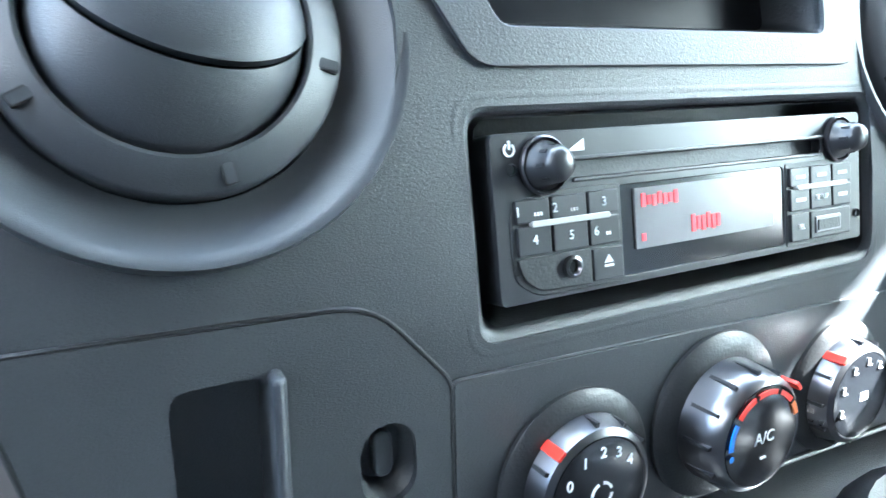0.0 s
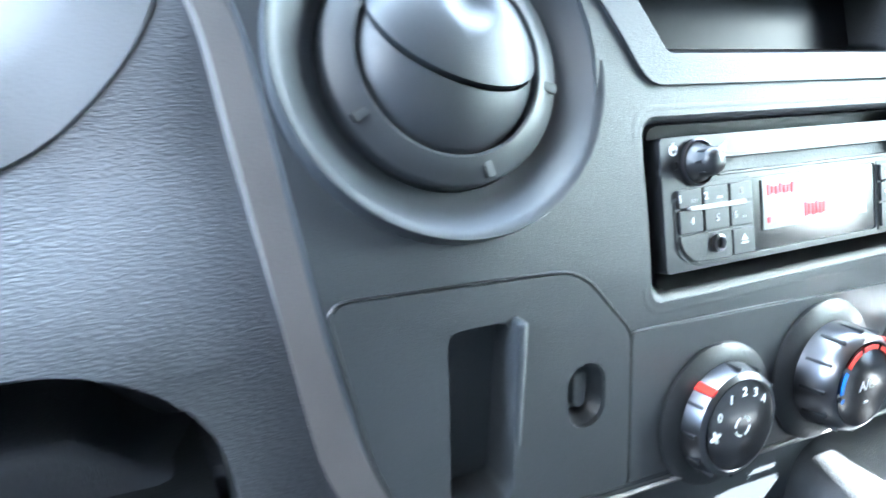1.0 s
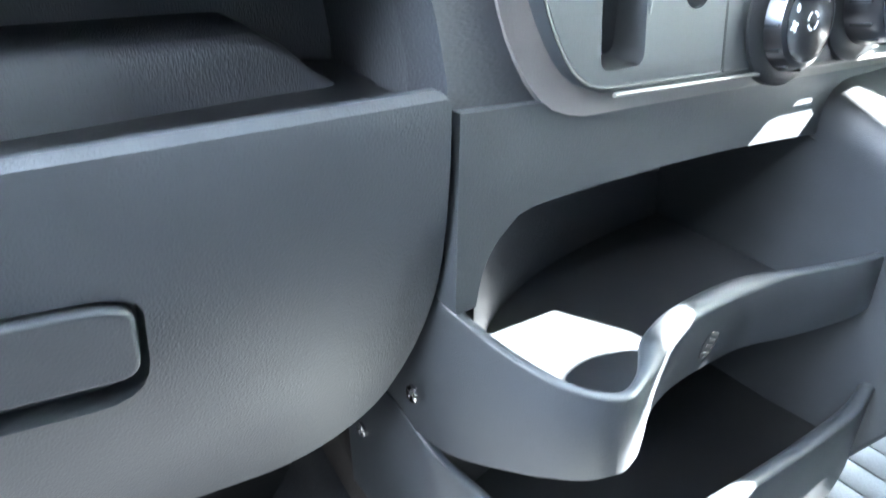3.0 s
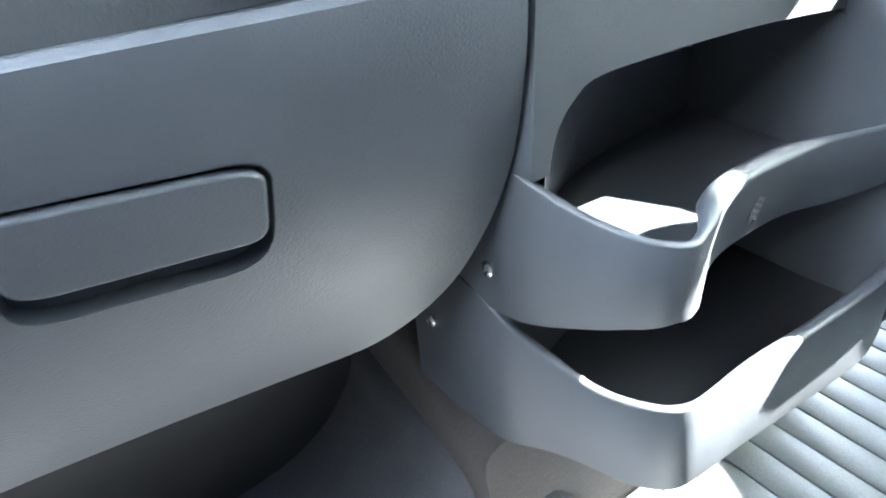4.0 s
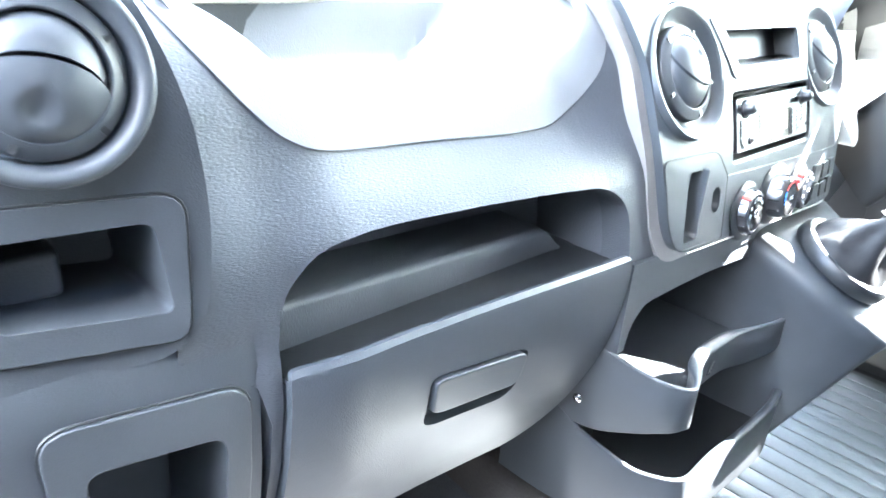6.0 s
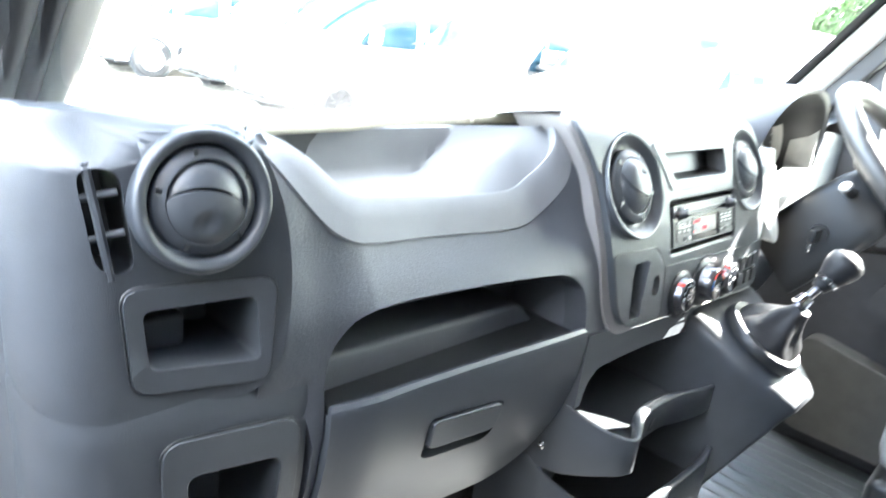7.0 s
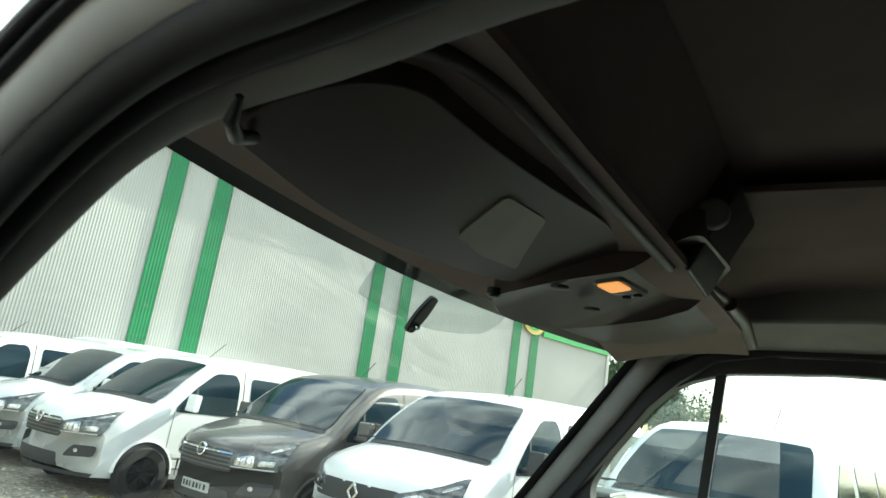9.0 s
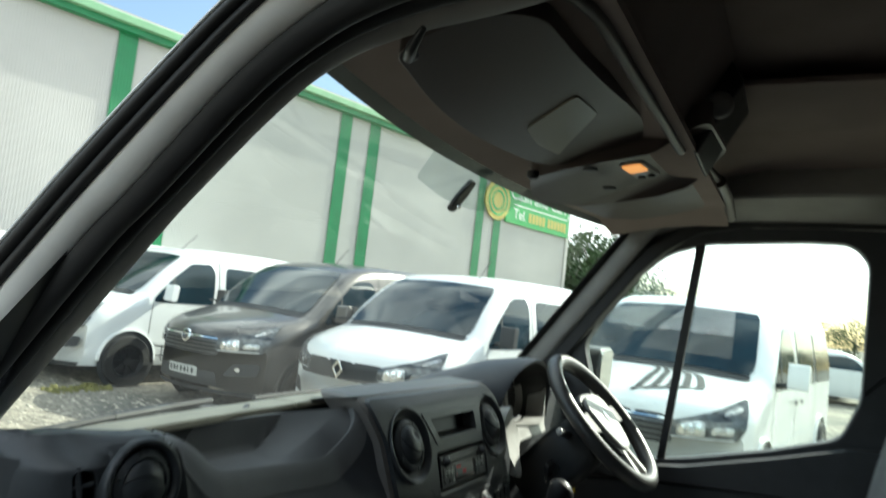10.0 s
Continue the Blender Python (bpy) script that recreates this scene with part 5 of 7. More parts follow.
# gear lever housing
pod = thing("gear_housing", "dark plastic gear lever housing under the centre fascia", "gear lever")
rings = []
for y, x0, x1, zt, zb in ((0.125, 0.012, 0.25, 1.138, 0.80), (0.06, 0.012, 0.25, 1.138, 0.80), (-0.02, 0.010, 0.245, 1.136, 0.80), (-0.06, 0.012, 0.225, 1.118, 0.82), (-0.10, 0.020, 0.200, 1.094, 0.90), (-0.135, 0.034, 0.178, 1.069, 0.968), (-0.156, 0.050, 0.162, 1.050, 1.008), (-0.166, 0.062, 0.150, 1.039, 1.022)):
    o = rounded([(x0 + 0.022, zb), (x1 + 0.012, zb), (x1, zt), (x0, zt)], [0.01, 0.01, 0.03, 0.03], 5)
    rings.append([(x, y, z) for x, z in o])
part("housing", loft(rings), DASH_SMOOTH, pod, smooth=60)
part("housing_seam", tube([(0.0105, 0.02, 1.115), (0.014, -0.02, 1.098), (0.020, -0.055, 1.068), (0.030, -0.085, 1.03), (0.037, -0.095, 0.98)], 0.0012, 6), BLACK, pod)
bt = Matrix.Translation((0.092, -0.094, 1.110)) @ pose(0, 0, 0, 31, 0, 0)
ell = lambda rx, ry, h, n=36: [tuple(bt @ Vector((rx * math.cos(2 * math.pi * k / n), ry * math.sin(2 * math.pi * k / n), h))) for k in range(n)]
part("boot_frame", loft([ell(0.054, 0.062, -0.008), ell(0.054, 0.062, 0.004), ell(0.050, 0.058, 0.009), ell(0.043, 0.050, 0.008), ell(0.041, 0.048, 0.0)], caps=False), BLACK, pod, "gloss-edged boot frame")
brings = []
for h, r, w in ((0.001, 0.043, 0.0), (0.010, 0.041, 0.1), (0.022, 0.033, 0.18), (0.034, 0.025, 0.2), (0.046, 0.018, 0.16), (0.056, 0.013, 0.1), (0.064, 0.011, 0.0)):
    ring = []
    for k in range(36):
        a = 2 * math.pi * k / 36
        f = 1 + w * math.sin(5 * a + h * 60) * 0.8 + w * 0.5 * math.sin(3 * a - h * 90)
        ring.append(tuple(bt @ Vector((r * f * math.cos(a) + h * 0.30, r * 1.15 * f * math.sin(a) - h * 0.05, h))))
    brings.append(ring)
LEATHER = mat("black_boot_leather", (0.012, 0.012, 0.013), 0.52, spec=0.25, grain=0.5, grain_scale=600)
part("boot", loft(brings), LEATHER, pod, "creased black leather boot", smooth=50)
stem = [(0.104, -0.116, 1.155), (0.118, -0.128, 1.178), (0.130, -0.139, 1.200)]
part("lever", tube(stem, 0.0065, 12), CHROME, pod)
part("lever_collar", tube([(0.112, -0.123, 1.168), (0.119, -0.129, 1.180)], [0.0125, 0.0105], 16), CHROME_B, pod)
kd = (Vector((0.150, -0.157, 1.236)) - Vector((0.126, -0.136, 1.194))).normalized()
kb = Vector((0.126, -0.136, 1.194))
prof = ((0.0, 0.010), (0.006, 0.0125), (0.012, 0.0135), (0.022, 0.017), (0.034, 0.0225), (0.046, 0.0255), (0.055, 0.0245), (0.061, 0.0185), (0.064, 0.008))
part("knob", tube([kb + kd * h for h, r in prof], [r for h, r in prof], 24), LEATHER, pod, "black leather gear knob", smooth=60)
part("knob_ring", tube([kb + kd * 0.013, kb + kd * 0.0175], [0.0155, 0.017], 24), CHROME_B, pod)
part("knob_cap", tube([kb + kd * 0.0625, kb + kd * 0.0655], [0.016, 0.012], 24), CHROME, pod)

# carpeted tunnel, passenger floor and the ribbed rubber mat
bm = loft([[(x, y, z) for x, z in rounded([(-0.240 + 0.01 * k, FLOOR), (0.30, FLOOR), (0.26, 0.80 + 0.02 * k), (-0.262 + 0.01 * k, 0.82 + 0.03 * k)], 0.03, 4)] for k, y in ((0, 0.045), (1, 0.16), (2, 0.36), (3, 0.62))])
lone("floor_tunnel", bm, mat("brown_grey_tunnel_felt", (0.036, 0.031, 0.028), 0.95, grain=1.0, grain_scale=260, fleck=0.3), "brown-grey felt-covered floor tunnel", "floor tunnel", kind="structure")
bm = loft([[(x + dx, y, FLOOR + z * h) for x, z in smooth_line([(-0.46, 0.002), (-0.36, 0.012), (-0.30, 0.040), (-0.262, 0.085), (-0.246, 0.125), (-0.205, 0.125), (-0.205, 0.002)], 4)] for y, dx, h in ((0.030, 0.055, 0.45), (0.050, 0.020, 0.8), (0.085, 0.0, 1.0), (0.20, 0.0, 1.0), (0.40, 0.01, 1.1), (0.62, 0.02, 1.2))])
lone("footwell_carpet", bm, CARPET, "black pile carpet rolled up against the floor tunnel", "carpet", kind="structure", smooth=70)
mat_thing = thing("rubber_mat", "ribbed dark rubber floor mat", "floor mat")
part("base", box(-0.26, 0.80, -1.0, 0.04, FLOOR, FLOOR + 0.004), MAT_RUB, mat_thing)
rib = None
for k in range(25):
    x = -0.238 + 0.042 * k
    if rib is None:
        prof = ((-0.0205, 0.0), (-0.0200, 0.0022), (-0.0182, 0.0032), (0.0182, 0.0032), (0.0200, 0.0022), (0.0205, 0.0))
        rib = part("rib", loft([[(dx, y, dz) for dx, dz in prof] for y in (-0.98, 0.035)]), MAT_RUB, mat_thing)
        rib.location = (x, 0, FLOOR + 0.0035)
    else:
        r2 = new("rib", rib.data)
        r2.parent = mat_thing
        r2.location = (x, 0, FLOOR + 0.0035)
# ---- driver's side ----
def inset_2d(pts, k):
    cx, cz = sum(p[0] for p in pts) / len(pts), sum(p[1] for p in pts) / len(pts)
    return [(cx + (x - cx) * k, cz + (z - cz) * k) for x, z in pts]


side_dash = thing("driver_dash", "dark driver's side dash with instrument hood", "dashboard", kind="structure")
# hood over the instruments: an arch that runs forward and flows to the middle
def hood_arch(y, cx, rx, top, base, n=22):
    return [(cx + rx * math.cos(math.pi * k / (n - 1)) * (1.0 if k < n / 2 else 1.12), y + 0.02 * math.sin(math.pi * k / (n - 1)) * -1, base + (top - base) * math.sin(math.pi * k / (n - 1)) ** 0.72) for k in range(n)]


outer_arch = [hood_arch(y, cx, rx, top, base) for y, cx, rx, top, base in ((0.052, 0.452, 0.160, 1.448, 1.300), (0.046, 0.452, 0.164, 1.456, 1.300), (0.055, 0.452, 0.168, 1.460, 1.300), (0.10, 0.450, 0.176, 1.457, 1.300), (0.18, 0.445, 0.190, 1.440, 1.305), (0.28, 0.435, 0.210, 1.400, 1.31), (0.36, 0.430, 0.230, 1.360, 1.31))]
part("hood", loft(outer_arch, caps=False, closed=False), DASH, side_dash, "grained instrument hood", smooth=60)
inner = [hood_arch(y, 0.452, rx, top, base) for y, rx, top, base in ((0.052, 0.160, 1.448, 1.300), (0.07, 0.152, 1.438, 1.295), (0.14, 0.140, 1.420, 1.285))]
part("hood_lining", loft(inner, caps=False, closed=False), BLACK, side_dash, smooth=60)
part("instrument_face", slab(rounded([(0.30, 1.27), (0.60, 1.27), (0.60, 1.40), (0.55, 1.43), (0.35, 1.43), (0.30, 1.40)], 0.03, 4), 0.13, 0.14), GLOSSBLACK, side_dash)
for x in (0.375, 0.525):
    part("gauge_ring", lathe([(0.060, 0.0), (0.060, 0.02), (0.054, 0.024), (0.052, 0.0)], facing(x, 0.13, 1.345, 10), 40), SILVER_PALE, side_dash)
    part("gauge_dial", lathe([(0.052, 0.004), (0.0, 0.004)], facing(x, 0.13, 1.345, 10), 40), BLACK, side_dash)
    for a in range(-30, 211, 20):
        b = box(0.041, 0.048, -0.0008, 0.0008, 0.0045, 0.0052)
        bmesh.ops.transform(b, matrix=facing(x, 0.13, 1.345, 10) @ pose(0, 0, 0, 0, 0, a), verts=b.verts)
        part("gauge_tick", b, WHITE_INK, side_dash)
# silver collar under the instruments that drops beside the radio
sil = rounded([(0.236, 1.300), (0.246, 1.216), (0.268, 1.206), (0.288, 1.244), (0.33, 1.272), (0.45, 1.276), (0.57, 1.272), (0.625, 1.300), (0.62, 1.38), (0.600, 1.40), (0.590, 1.33), (0.57, 1.300), (0.45, 1.292), (0.335, 1.300), (0.30, 1.33), (0.285, 1.36), (0.262, 1.345)], 0.014, 4)
part("silver_collar", panel(sil, [], lambda x, z: 0.02 - 0.045 * wave(1.30 - z, 0.0, 0.09) + 0.03 * wave(x, 0.5, 0.62), 0.05, cuts=(1.22, 1.25, 1.28, 1.3, 1.33, 1.36), cuts_x=(0.3, 0.4, 0.5, 0.58)), SILVER_PALE, side_dash, "pale satin instrument collar", bevel=0.006)
low_d = rounded([(0.235, 1.26), (0.235, 0.98), (0.80, 0.96), (0.83, 1.20), (0.80, 1.36), (0.66, 1.37), (0.60, 1.28)], 0.03, 4)
part("lower_panel", panel(low_d, [], lambda x, z: 0.05 + 0.35 * max(0.0, 1.2 - z), 0.06, cuts=(1.05, 1.1, 1.15, 1.2, 1.25, 1.3)), DASH, side_dash, bevel=0.006)
part("outer_deck", sheet(lambda u, v: (0.60 + 0.22 * u, 0.06 + 0.26 * v, 1.375 + 0.02 * u - 0.02 * v), lin(0, 1, 5), lin(0, 1, 5)), DASH, side_dash)
# steering column and its stalks
column = thing("steering_column", "black plastic steering column with stalks", "steering column")
axis = Vector((0, math.cos(radians(44.5)), -math.sin(radians(44.5)))).normalized()
wc = Vector((0.50, -0.137, 1.334))
up = Vector((0, math.sin(radians(44.5)), math.cos(radians(44.5))))
rings = []
for d, w, hu, hd in ((0.045, 0.055, 0.045, 0.055), (0.07, 0.072, 0.05, 0.075), (0.12, 0.080, 0.05, 0.085), (0.18, 0.085, 0.045, 0.09), (0.25, 0.09, 0.04, 0.10)):
    c = wc + axis * d
    rings.append([tuple(c + Vector((x, 0, 0)) + up * z) for x, z in rounded([(-w, -hd), (w, -hd), (w, hu), (-w, hu)], 0.022, 4)])
part("shroud", loft(rings), BLACK, column, smooth=50)
for s in (-1, 1):
    c = wc + axis * 0.075 + up * 0.012
    part("stalk", tube([tuple(c + Vector((s * 0.06, 0, 0))), tuple(c + Vector((s * 0.12, 0, 0.006)) - axis * 0.008), tuple(c + Vector((s * 0.185, 0, 0.012)) - axis * 0.02)], [0.010, 0.008, 0.0095], 12), BLACK, column)
    part("stalk_tip", tube([tuple(c + Vector((s * 0.186, 0, 0.012)) - axis * 0.02), tuple(c + Vector((s * 0.190, 0, 0.0125)) - axis * 0.021)], [0.0085, 0.006], 12), SILVER_PALE, column)
ign = wc + axis * 0.13 + Vector((-0.085, 0, -0.03))
part("ignition", tube([tuple(ign + Vector((0.02, 0, 0))), tuple(ign - Vector((0.012, 0.006, 0)))], 0.016, 16), BLACK, column)
key = thing("ignition_key", "car key with a yellow tag hanging from the column", "key")
kp = ign - Vector((0.012, 0.006, 0))
part("blade_head", box(kp.x - 0.035, kp.x, kp.y - 0.006, kp.y + 0.006, kp.z - 0.012, kp.z + 0.012), BLACK, key, bevel=0.003)
part("key_ring", tube([tuple(kp + Vector((-0.036 + 0.008 * math.cos(a), 0, -0.018 + 0.012 * math.sin(a)))) for a in lin(0, 6.0, 14)], 0.0010, 6), CHROME_B, key)
part("tag", box(0.512, 0.540, -0.075, -0.072, 1.138, 1.166), YELLOW, key, "yellow paper tag", bevel=0.001)
# steering wheel
wheel = thing("steering_wheel", "black steering wheel with a pale silver hub", "steering wheel")
WM = Matrix((Vector((1, 0, 0, 0)), Vector((0, up.y, -axis.y, 0)), Vector((0, up.z, -axis.z, 0)), Vector((0, 0, 0, 1))))
WM = Matrix.Translation(wc) @ WM
RIMMAT = mat("worn_black_rim", (0.045, 0.044, 0.042), 0.38, grain=0.5, grain_scale=700, stain=30, vary=0.2)
part("rim", tube([tuple(WM @ Vector((0.174 * math.cos(2 * math.pi * k / 72), 0.174 * math.sin(2 * math.pi * k / 72), 0))) for k in range(72)], 0.0188, 14, closed=True), RIMMAT, wheel, smooth=60)


def wheel_slab(outline, z0, z1, name, material, bevel, label=""):
    bm = bmesh.new()
    a = [bm.verts.new((x, y, z1)) for x, y in outline]
    b = [bm.verts.new((x, y, z0)) for x, y in outline]
    bm.faces.new(a)
    bm.faces.new(b[::-1])
    for i in range(len(a)):
        bm.faces.new((a[i - 1], b[i - 1], b[i], a[i]))
    bmesh.ops.transform(bm, matrix=WM, verts=bm.verts)
    return part(name, bm, material, wheel, label, bevel)


hub = rounded([(-0.092, 0.052), (-0.082, -0.036), (-0.042, -0.098), (0.042, -0.098), (0.082, -0.036), (0.092, 0.052), (0.045, 0.076), (-0.045, 0.076)], 0.028, 5)
wheel_slab(hub, -0.045, 0.002, "hub", BLACK, 0.008)
pad = rounded([(-0.082, 0.044), (-0.072, -0.030), (-0.036, -0.088), (0.036, -0.088), (0.072, -0.030), (0.082, 0.044), (0.04, 0.066), (-0.04, 0.066)], 0.028, 6)
wheel_slab(pad, 0.0, 0.012, "hub_pad", SILVER_PALE, 0.006, "pale silver airbag pad")
wheel_slab(rounded([(-0.012, 0.0), (0.0, -0.018), (0.012, 0.0), (0.0, 0.018)], 0.002, 3), 0.011, 0.0145, "plain_emblem", CHROME_B, 0.001)
for pts in ([(-0.066, 0.030), (-0.170, 0.022), (-0.170, -0.020), (-0.058, -0.030)], [(0.066, 0.030), (0.170, 0.022), (0.170, -0.020), (0.058, -0.030)], [(-0.028, -0.078), (-0.050, -0.166), (-0.022, -0.172), (-0.008, -0.082)], [(0.028, -0.078), (0.050, -0.166), (0.022, -0.172), (0.008, -0.082)]):
    wheel_slab(rounded(pts, 0.010, 4), -0.016, 0.003, "spoke", SILVER_PALE if abs(pts[1][1]) > 0.1 else BLACK, 0.005)

# door trim on the driver's side
SWAP = Matrix(((0, 1, 0, 0), (1, 0, 0, 0), (0, 0, 1, 0), (0, 0, 0, 1)))


def door_panel(name, pts, x_front, depth, material, label="", bevel=0.006, r=0.03, holes=()):
    bm = panel(rounded(pts, r, 5), holes, lambda y, z: 0.0, depth)
    bmesh.ops.transform(bm, matrix=Matrix.Translation((x_front, 0, 0)) @ SWAP, verts=bm.verts)
    return part(name, bm, material, door, label, bevel)


door_panel("card", [(0.05, 0.66), (0.05, 1.10), (-0.10, 1.13), (-0.35, 1.16), (-0.90, 1.22), (-0.95, 0.66)], 0.790, 0.04, DOORTRIM, "dark door card")
door_panel("top_rail", [(0.10, 1.18), (-0.10, 1.145), (-0.30, 1.165), (-0.60, 1.19), (-1.0, 1.25), (-1.0, 1.36), (-0.68, 1.33), (-0.5, 1.27), (-0.30, 1.21), (-0.1, 1.175), (0.04, 1.22)], 0.775, 0.05, DOORTRIM, "dark door top rail", r=0.012)
door_panel("armrest", [(-0.12, 1.08), (-0.10, 1.02), (-0.25, 0.96), (-0.60, 0.94), (-0.66, 1.06), (-0.45, 1.10)], 0.735, 0.06, DOORTRIM, "dark moulded armrest", r=0.02)
door_panel("pull_cup", [(-0.22, 1.055), (-0.24, 1.02), (-0.40, 1.01), (-0.42, 1.05)], 0.733, 0.01, BLACK, r=0.015, bevel=0.003)
door_panel("pocket", [(0.0, 0.92), (0.0, 0.68), (-0.75, 0.68), (-0.75, 0.86), (-0.35, 0.85)], 0.740, 0.05, DOORCARD, "taupe door pocket", r=0.05)
outer_mirror = thing("door_mirror", "dark outside door mirror with pale glass", "door mirror")
mo = rounded([(0.915, 1.345), (1.075, 1.350), (1.085, 1.490), (0.925, 1.485)], 0.025, 4)
part("housing", slab(mo, -0.010, 0.095), BLACK, outer_mirror, bevel=0.012)
part("mirror_glass", slab(inset_2d(mo, 0.88), -0.013, -0.009), CHROME_B, outer_mirror, "pale mirror glass")
part("arm", tube([(0.87, 0.07, 1.37), (0.93, 0.08, 1.38)], 0.022, 10), BLACK, outer_mirror)
part("mirror_sail", slab([(0.02, 1.40), (0.10, 1.36), (0.02, 1.52)], 0.0, 0.01), BLACK, door).matrix_basis = Matrix.Translation((0.84, 0, 0)) @ SWAP
# driver's seat
seat = thing("driver_seat", "grey cloth driver's seat lit by the sun", "seat")
rings = []
for y, w, zt, zb in ((-0.245, 0.17, 0.955, 0.90), (-0.255, 0.19, 0.975, 0.88), (-0.30, 0.205, 0.995, 0.86), (-0.42, 0.215, 0.992, 0.86), (-0.60, 0.225, 0.985, 0.86), (-0.72, 0.23, 0.990, 0.86)):
    rings.append([(0.52 + x, y, z) for x, z in rounded([(-w, zb), (w, zb), (w, zt + 0.012), (0.14, zt - 0.008), (-0.14, zt - 0.008), (-w, zt + 0.012)], [0.03, 0.03, 0.04, 0.05, 0.05, 0.04], 5)])
part("cushion", loft(rings), SEATCLOTH, seat, smooth=60)
rings = []
for k, (z, y, w) in enumerate(((0.97, -0.70, 0.22), (1.10, -0.72, 0.235), (1.30, -0.76, 0.235), (1.50, -0.80, 0.21), (1.58, -0.82, 0.15))):
    rings.append([(0.50 + x, y + d, z) for x, d in rounded([(-w, -0.10), (w, -0.10), (w, 0.04), (0.12, 0.01), (-0.12, 0.01), (-w, 0.04)], 0.03, 4)])
part("backrest", loft(rings), SEATCLOTH, seat, smooth=60)
part("headrest", loft([[(0.50 + x, y, z) for x, y in rounded([(-w, -0.90), (w, -0.90), (w, -0.80), (-w, -0.80)], 0.04, 4)] for z, w in ((1.60, 0.10), (1.64, 0.125), (1.76, 0.125), (1.80, 0.10))]), SEATCLOTH, seat, smooth=60)
part("pedestal", box(0.30, 0.70, -0.70, -0.25, FLOOR, 0.87), BLACK, seat, bevel=0.02)
# ---- overhead ----
def head_front(x):
    return screen_y(x, 1.862) - 0.01


bm = sheet(lambda u, v: (CX + u * 0.70, head_front(CX + u * 0.645) + v * (-0.37 - head_front(CX + u * 0.645)), 1.858 + 0.042 * v + 0.012 * math.sin(math.pi * v) - 0.035 * max(0.0, abs(u) - 0.86) / 0.14), lin(-1, 1, 31), lin(0, 1, 9))
shelf = thing("overhead_shelf", "grey felt overhead shelf with a rolled edge", "shelf")
part("shelf_floor", thicken(bm, 0.012), HEADLINER, shelf)
lipp = [(x, -0.345 + 0.03 * wave(abs(x - CX), 0.5, 0.68), 1.888 - 0.03 * wave(abs(x - CX), 0.55, 0.7)) for x in lin(-0.68, 0.02, 24)]
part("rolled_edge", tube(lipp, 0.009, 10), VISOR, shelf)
part("shelf_front", sheet(lambda u, v: (lipp[u][0], lipp[u][1] - 0.002 - 0.075 * v, lipp[u][2] + 0.004 + 0.16 * v ** 0.8), range(24), lin(0, 1, 8)), HEADLINER, shelf, "felt-covered rise above the visor", smooth=60)
part("shelf_back", sheet(lambda x, z: (x, -0.08, z), lin(-0.68, 0.64, 6), lin(1.86, 2.06, 4)), BLACK, shelf)
lip2 = [(x, -0.375, 1.905 - 0.03 * wave(abs(x - CX), 0.55, 0.7)) for x in lin(0.36, 0.66, 10)]
part("rolled_edge", tube(lip2, 0.014, 12), VISOR, shelf)


def shaped_slab(plan, zfn, thick, r, name, material, parent, label="", bevel=0.006, n=5):
    """A cushion-like plate over a plan outline in x and y, with its underside at zfn."""
    o = rounded(plan, r, n)
    bm = bmesh.new()
    a = [bm.verts.new((x, y, 0.0)) for x, y in o]
    b = [bm.verts.new((x, y, thick)) for x, y in o]
    bm.faces.new(a)
    bm.faces.new(b[::-1])
    for i in range(len(a)):
        bm.faces.new((a[i - 1], b[i - 1], b[i], a[i]))
    for k in range(-17, 17):
        bmesh.ops.bisect_plane(bm, geom=bm.verts[:] + bm.edges[:] + bm.faces[:], plane_co=(0.0401 * k, 0, 0), plane_no=(1, 0, 0))
    for v in bm.verts:
        v.co.z += zfn(v.co.x, v.co.y)
    return part(name, bm, material, parent, label, bevel)


visor_z = lambda x, y: 1.792 + 0.36 * (-0.13 - y) + 0.035 * wave(x, -0.55, 0.0)
visor = thing("sun_visor", "grey vinyl sun visor folded up under the header", "sun visor")
PV = [(-0.660, -0.182), (-0.668, -0.235), (-0.645, -0.288), (-0.605, -0.314), (-0.200, -0.320), (-0.085, -0.307), (-0.026, -0.262), (-0.042, -0.200), (-0.085, -0.152), (-0.160, -0.137), (-0.360, -0.140), (-0.540, -0.158)]
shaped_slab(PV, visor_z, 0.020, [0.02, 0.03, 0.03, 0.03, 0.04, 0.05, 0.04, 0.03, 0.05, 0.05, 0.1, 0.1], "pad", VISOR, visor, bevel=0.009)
# the sheen on the visor pad, painted as a thin pale patch
VISOR_SHEEN = mat("pale_visor_sheen", (0.23, 0.20, 0.13), 0.32, vary=0.10, stain=7)
shaped_slab([(-0.345, -0.200), (-0.395, -0.284), (-0.290, -0.282), (-0.195, -0.212), (-0.150, -0.182), (-0.250, -0.182)], lambda x, y: visor_z(x, y) - 0.0026, 0.0022, 0.014, "label", VISOR_SHEEN, visor, "pale patch painted as the visor's sheen", bevel=0.0)
part("pivot", tube([(-0.700, -0.238, 1.815), (-0.690, -0.222, 1.804), (-0.672, -0.208, 1.801), (-0.648, -0.198, 1.812)], [0.003, 0.0055, 0.006, 0.005], 10), BLACK, visor)
part("clip", lathe([(0.011, 0.0), (0.011, -0.010), (0.007, -0.014), (0.0, -0.014)], Matrix.Translation((-0.075, -0.112, 1.826)), 16), BLACK, visor)
visor2 = thing("sun_visor", "grey vinyl driver's sun visor folded up", "sun visor")
shaped_slab([(0.24, -0.06), (0.23, -0.30), (0.30, -0.345), (0.60, -0.340), (0.62, -0.15), (0.52, -0.085)], lambda x, y: 1.842 + 0.20 * (-0.10 - y), 0.018, 0.03, "pad", VISOR, visor2, bevel=0.006)
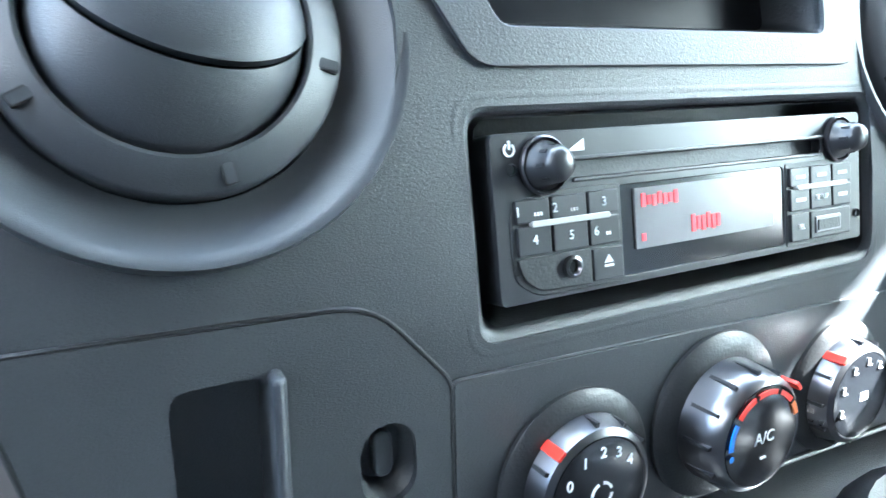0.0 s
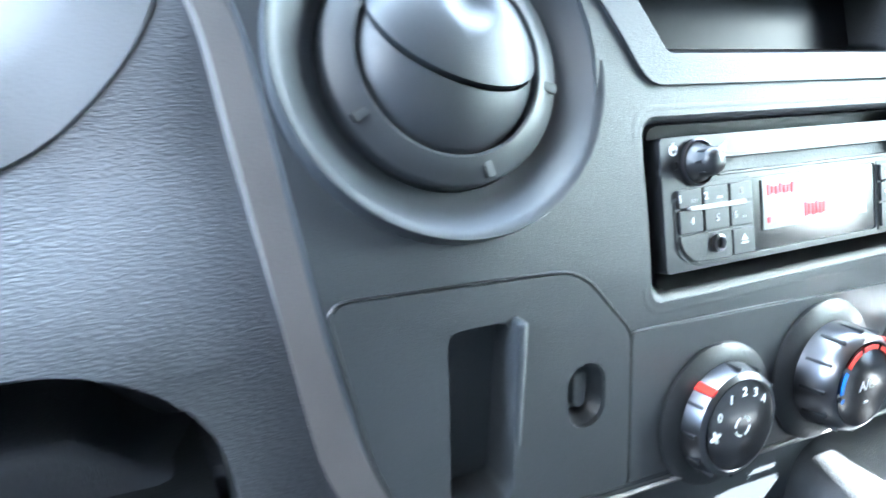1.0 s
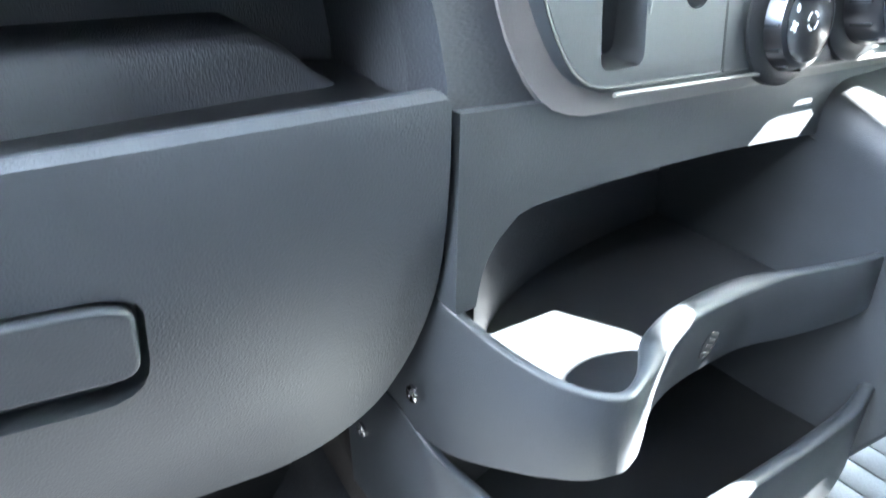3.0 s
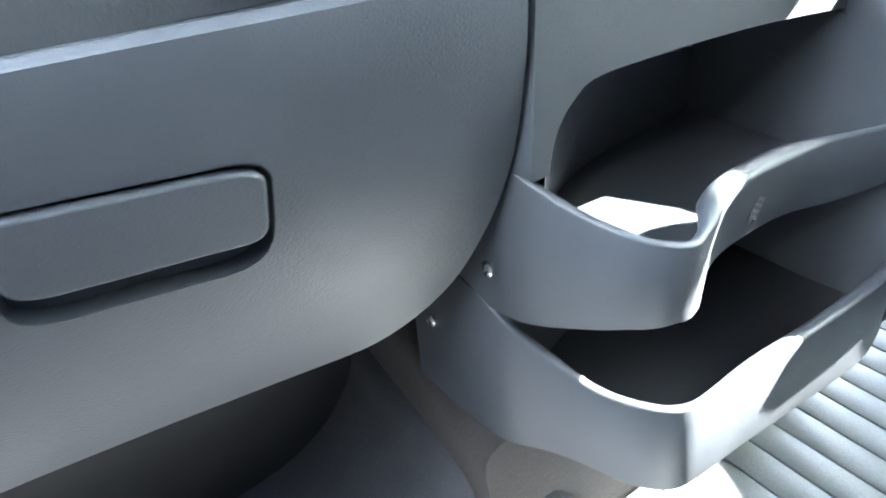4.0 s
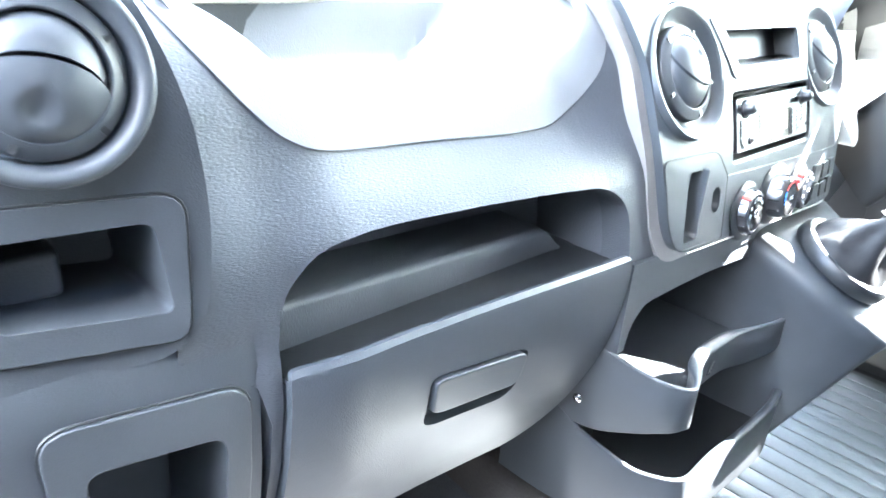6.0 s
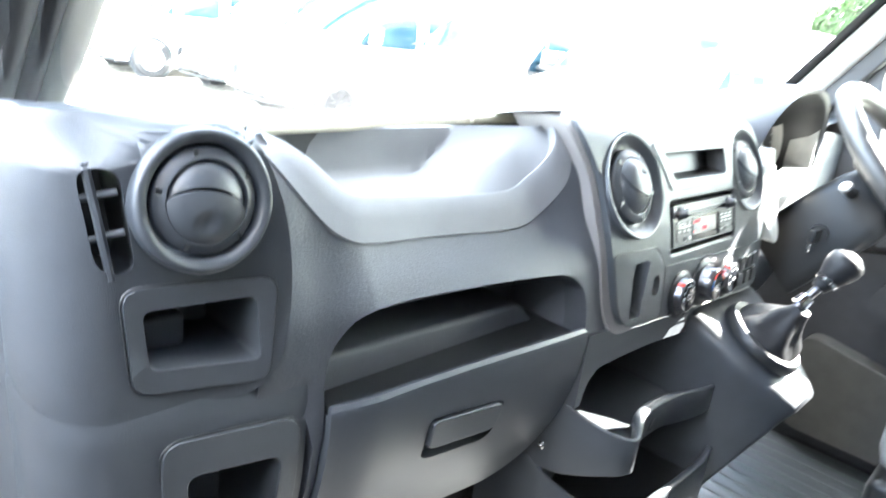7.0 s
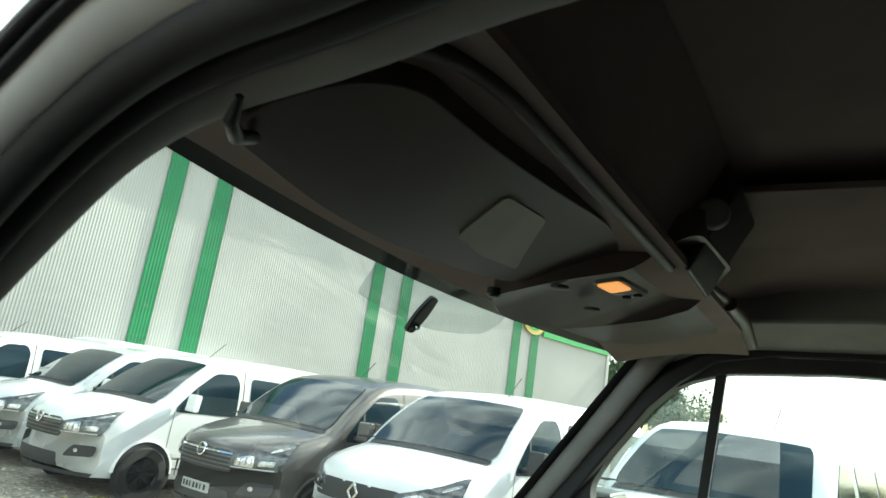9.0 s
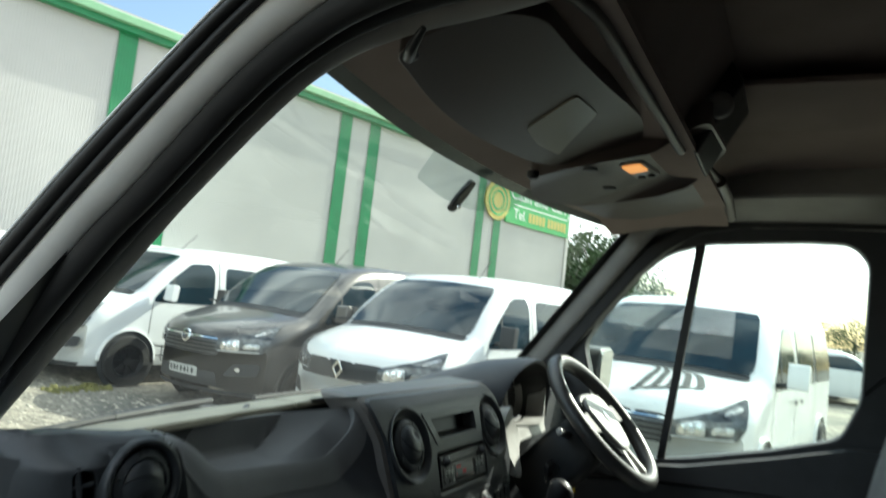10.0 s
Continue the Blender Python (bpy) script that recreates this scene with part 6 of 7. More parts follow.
part("rod", tube([(0.20, -0.36, 1.905), (0.38, -0.372, 1.912), (0.50, -0.370, 1.905)], 0.010, 10), VISOR, visor2)

console = thing("overhead_console", "grey overhead console with a lit courtesy lamp", "overhead console")
oc_z = lambda x, y: 1.834 + 0.22 * (-0.20 - y) + 0.05 * wave(-y, 0.30, 0.40)
PC = [(-0.075, -0.105), (-0.085, -0.22), (-0.060, -0.335), (-0.02, -0.395), (0.20, -0.405), (0.26, -0.36), (0.255, -0.22), (0.22, -0.11), (0.08, -0.055)]
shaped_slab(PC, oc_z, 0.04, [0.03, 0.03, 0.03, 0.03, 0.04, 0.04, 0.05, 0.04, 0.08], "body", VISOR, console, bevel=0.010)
shaped_slab([(-0.047, -0.255), (-0.040, -0.294), (0.070, -0.305), (0.070, -0.264)], lambda x, y: oc_z(x, y) - 0.003, 0.006, 0.008, "lamp_frame", PILLAR, console, bevel=0.002)
shaped_slab([(0.018, -0.266), (0.019, -0.294), (0.040, -0.296), (0.040, -0.268)], lambda x, y: oc_z(x, y) - 0.0050, 0.004, 0.004, "clear_lens", CLEAR, console, "clear unlit lamp lens", bevel=0.0012)
lens = shaped_slab([(-0.041, -0.259), (-0.036, -0.289), (0.015, -0.294), (0.013, -0.264)], lambda x, y: oc_z(x, y) - 0.0055, 0.004, 0.005, "lamp_lens", LAMP, console, "glowing amber lamp lens", bevel=0.0012)
for y in (-0.275, -0.292):
    part("lamp_switch", lathe([(0.007, 0.0), (0.007, -0.004), (0.004, -0.005), (0.0, -0.005)], Matrix.Translation((0.055, y, oc_z(0.055, y) - 0.003)), 16), BLACK, console)
for x, y in ((-0.058, -0.21), (0.10, -0.205)):
    part("round_cover", lathe([(0.014, 0.0), (0.013, -0.004), (0.008, -0.0055), (0.0, -0.005)], Matrix.Translation((x, y, oc_z(x, y))), 20), BLACK, console)
rings = []
for y, zt in ((-0.37, 1.93), (-0.40, 1.99), (-0.425, 2.035), (-0.44, 2.06)):
    rings.append([(0.02, y, zt - 0.05), (0.18, y, zt - 0.06), (0.20, y + 0.03, zt), (0.02, y + 0.03, zt)])
part("back_cover", loft(rings), BLACK, console, bevel=0.008)
part("round_bracket", lathe([(0.024, 0.0), (0.022, 0.010), (0.015, 0.014), (0.0, 0.014)], look((0.016, -0.403, 1.966), (0.60, -0.32, 2.06)), 24), PILLAR, console, "pale round bracket cover", bevel=0.004)
grab = thing("grab_handle", "grey grab handle over the open door", "grab handle")
part("grip", tube(smooth_line([(-0.66, -0.36, 1.925), (-0.645, -0.375, 1.905), (-0.64, -0.45, 1.898), (-0.645, -0.53, 1.905), (-0.66, -0.545, 1.925)], 4), 0.010, 10), PILLAR, grab)

# mirror foot on the glass
foot = thing("mirror_mount", "small dark mirror mount stuck on the windscreen", "mirror mount")
mmx = Matrix.Translation((0.004, screen_y(0.004, 1.79) - 0.006, 1.792)) @ pose(0, 0, 0, 36, 0, 0)
bm = slab(rounded([(-0.012, -0.038), (0.012, -0.038), (0.017, 0.0), (0.011, 0.040), (-0.011, 0.040), (-0.017, 0.0)], 0.008, 4), -0.006, 0.004)
bmesh.ops.transform(bm, matrix=mmx, verts=bm.verts)
part("plate", bm, BLACK, foot, bevel=0.003)
part("stud", lathe([(0.005, 0.004), (0.005, 0.010), (0.003, 0.012), (0.0, 0.012)], mmx @ pose(0, -0.004, -0.02, 90, 0, 0), 14), CHROME_B, foot)
# wiper blades at rest
for x0, x1 in ((-0.70, -0.25), (-0.12, 0.50)):
    w = thing("wiper", "black windscreen wiper at rest", "wiper")
    pth = [(x, screen_y(x, 1.335 + 0.008 * k / 8) + 0.02, 1.335 + 0.008 * k / 8) for k, x in enumerate(lin(x0, x1, 9))]
    part("blade", tube(pth, 0.006, 8), RUBBER, w)
    part("arm", tube([(x1 + 0.05, screen_y(x1, 1.34) + 0.05, 1.318), pth[6], pth[4]], 0.007, 8), BLACK, w)
# ---- outside ----
def ground_mat():
    m = mat("dusty_gravel", (0.30, 0.265, 0.21), 0.95, grain=1.0, grain_scale=25, stain=0.6, second=(0.12, 0.115, 0.10), fleck=0.6)
    n, l = m.node_tree.nodes, m.node_tree.links
    p = n["Principled BSDF"]
    old = p.inputs["Base Color"].links[0].from_socket
    tc = n.new("ShaderNodeTexCoord")
    vo = n.new("ShaderNodeTexVoronoi")
    vo.inputs["Scale"].default_value = 17
    l.new(tc.outputs["Object"], vo.inputs["Vector"])
    bw = n.new("ShaderNodeSeparateColor")
    l.new(vo.outputs["Color"], bw.inputs[0])
    mr = n.new("ShaderNodeMapRange")
    mr.inputs["To Min"].default_value, mr.inputs["To Max"].default_value = 0.62, 1.40
    l.new(bw.outputs[0], mr.inputs[0])
    hs = n.new("ShaderNodeHueSaturation")
    l.new(old, hs.inputs["Color"])
    l.new(mr.outputs[0], hs.inputs["Value"])
    l.new(hs.outputs[0], p.inputs["Base Color"])
    return m


ground = lone("ground", sheet(lambda x, y: (x, y, 0), lin(-900, 900, 7), lin(-900, 900, 7)), ground_mat(), "dusty gravel yard", "ground", kind="structure")
def scatter(name, count, x0, x1, y0, y1, smin, smax, material, label, cat, seed, tall=0.45):
    """Loose stones or weeds lying on the ground, in one mesh."""
    rnd = random.Random(seed)
    verts, faces = [], []
    for k in range(count):
        x, y, s, a = rnd.uniform(x0, x1), rnd.uniform(y0, y1), smin + (smax - smin) * rnd.random() ** 3, rnd.uniform(0, 6.28)
        b = len(verts)
        for i in range(5):
            q = a + i * 1.2566
            r = s * rnd.uniform(0.7, 1.25)
            verts.append((x + r * math.cos(q), y + r * math.sin(q), 0.001))
        for i in range(3):
            q = a + 0.5 + i * 2.0944
            r = s * rnd.uniform(0.35, 0.7)
            verts.append((x + r * math.cos(q), y + r * math.sin(q), s * tall * rnd.uniform(0.7, 1.3)))
        faces += [(b + 5, b + 6, b + 7), (b, b + 1, b + 5), (b + 1, b + 2, b + 6, b + 5), (b + 2, b + 3, b + 6), (b + 3, b + 4, b + 7, b + 6), (b + 4, b, b + 5, b + 7)]
    me = bpy.data.meshes.new(name)
    me.from_pydata(verts, [], faces)
    me.materials.append(material)
    return tagged(new(name, me), label, cat, kind="stuff")


STONE = mat("loose_stone", (0.42, 0.38, 0.31), 0.9, vary=0.5, stain=9, second=(0.16, 0.15, 0.13))
WEED = mat("dry_weed", (0.16, 0.15, 0.045), 0.8, vary=0.4, stain=6)
scatter("gravel", 6500, 0.2, 4.6, 3.0, 13.0, 0.008, 0.032, STONE, "loose pale stones on the yard", "gravel", 5)
scatter("weeds", 110, 3.8, 4.6, 7.0, 7.3, 0.02, 0.05, WEED, "dry yellow-green weeds between the vans", "weeds", 6, 1.2)
W0, WD = Vector((9.82, 15.35)), Vector((0.97, -0.243)).normalized()  # stripe nearest the lane, and the wall's line
WN = Vector((-WD.y, WD.x))
WS = 1.3
WALLM = Matrix(((WD.x, WN.x, 0, W0.x), (WD.y, WN.y, 0, W0.y), (0, 0, 1, -0.474), (0, 0, 0, 1))) @ Matrix.Diagonal((WS, WS, WS, 1))


def wall_box(s0, s1, o0, o1, z0, z1):
    bm = box(s0, s1, -o1, -o0, z0, z1)
    bmesh.ops.transform(bm, matrix=WALLM, verts=bm.verts)
    return bm


CLAD = mat("pale_ribbed_cladding", (0.455, 0.45, 0.425), 0.5, stain=0.5, vary=0.07)
GREEN = mat("green_painted_steel", (0.022, 0.20, 0.075), 0.45, stain=2, vary=0.12)
GREEN_PALE = mat("pale_green_gutter", (0.22, 0.42, 0.24), 0.45, stain=2, vary=0.1)
warehouse = thing("warehouse", "large pale ribbed-clad warehouse with green stripes", "warehouse")
part("core", wall_box(-34, 17.0, -14, -0.02, 0.3, 6.35), CLAD, warehouse)


def ribbed(s0, s1, z0, z1, out, pitch=0.058):
    """Trapezoid-ribbed sheeting between two places along the wall."""
    prof, s, k = [], s0, 0
    while s < s1 - 1e-6:
        e = min(s + pitch, s1)
        w = e - s
        prof += [(s, out), (s + 0.42 * w, out), (s + 0.55 * w, out + 0.006), (s + 0.85 * w, out + 0.006)]
        s = e
    prof.append((s1, out))
    bm = bmesh.new()
    a = [bm.verts.new((x, -o, z0)) for x, o in prof]
    b = [bm.verts.new((x, -o, z1)) for x, o in prof]
    for i in range(len(a) - 1):
        bm.faces.new((a[i], a[i + 1], b[i + 1], b[i]))
    bmesh.ops.transform(bm, matrix=WALLM, verts=bm.verts)
    return bm


STRIPES = (-11.5, -10.45, -5.75, -4.7, 0.0, 1.08, 5.72, 6.74, 11.6, 12.55)
part("cladding", ribbed(-34, 16.96, 0.0, 6.3, 0.0), CLAD, warehouse, smooth=20)
for s in STRIPES:
    part("green_stripe", ribbed(s - 0.19, s + 0.19, 0.0, 6.28, 0.035, 0.0633), GREEN, warehouse, "green painted cladding stripe", smooth=20)
part("gutter", wall_box(-34.2, 17.2, -0.3, 0.32, 6.30, 6.46), GREEN_PALE, warehouse, bevel=0.03)
part("eaves_trim", wall_box(-34.2, 17.15, -0.3, 0.20, 6.18, 6.30), GREEN, warehouse)
bm = box(-34.2, 17.2, -0.3, 14.2, 6.4, 6.5)
for v in bm.verts:
    v.co.z += max(0.0, v.co.y) * 0.1
bmesh.ops.transform(bm, matrix=WALLM, verts=bm.verts)
part("roof", bm, CLAD, warehouse)
part("corner_trim", wall_box(16.9, 17.06, -0.2, 0.07, 0, 6.3), CLAD, warehouse)
sign = thing("shop_sign", "green shop sign with white and yellow writing on the wall", "sign")
SIGN_G = mat("sign_green", (0.02, 0.33, 0.07), 0.4, stain=2, vary=0.08)
GOLD = mat("sign_yellow", (0.50, 0.40, 0.08), 0.45, vary=0.05)
part("board", wall_box(12.9, 16.9, 0.05, 0.11, 4.52, 5.98), SIGN_G, sign, bevel=0.01)
SM = WALLM @ Matrix.Translation((0, -0.115, 0)) @ Matrix.Rotation(radians(90), 4, "X")
text_part("writing", "Cash and Carry", 0.62, SM @ Matrix.Translation((15.05, 5.55, 0)), WHITE_INK, sign, 0.005)
part("underline", wall_box(13.3, 16.75, 0.112, 0.12, 5.16, 5.20), WHITE_INK, sign)
text_part("writing", "Tel.", 0.5, SM @ Matrix.Translation((13.7, 4.86, 0)), WHITE_INK, sign, 0.005)
for k in range(11):
    x0 = 14.25 + 0.215 * k + (0.14 if k > 4 else 0.0)
    part("number_bar", wall_box(x0, x0 + 0.15, 0.112, 0.12, 4.70, 5.02), GOLD, sign)
lg = lathe([(0.66, -0.03), (0.66, 0.02), (0.0, 0.02)], None, 36)
bmesh.ops.transform(lg, matrix=SM @ Matrix.Translation((12.35, 5.15, 0.01)), verts=lg.verts)
lgo = part("plain_disc", lg, GOLD, sign)
for r in (0.52, 0.34):
    b = lathe([(r, 0.02), (r, 0.03), (r - 0.07, 0.03), (r - 0.07, 0.02)], SM @ Matrix.Translation((12.35, 5.15, 0.012)), 36)
    part("disc_ring", b, SIGN_G, lgo)

# ---- parked vans ----
PAINTS = {
    "white": mat("white_van_paint", (0.76, 0.77, 0.77), 0.25, vary=0.03, stain=1.5, coat=0.5),
    "grey": mat("metallic_grey_paint", (0.115, 0.105, 0.098), 0.30, metal=0.45, vary=0.08, stain=1.5, coat=0.6),
    "silver": mat("silver_white_paint", (0.60, 0.62, 0.63), 0.28, metal=0.2, vary=0.04, stain=1.5, coat=0.5),
    "red": mat("red_car_paint", (0.36, 0.02, 0.025), 0.25, vary=0.05, stain=1.5, coat=0.5),
}
VGLASS = mat("dark_van_glass", (0.010, 0.024, 0.034), 0.03, vary=0.3, stain=2.0, spec=0.36)
TYRE = mat("tyre_rubber", (0.022, 0.021, 0.020), 0.85, grain=0.5, grain_scale=120)
ALLOY = mat("silver_wheel", (0.50, 0.50, 0.50), 0.35, metal=0.7)
BLKTRIM = mat("weathered_black_trim", (0.030, 0.031, 0.033), 0.6, grain=0.3, grain_scale=200)
HEADL = mat("headlamp_reflector", (0.46, 0.46, 0.46), 0.22, metal=0.8, stain=14, vary=0.6)
LAMPCASE = mat("smoked_lamp_case", (0.10, 0.105, 0.11), 0.12, metal=0.2, stain=16, vary=0.6, coat=0.35)
PLATE = mat("pale_plate", (0.46, 0.46, 0.44), 0.5)


class Body:
    """A van's or car's body: nose at u = 0, tail at u = L; w to its left; z up."""

    def __init__(self, L, W, top, tumble=0.15, belt=1.10, plan=0.42, low=0.27):
        self.L, self.W, self.top, self.tumble, self.belt, self.plan, self.low = L, W, top, tumble, belt, plan, low

    def ztop(self, u):
        return interp(u, self.top)

    def half(self, u, z):
        zt = self.ztop(u)
        h = self.W / 2
        if z > self.belt:
            h -= self.tumble * ((z - self.belt) / 0.87) ** 1.5
        if z < 0.45:
            h -= 0.05 * ((0.45 - z) / 0.2) ** 2
        d = max(0.0, 1 - (zt - z) / 0.10)
        return h - 0.10 * d * d - 0.04 * wave(0.25 - u, 0, 0.25) - 0.05 * wave(u, self.L - 0.3, self.L)

    def place(self, u, w, z):
        """Bends the nose and tail round in plan."""
        f = (abs(w) / (self.W / 2)) ** 2.6
        return (u + self.plan * f * max(0.0, 1 - u / 1.5) ** 1.2 - 0.10 * f * wave(u, self.L - 0.5, self.L), w, z)

    def mesh(self):
        us = sorted(set([0.0, 0.02, 0.06, 0.12, 0.2] + [p[0] for p in self.top if p[0] > 0] + lin(0.3, self.L - 0.04, 26) + [self.L]))
        rings = []
        for u in us:
            zt = self.ztop(u)
            zs = [self.low + (zt - self.low) * s for s in (0.0, 0.1, 0.22, 0.36, 0.5, 0.62, 0.74, 0.84, 0.92, 0.965, 0.988, 1.0)]
            right = [self.place(u, -self.half(u, z), z) for z in zs]
            roof = []
            h = self.half(u, zt)
            for k in (-0.8, -0.5, -0.2, 0.2, 0.5, 0.8):
                roof.append(self.place(u, k * h, zt + 0.035 * (1 - k * k)))
            left = [self.place(u, self.half(u, z), z) for z in zs[::-1]]
            rings.append(right + roof + left)
        return loft(rings)

    def skin_top(self, u0, u1, k0, k1, off, nu=8, nw=9, taper=0.0):
        """A patch lying on the top line (windscreen, bonnet stripes): k runs across, in halves of the width."""
        def fn(u, k):
            zt = self.ztop(u)
            d = 0.02
            slope = math.atan2(self.ztop(u + d) - self.ztop(u - d), 2 * d)
            vv = (u - u0) / max(1e-6, u1 - u0)
            kk = k * (1 - taper * vv) * (1 - 1.2 * taper * abs(2 * vv - 1) ** 7)
            p = self.place(u, kk * self.half(u, zt), zt + 0.035 * (1 - kk * kk))
            return (p[0] - off * math.sin(slope), p[1], p[2] + off * math.cos(slope))
        return sheet(fn, lin(u0, u1, nu), lin(k0, k1, nw))

    def skin_side(self, outline, side, off):
        """A patch on the side, from an outline in u and z."""
        bm = panel(outline, [], lambda x, z: 0.0, 0.0, cuts=lin(0.5, 1.9, 15), cuts_x=lin(0.2, 4.8, 24))
        for v in bm.verts:
            u, z = v.co.x, v.co.z
            v.co = self.place(u, side * (self.half(u, z) + off), z)
        return bm

    def skin_front(self, outline, off, prof):
        """A patch on the nose, from an outline in w and z; prof gives the nose's own depth."""
        bm = panel(outline, [], lambda x, z: 0.0, 0.0, cuts=lin(0.25, 1.1, 18), cuts_x=lin(-0.9, 0.9, 25))
        for v in bm.verts:
            w, z = v.co.x, v.co.z
            p = self.place(max(0.0, interp(z, prof)), w, z)
            v.co = (p[0] - off, p[1], p[2])
        return bm


def inset_path(pts, k):
    c = Vector((sum(p[0] for p in pts) / len(pts), sum(p[1] for p in pts) / len(pts)))
    return [tuple(c + (Vector(p) - c) * k) for p in pts]


def wheel_at(parent, P, u, w, r, side, rim_mat, arch):
    """A wheel with tyre, rim and spokes, and the dark arch round it."""
    m = P @ Matrix.Translation((u, w, r)) @ pose(0, 0, 0, -90 * side, 0, 0)
    a = part("wheel_arch", lathe([(r + 0.085, -0.06), (r + 0.080, 0.004), (r + 0.055, 0.010), (r + 0.045, -0.05)], P @ Matrix.Translation((u, w, r + 0.015)) @ pose(0, 0, 0, -90 * side, 0, 0), 24, a0=180 if side > 0 else 0, a1=360 if side > 0 else 180), arch, parent)
    # flat black disc paints the shade of an arch that isn't cut out
    part("arch_shadow", lathe([(r + 0.07, -0.006), (0.0, -0.006)], P @ Matrix.Translation((u, w, r + 0.015)) @ pose(0, 0, 0, -90 * side, 0, 0), 36), BLKTRIM, parent)
    wh = part("wheel", lathe([(r * 0.62, -0.10), (r * 0.93, -0.11), (r, -0.08), (r, 0.01), (r * 0.95, 0.035), (r * 0.66, 0.04), (r * 0.63, 0.03), (r * 0.62, 0.0)], m, 36), TYRE, parent, "black tyre")
    part("rim", lathe([(r * 0.64, 0.034), (r * 0.60, 0.030), (r * 0.56, 0.008), (r * 0.2, 0.0), (0.0, 0.0)], m, 36), rim_mat, wh)
    for k in range(8):
        b = box(r * 0.10, r * 0.58, -0.018, 0.018, -0.01, 0.022)
        bmesh.ops.transform(b, matrix=m @ pose(0, 0, 0, 0, 0, 45 * k), verts=b.verts)
        part("spoke", b, rim_mat, wh)
    part("hub_cap", lathe([(r * 0.20, 0.0), (r * 0.18, 0.026), (0.0, 0.03)], m, 20), rim_mat, wh)


VAN_TOP = [(0.0, 0.84), (0.02, 0.90), (0.06, 0.945), (0.14, 0.99), (0.30, 1.05), (0.55, 1.115), (0.80, 1.165), (0.92, 1.20), (1.02, 1.275), (1.30, 1.49), (1.60, 1.70), (1.74, 1.78), (1.90, 1.845), (2.15, 1.895), (2.6, 1.93), (3.6, 1.945), (4.6, 1.925), (4.85, 1.89), (4.95, 1.80), (5.0, 1.5)]
NOSE = [(0.25, 0.06), (0.40, 0.0), (0.84, 0.0), (0.90, 0.02), (0.945, 0.06), (0.99, 0.14), (1.05, 0.30)]


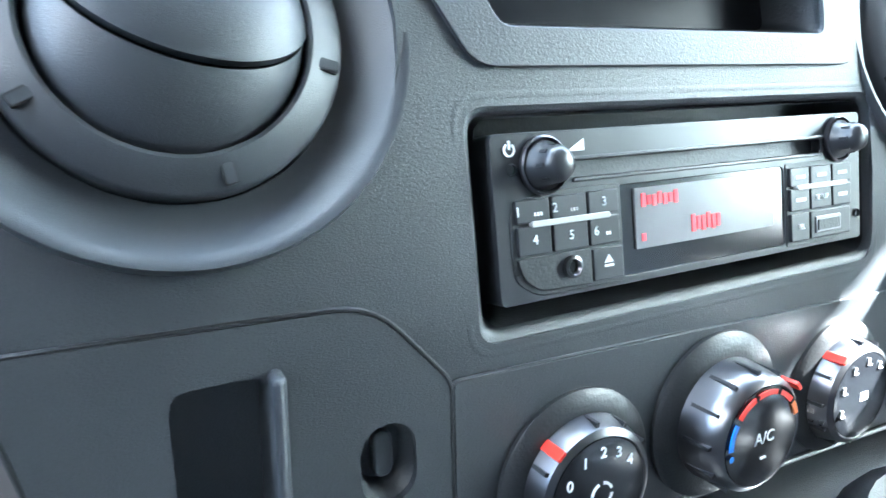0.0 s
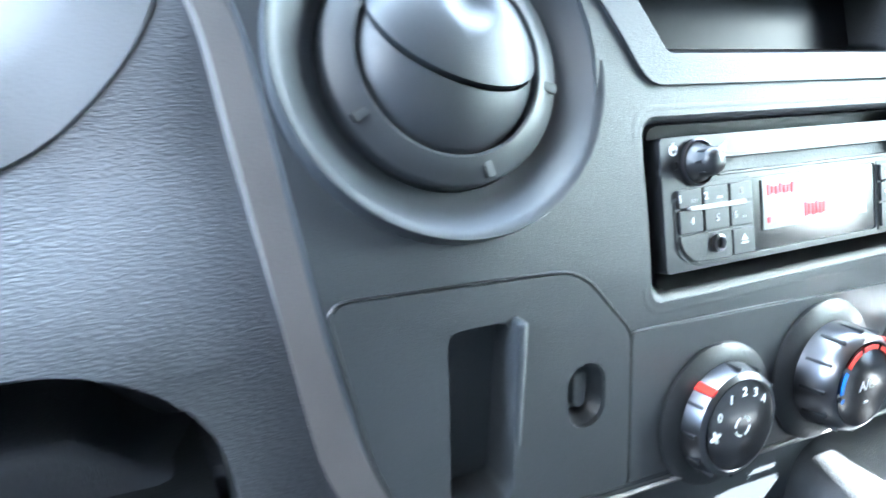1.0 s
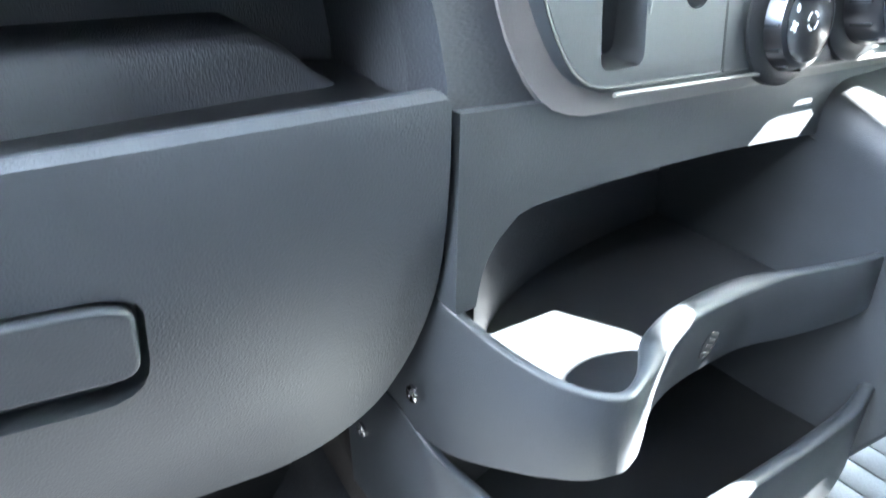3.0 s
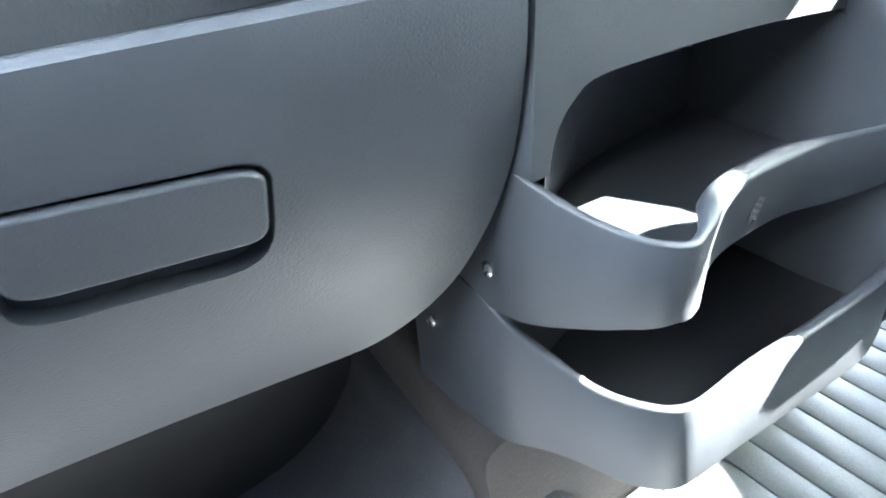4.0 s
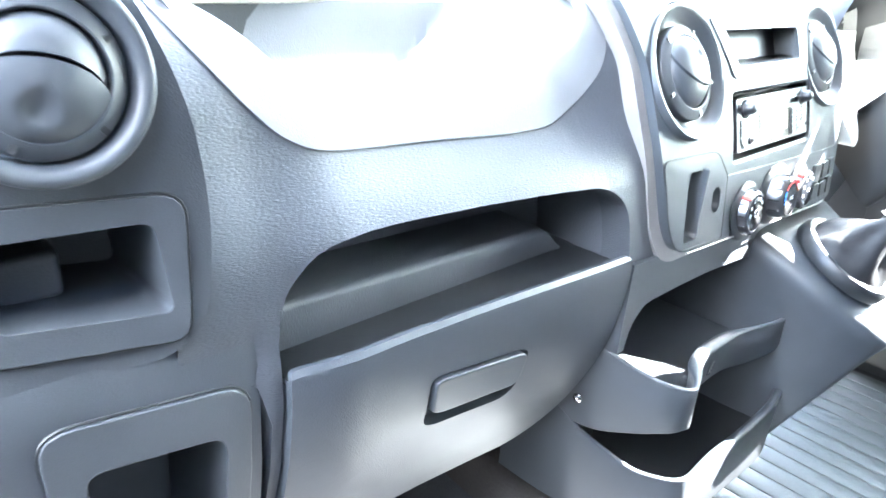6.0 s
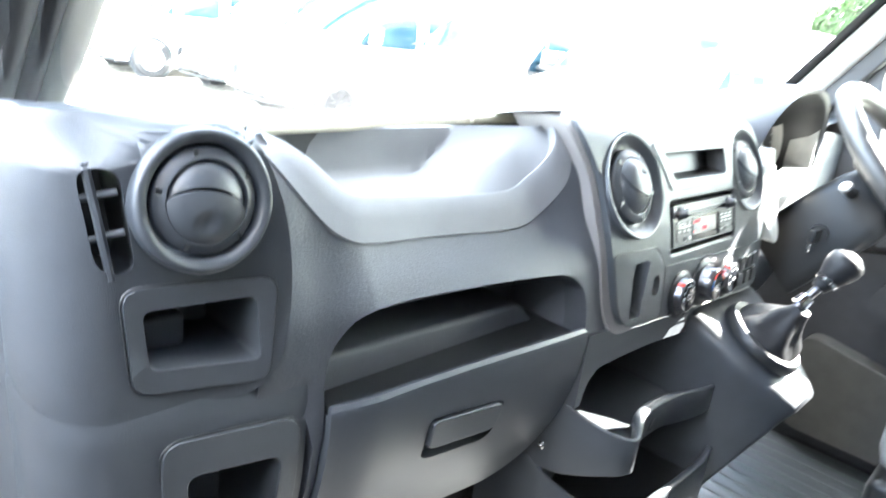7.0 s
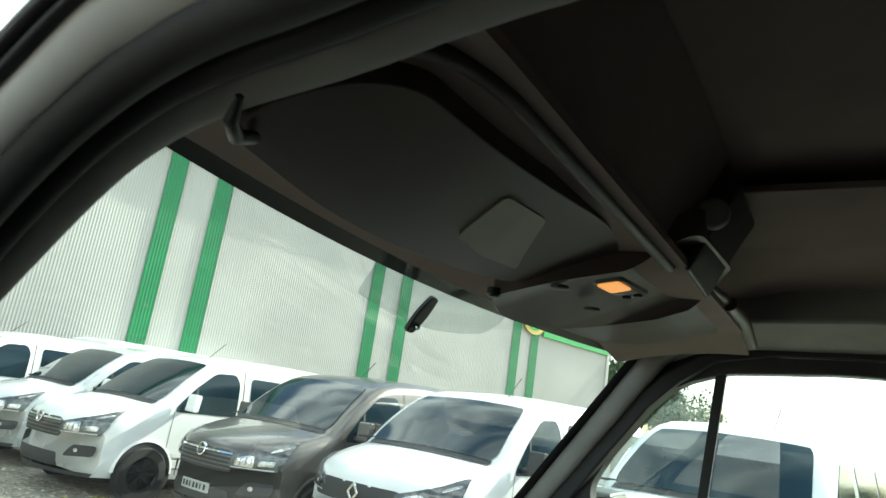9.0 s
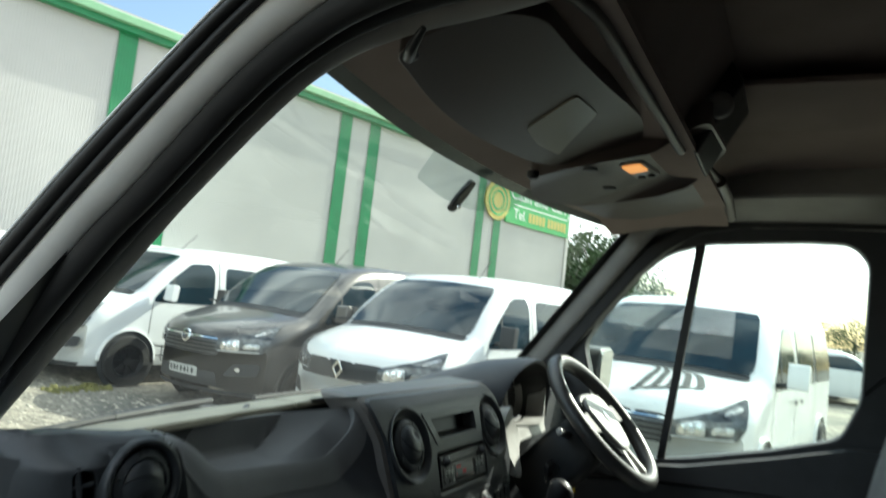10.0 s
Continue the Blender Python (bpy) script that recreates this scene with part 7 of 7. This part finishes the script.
def van(x, y, yaw, paint, grille, label, rim_mat=ALLOY, striped=False, mirror_black=False, dark_bumper=False):
    """A medium panel van with its nose towards -x."""
    B = Body(5.0, 1.95, VAN_TOP)
    P = Matrix.Translation((x, y, 0)) @ pose(0, 0, 0, 0, 0, yaw) @ Matrix.Diagonal((1, -1, 1, 1))
    v = thing("van", label, "van", group="row of parked vans")
    col = PAINTS[paint]

    def vp(name, bm, material, parent=None, label="", bevel=0.0, smooth=45.0):
        bmesh.ops.transform(bm, matrix=P, verts=bm.verts)
        return part(name, bm, material, parent or v, label, bevel, smooth)

    vp("body", B.mesh(), col, smooth=38)
    vp("windscreen", B.skin_top(0.955, 1.74, -0.965, 0.965, 0.012, 14, 13, taper=0.045), VGLASS)
    for k in (-1, 1):
        vp("wiper", tube([B.place(0.93 + 0.03 * abs(k), 0.62 * k - 0.55, 1.235), B.place(0.98, 0.62 * k + 0.02, 1.265)], 0.012, 6), BLKTRIM)
    vp("scuttle", B.skin_top(0.86, 0.955, -0.93, 0.93, 0.008, 4), BLKTRIM)
    DOORG = rounded([(1.13, 1.13), (2.18, 1.135), (2.20, 1.60), (2.12, 1.72), (1.78, 1.70), (1.40, 1.40), (1.16, 1.20)], [0.04, 0.05, 0.05, 0.06, 0.08, 0.05, 0.04], 4)
    REARG = rrect(2.40, 3.42, 1.14, 1.70, 0.06, 4)
    REARG2 = rrect(3.52, 4.65, 1.15, 1.69, 0.06, 4)
    for s in (1, -1):
        g = vp("door_window", B.skin_side(DOORG, s, 0.006), VGLASS)
        vp("window_divider", B.skin_side([(1.46, 1.13), (1.50, 1.13), (1.52, 1.50), (1.48, 1.47)], s, 0.010), BLKTRIM, g)
        vp("side_window", B.skin_side(REARG, s, 0.006), VGLASS)
        vp("side_window", B.skin_side(REARG2, s, 0.006), VGLASS)
        for pts in ([(1.10, 0.50), (1.112, 0.50), (1.13, 1.13), (1.118, 1.13)], [(2.27, 0.40), (2.282, 0.40), (2.282, 1.78), (2.27, 1.78)], [(3.46, 0.40), (3.472, 0.40), (3.472, 1.78), (3.46, 1.78)], [(1.10, 0.40), (3.47, 0.40), (3.47, 0.412), (1.10, 0.412)]):
            vp("door_gap", B.skin_side(pts, s, 0.003), BLKTRIM)
        vp("side_rail", B.skin_side([(1.25, 0.55), (3.4, 0.55), (3.4, 0.66), (1.25, 0.62)], s, 0.012), BLKTRIM if dark_bumper else col)
        vp("door_handle", B.skin_side(rrect(2.02, 2.20, 0.97, 1.01, 0.015, 3), s, 0.03), BLKTRIM if s > 0 or dark_bumper else col)
        vp("slide_handle", B.skin_side(rrect(2.36, 2.54, 0.97, 1.01, 0.015, 3), s, 0.03), BLKTRIM)
        # headlamp: a wedge that runs back along the wing
        HL = rounded([(s * 0.44, 0.735), (s * 0.90, 0.75), (s * 0.95, 0.86), (s * 0.94, 0.98), (s * 0.90, 1.075), (s * 0.865, 1.075), (s * 0.76, 0.985), (s * 0.60, 0.915), (s * 0.45, 0.865)], 0.025, 3)
        h = vp("headlamp", B.skin_front(HL, 0.012, [(0.25, 0.06), (0.4, 0.0), (0.84, 0.0), (0.90, 0.02), (0.945, 0.06), (0.99, 0.14), (1.05, 0.27), (1.08, 0.38)]), LAMPCASE, label="clear headlamp")
        vp("lamp_reflector", B.skin_front(rounded([(s * 0.50, 0.760), (s * 0.70, 0.765), (s * 0.69, 0.890), (s * 0.62, 0.885), (s * 0.51, 0.845)], 0.03, 3), 0.018, NOSE), HEADL, h)
        for q in range(3):
            vp("lamp_facet", B.skin_front(rounded([(s * (0.52 + 0.055 * q), 0.775), (s * (0.555 + 0.055 * q), 0.777), (s * (0.56 + 0.055 * q), 0.852 + 0.010 * q), (s * (0.53 + 0.055 * q), 0.842 + 0.010 * q)], 0.008, 2), 0.022, NOSE), CHROME_B, h)
        vp("bulb_hood", B.skin_front(circle(s * 0.605, 0.815, 0.020, n=14), 0.028, NOSE), CLEAR, h)
        vp("side_lamp", B.skin_front(rounded([(s * 0.73, 0.790), (s * 0.87, 0.800), (s * 0.88, 0.860), (s * 0.75, 0.850)], 0.02, 3), 0.018, NOSE), HEADL, h)
        vp("light_strip", B.skin_front(rounded([(s * 0.47, 0.742), (s * 0.88, 0.757), (s * 0.88, 0.770), (s * 0.47, 0.752)], 0.004, 2), 0.020, NOSE), CLEAR, h)
        vp("indicator", B.skin_front(rounded([(s * 0.80, 0.930), (s * 0.90, 0.990), (s * 0.895, 1.03), (s * 0.80, 0.965)], 0.012, 3), 0.020, NOSE), HEADL, h)
        FG = rounded([(s * 0.56, 0.47), (s * 0.88, 0.50), (s * 0.90, 0.63), (s * 0.66, 0.62)], 0.04, 3)
        fb = vp("fog_bezel", B.skin_front(FG, 0.010, NOSE), BLKTRIM)
        vp("fog_lamp", B.skin_front(circle(s * 0.71, 0.555, 0.024, n=16), 0.018, NOSE), HEADL, fb)
        # door mirror
        bx = [B.place(1.30 + d, s * (1.02 + e), zz) for d, e, zz in ((0, 0, 1.16),)]
        mx, my, mz = bx[0]
        mr = vp("door_mirror", loft([[(mx - 0.05 + dx, my + s * q, mz + dz) for dx, dz in rounded([(0.0, 0.0), (0.10, 0.0), (0.12, 0.22), (0.02, 0.23)], 0.03, 3)] for q in (0.03, 0.20)]), BLKTRIM if mirror_black else col, bevel=0.015)
        vp("mirror_arm", tube([(mx + 0.02, my - s * 0.08, mz + 0.02), (mx, my + s * 0.05, mz + 0.03)], 0.03, 8), BLKTRIM, mr)
        for u in (0.93, 4.03):
            wheel_at(v, P, u, s * 0.985, 0.33, s, rim_mat, col)
    # grille
    if grille == "bars":
        G = rounded([(-0.47, 0.68), (0.47, 0.68), (0.50, 0.84), (0.40, 0.905), (-0.40, 0.905), (-0.50, 0.84)], 0.04, 3)
        vp("grille", B.skin_front(G, 0.010, NOSE), BLKTRIM)
        for z in (0.715, 0.757, 0.80, 0.842):
            vp("grille_bar", B.skin_front(rrect(-0.46, 0.46, z - 0.008, z + 0.008, 0.006, 2), 0.020, NOSE), CHROME)
        vp("grille_wing", B.skin_front(rounded([(-0.46, 0.865), (0.46, 0.865), (0.46, 0.885), (-0.46, 0.885)], 0.008, 2), 0.024, NOSE), CHROME_B)
        em = vp("plain_emblem", lathe([(0.075, 0.0), (0.075, 0.015), (0.058, 0.02), (0.055, 0.0)], Matrix.Translation((0.0 - 0.015, 0, 0.865)) @ pose(0, 0, 0, 0, -80, 0), 28), CHROME_B)
    else:
        G = rounded([(-0.62, 0.70), (0.62, 0.70), (0.66, 0.82), (0.45, 0.885), (-0.45, 0.885), (-0.66, 0.82)], 0.03, 3)
        vp("grille", B.skin_front(G, 0.010, NOSE), BLKTRIM)
        dm = [(0.0, 0.70), (0.075, 0.80), (0.0, 0.90), (-0.075, 0.80)]
        b = panel(dm, [inset_path(dm, 0.55)], lambda a, z: 0.0, 0.02)
        bmesh.ops.transform(b, matrix=Matrix.Translation((-0.035, 0, 0)) @ SWAP, verts=b.verts)
        vp("plain_emblem", b, CHROME_B, bevel=0.006)
    vp("lower_intake", B.skin_front(rounded([(-0.52, 0.34), (0.52, 0.34), (0.48, 0.50), (-0.48, 0.50)], 0.04, 3), 0.010, NOSE), BLKTRIM)
    vp("lower_lip", B.skin_front(rounded([(-0.88, 0.26), (0.88, 0.26), (0.90, 0.31), (-0.90, 0.31)], 0.02, 3), 0.012, NOSE), BLKTRIM)
    if paint == "grey" or grille == "diamond":
        zp = 0.425 if paint == "grey" else 0.355
        pl = vp("number_plate", B.skin_front(rrect(-0.25, 0.25, zp, zp + 0.105, 0.01, 2), 0.020, NOSE), PLATE)
        for k in range(7):
            wide = 0.022 if k in (2, 5) else 0.034
            vp("plate_bar", B.skin_front(rrect(-0.215 + 0.063 * k, -0.215 + wide + 0.063 * k, zp + 0.024, zp + 0.081, 0.004, 2), 0.026, NOSE), BLKTRIM, pl)
    if striped:
        for k in range(5):
            a = 0.10 + 0.13 * k
            vp("bonnet_stripe", B.skin_top(0.16 + 0.05 * k, 0.84, a, a + 0.075, 0.008, 10, 3, 0.25), BLKTRIM)
    vp("aerial", tube([B.place(2.0, 0.3, 1.91), B.place(2.25, 0.3, 2.16)], 0.006, 6), BLKTRIM)
    return v


BLKRIM = mat("black_alloy", (0.03, 0.03, 0.032), 0.35, metal=0.5)
van(4.45, 0.75, -9, "white", "bars", "white van with black bonnet stripes parked on gravel", striped=True)
van(4.36, 3.44, -6, "white", "diamond", "white van with a black grille band parked on gravel", mirror_black=True)
van(4.42, 5.66, -5, "grey", "bars", "metallic grey van parked between two white vans", rim_mat=BLKRIM)
van(3.98, 8.22, -5, "white", "bars", "white van with chrome grille bars and dark wheels", rim_mat=BLKRIM)
van(4.3, 10.7, -5, "silver", "bars", "silver van with a dark lower bumper", dark_bumper=True)
van(3.6, 13.3, -5, "white", "bars", "white van with silver wheels at the end of the row")

# tall panel van behind the row
TX, TY = 8.3, 15.0
tall = thing("tall_van", "tall white panel van behind the parked row", "van")
rg = []
for u, z in ((0.0, 1.98), (0.12, 2.10), (0.4, 2.16), (4.6, 2.18), (5.0, 2.15), (5.1, 1.98)):
    rg.append([(TX + u, TY + w, zz) for w, zz in rounded([(-1.0, 0.35), (1.0, 0.35), (0.93, z), (-0.93, z)], [0.1, 0.1, 0.22, 0.22], 4)])
part("body", loft(rg), PAINTS["white"], tall, smooth=50)
part("side_window", box(TX + 0.7, TX + 2.0, TY - 0.945, TY - 0.925, 1.35, 1.85), VGLASS, tall, bevel=0.01)
for k in (0.9, 4.2):
    part("wheel", lathe([(0.0, -0.1), (0.30, -0.1), (0.35, -0.07), (0.35, 0.07), (0.30, 0.1), (0.0, 0.1)], Matrix.Translation((TX + k, TY - 0.88, 0.35)) @ pose(0, 0, 0, 90, 0, 0), 28), TYRE, tall)
    part("wheel", lathe([(0.0, -0.1), (0.30, -0.1), (0.35, -0.07), (0.35, 0.07), (0.30, 0.1), (0.0, 0.1)], Matrix.Translation((TX + k, TY + 0.88, 0.35)) @ pose(0, 0, 0, 90, 0, 0), 28), TYRE, tall)

# ---- far cars and trees ----
CAR_TOP = [(0.0, 0.62), (0.05, 0.70), (0.2, 0.78), (0.6, 0.86), (1.05, 0.93), (1.2, 1.0), (1.75, 1.36), (2.0, 1.44), (2.6, 1.47), (3.3, 1.42), (3.9, 1.18), (4.1, 1.02), (4.2, 0.9), (4.25, 0.7)]


def car(x, y, yaw, paint, label):
    B = Body(4.25, 1.78, CAR_TOP, 0.24, 0.90, 0.35, 0.22)
    P = Matrix.Translation((x, y, 0)) @ pose(0, 0, 0, 0, 0, yaw) @ Matrix.Diagonal((1, -1, 1, 1))
    c = thing("car", label, "car", group="far parked cars")

    def cp(name, bm, material, parent=None):
        bmesh.ops.transform(bm, matrix=P, verts=bm.verts)
        return part(name, bm, material, parent or c, smooth=40)
    cp("body", B.mesh(), PAINTS[paint])
    cp("windscreen", B.skin_top(1.16, 1.80, -0.9, 0.9, 0.012), VGLASS)
    cp("rear_window", B.skin_top(3.42, 3.95, -0.85, 0.85, 0.012), VGLASS)
    for s in (1, -1):
        cp("side_window", B.skin_side(rounded([(1.45, 0.98), (3.5, 1.0), (3.2, 1.30), (2.0, 1.34), (1.8, 1.27)], 0.04, 3), s, 0.006), VGLASS)
        cp("headlamp", B.skin_front(rounded([(s * 0.45, 0.58), (s * 0.80, 0.60), (s * 0.82, 0.70), (s * 0.5, 0.68)], 0.03, 3), 0.012, [(0.2, 0.05), (0.35, 0.0), (0.62, 0.0), (0.70, 0.05), (0.78, 0.2)]), HEADL)
        for u in (0.85, 3.35):
            wheel_at(c, P, u, s * 0.895, 0.31, s, ALLOY, PAINTS[paint])
    cp("grille", B.skin_front(rrect(-0.4, 0.4, 0.42, 0.56, 0.03, 3), 0.012, [(0.2, 0.05), (0.35, 0.0), (0.62, 0.0), (0.70, 0.05)]), BLKTRIM)
    return c


car(24.0, -2.2, 100, "white", "white parked car beyond the vans")
car(26.5, -2.9, 100, "red", "red parked car beyond the vans")
car(22.0, -3.6, 100, "white", "white parked car further off")

LEAF = mat("summer_leaf", (0.034, 0.072, 0.022), 0.6, vary=0.45, stain=1.2, spec=0.3)
BARK = mat("grey_bark", (0.11, 0.09, 0.07), 0.9, grain=0.8, grain_scale=40)


def tree(x, y, h, r, seed, label):
    rnd = random.Random(seed)
    t = thing("tree", label, "tree", (0, 0, 0), "trees beyond the yard")
    limbs = bmesh.new()
    tube([(x, y, -0.1), (x + 0.1, y, h * 0.25), (x, y + 0.1, h * 0.5), (x + 0.05, y, h * 0.8)], [0.035 * h, 0.028 * h, 0.018 * h, 0.005 * h], 8, limbs)
    ends = []
    for k in range(11):
        a, e = rnd.uniform(0, 6.28), rnd.uniform(0.2, 1.2)
        z0 = h * rnd.uniform(0.25, 0.6)
        q = Vector((x + r * 0.75 * math.cos(a) * math.cos(e * 0.6), y + r * 0.75 * math.sin(a) * math.cos(e * 0.6), z0 + h * 0.38 * math.sin(e)))
        p = Vector((x, y, z0))
        tube([p, (p + q) / 2 + Vector((0, 0, 0.15)), q], [0.012 * h, 0.008 * h, 0.003 * h], 6, limbs)
        ends.append(q)
    part("trunk", limbs, BARK, t)
    verts, faces = [], []
    clumps = []
    for k in range(46):
        a, u = rnd.uniform(0, 6.28), rnd.uniform(-1, 1)
        d = rnd.uniform(0.45, 1.0)
        c = Vector((x + r * d * math.cos(a) * math.sqrt(1 - u * u), y + r * d * math.sin(a) * math.sqrt(1 - u * u), h * 0.62 + h * 0.36 * d * u))
        clumps.append((c, r * rnd.uniform(0.16, 0.36)))
    clumps += [(q, r * rnd.uniform(0.2, 0.34)) for q in ends]
    for c, cr in clumps:
        for k in range(70):
            v = Vector((rnd.gauss(0, 1), rnd.gauss(0, 1), rnd.gauss(0, 0.8))).normalized() * cr * rnd.uniform(0.5, 1.05)
            p = c + v
            s = rnd.uniform(0.09, 0.20) * (h / 7)
            m = Euler((rnd.uniform(0, 6.28), rnd.uniform(0, 6.28), rnd.uniform(0, 6.28))).to_matrix()
            b = len(verts)
            verts += [tuple(p + m @ Vector(w)) for w in ((-s, 0, 0), (0, -0.5 * s, 0.1 * s), (s, 0, 0), (0, 0.5 * s, 0.1 * s))]
            faces.append((b, b + 1, b + 2, b + 3))
    me = bpy.data.meshes.new("crown")
    me.from_pydata(verts, [], faces)
    me.materials.append(LEAF)
    ob = new("crown", me)
    ob.parent = t
    return t


tree(36.0, 9.6, 6.7, 2.6, 1, "leafy green tree beyond the warehouse corner")
tree(37.0, 11.6, 6.0, 2.6, 2, "leafy green tree beyond the warehouse corner")
tree(38.0, 7.6, 4.6, 2.2, 3, "lower leafy tree behind the parked vans")
for k in range(9):
    tree(62.0 + 3 * (k % 3), -4.6 - 4.2 * k, 3.6 + 0.9 * ((k * 7) % 3), 3.4, 10 + k, "leafy tree of the far hedge line")
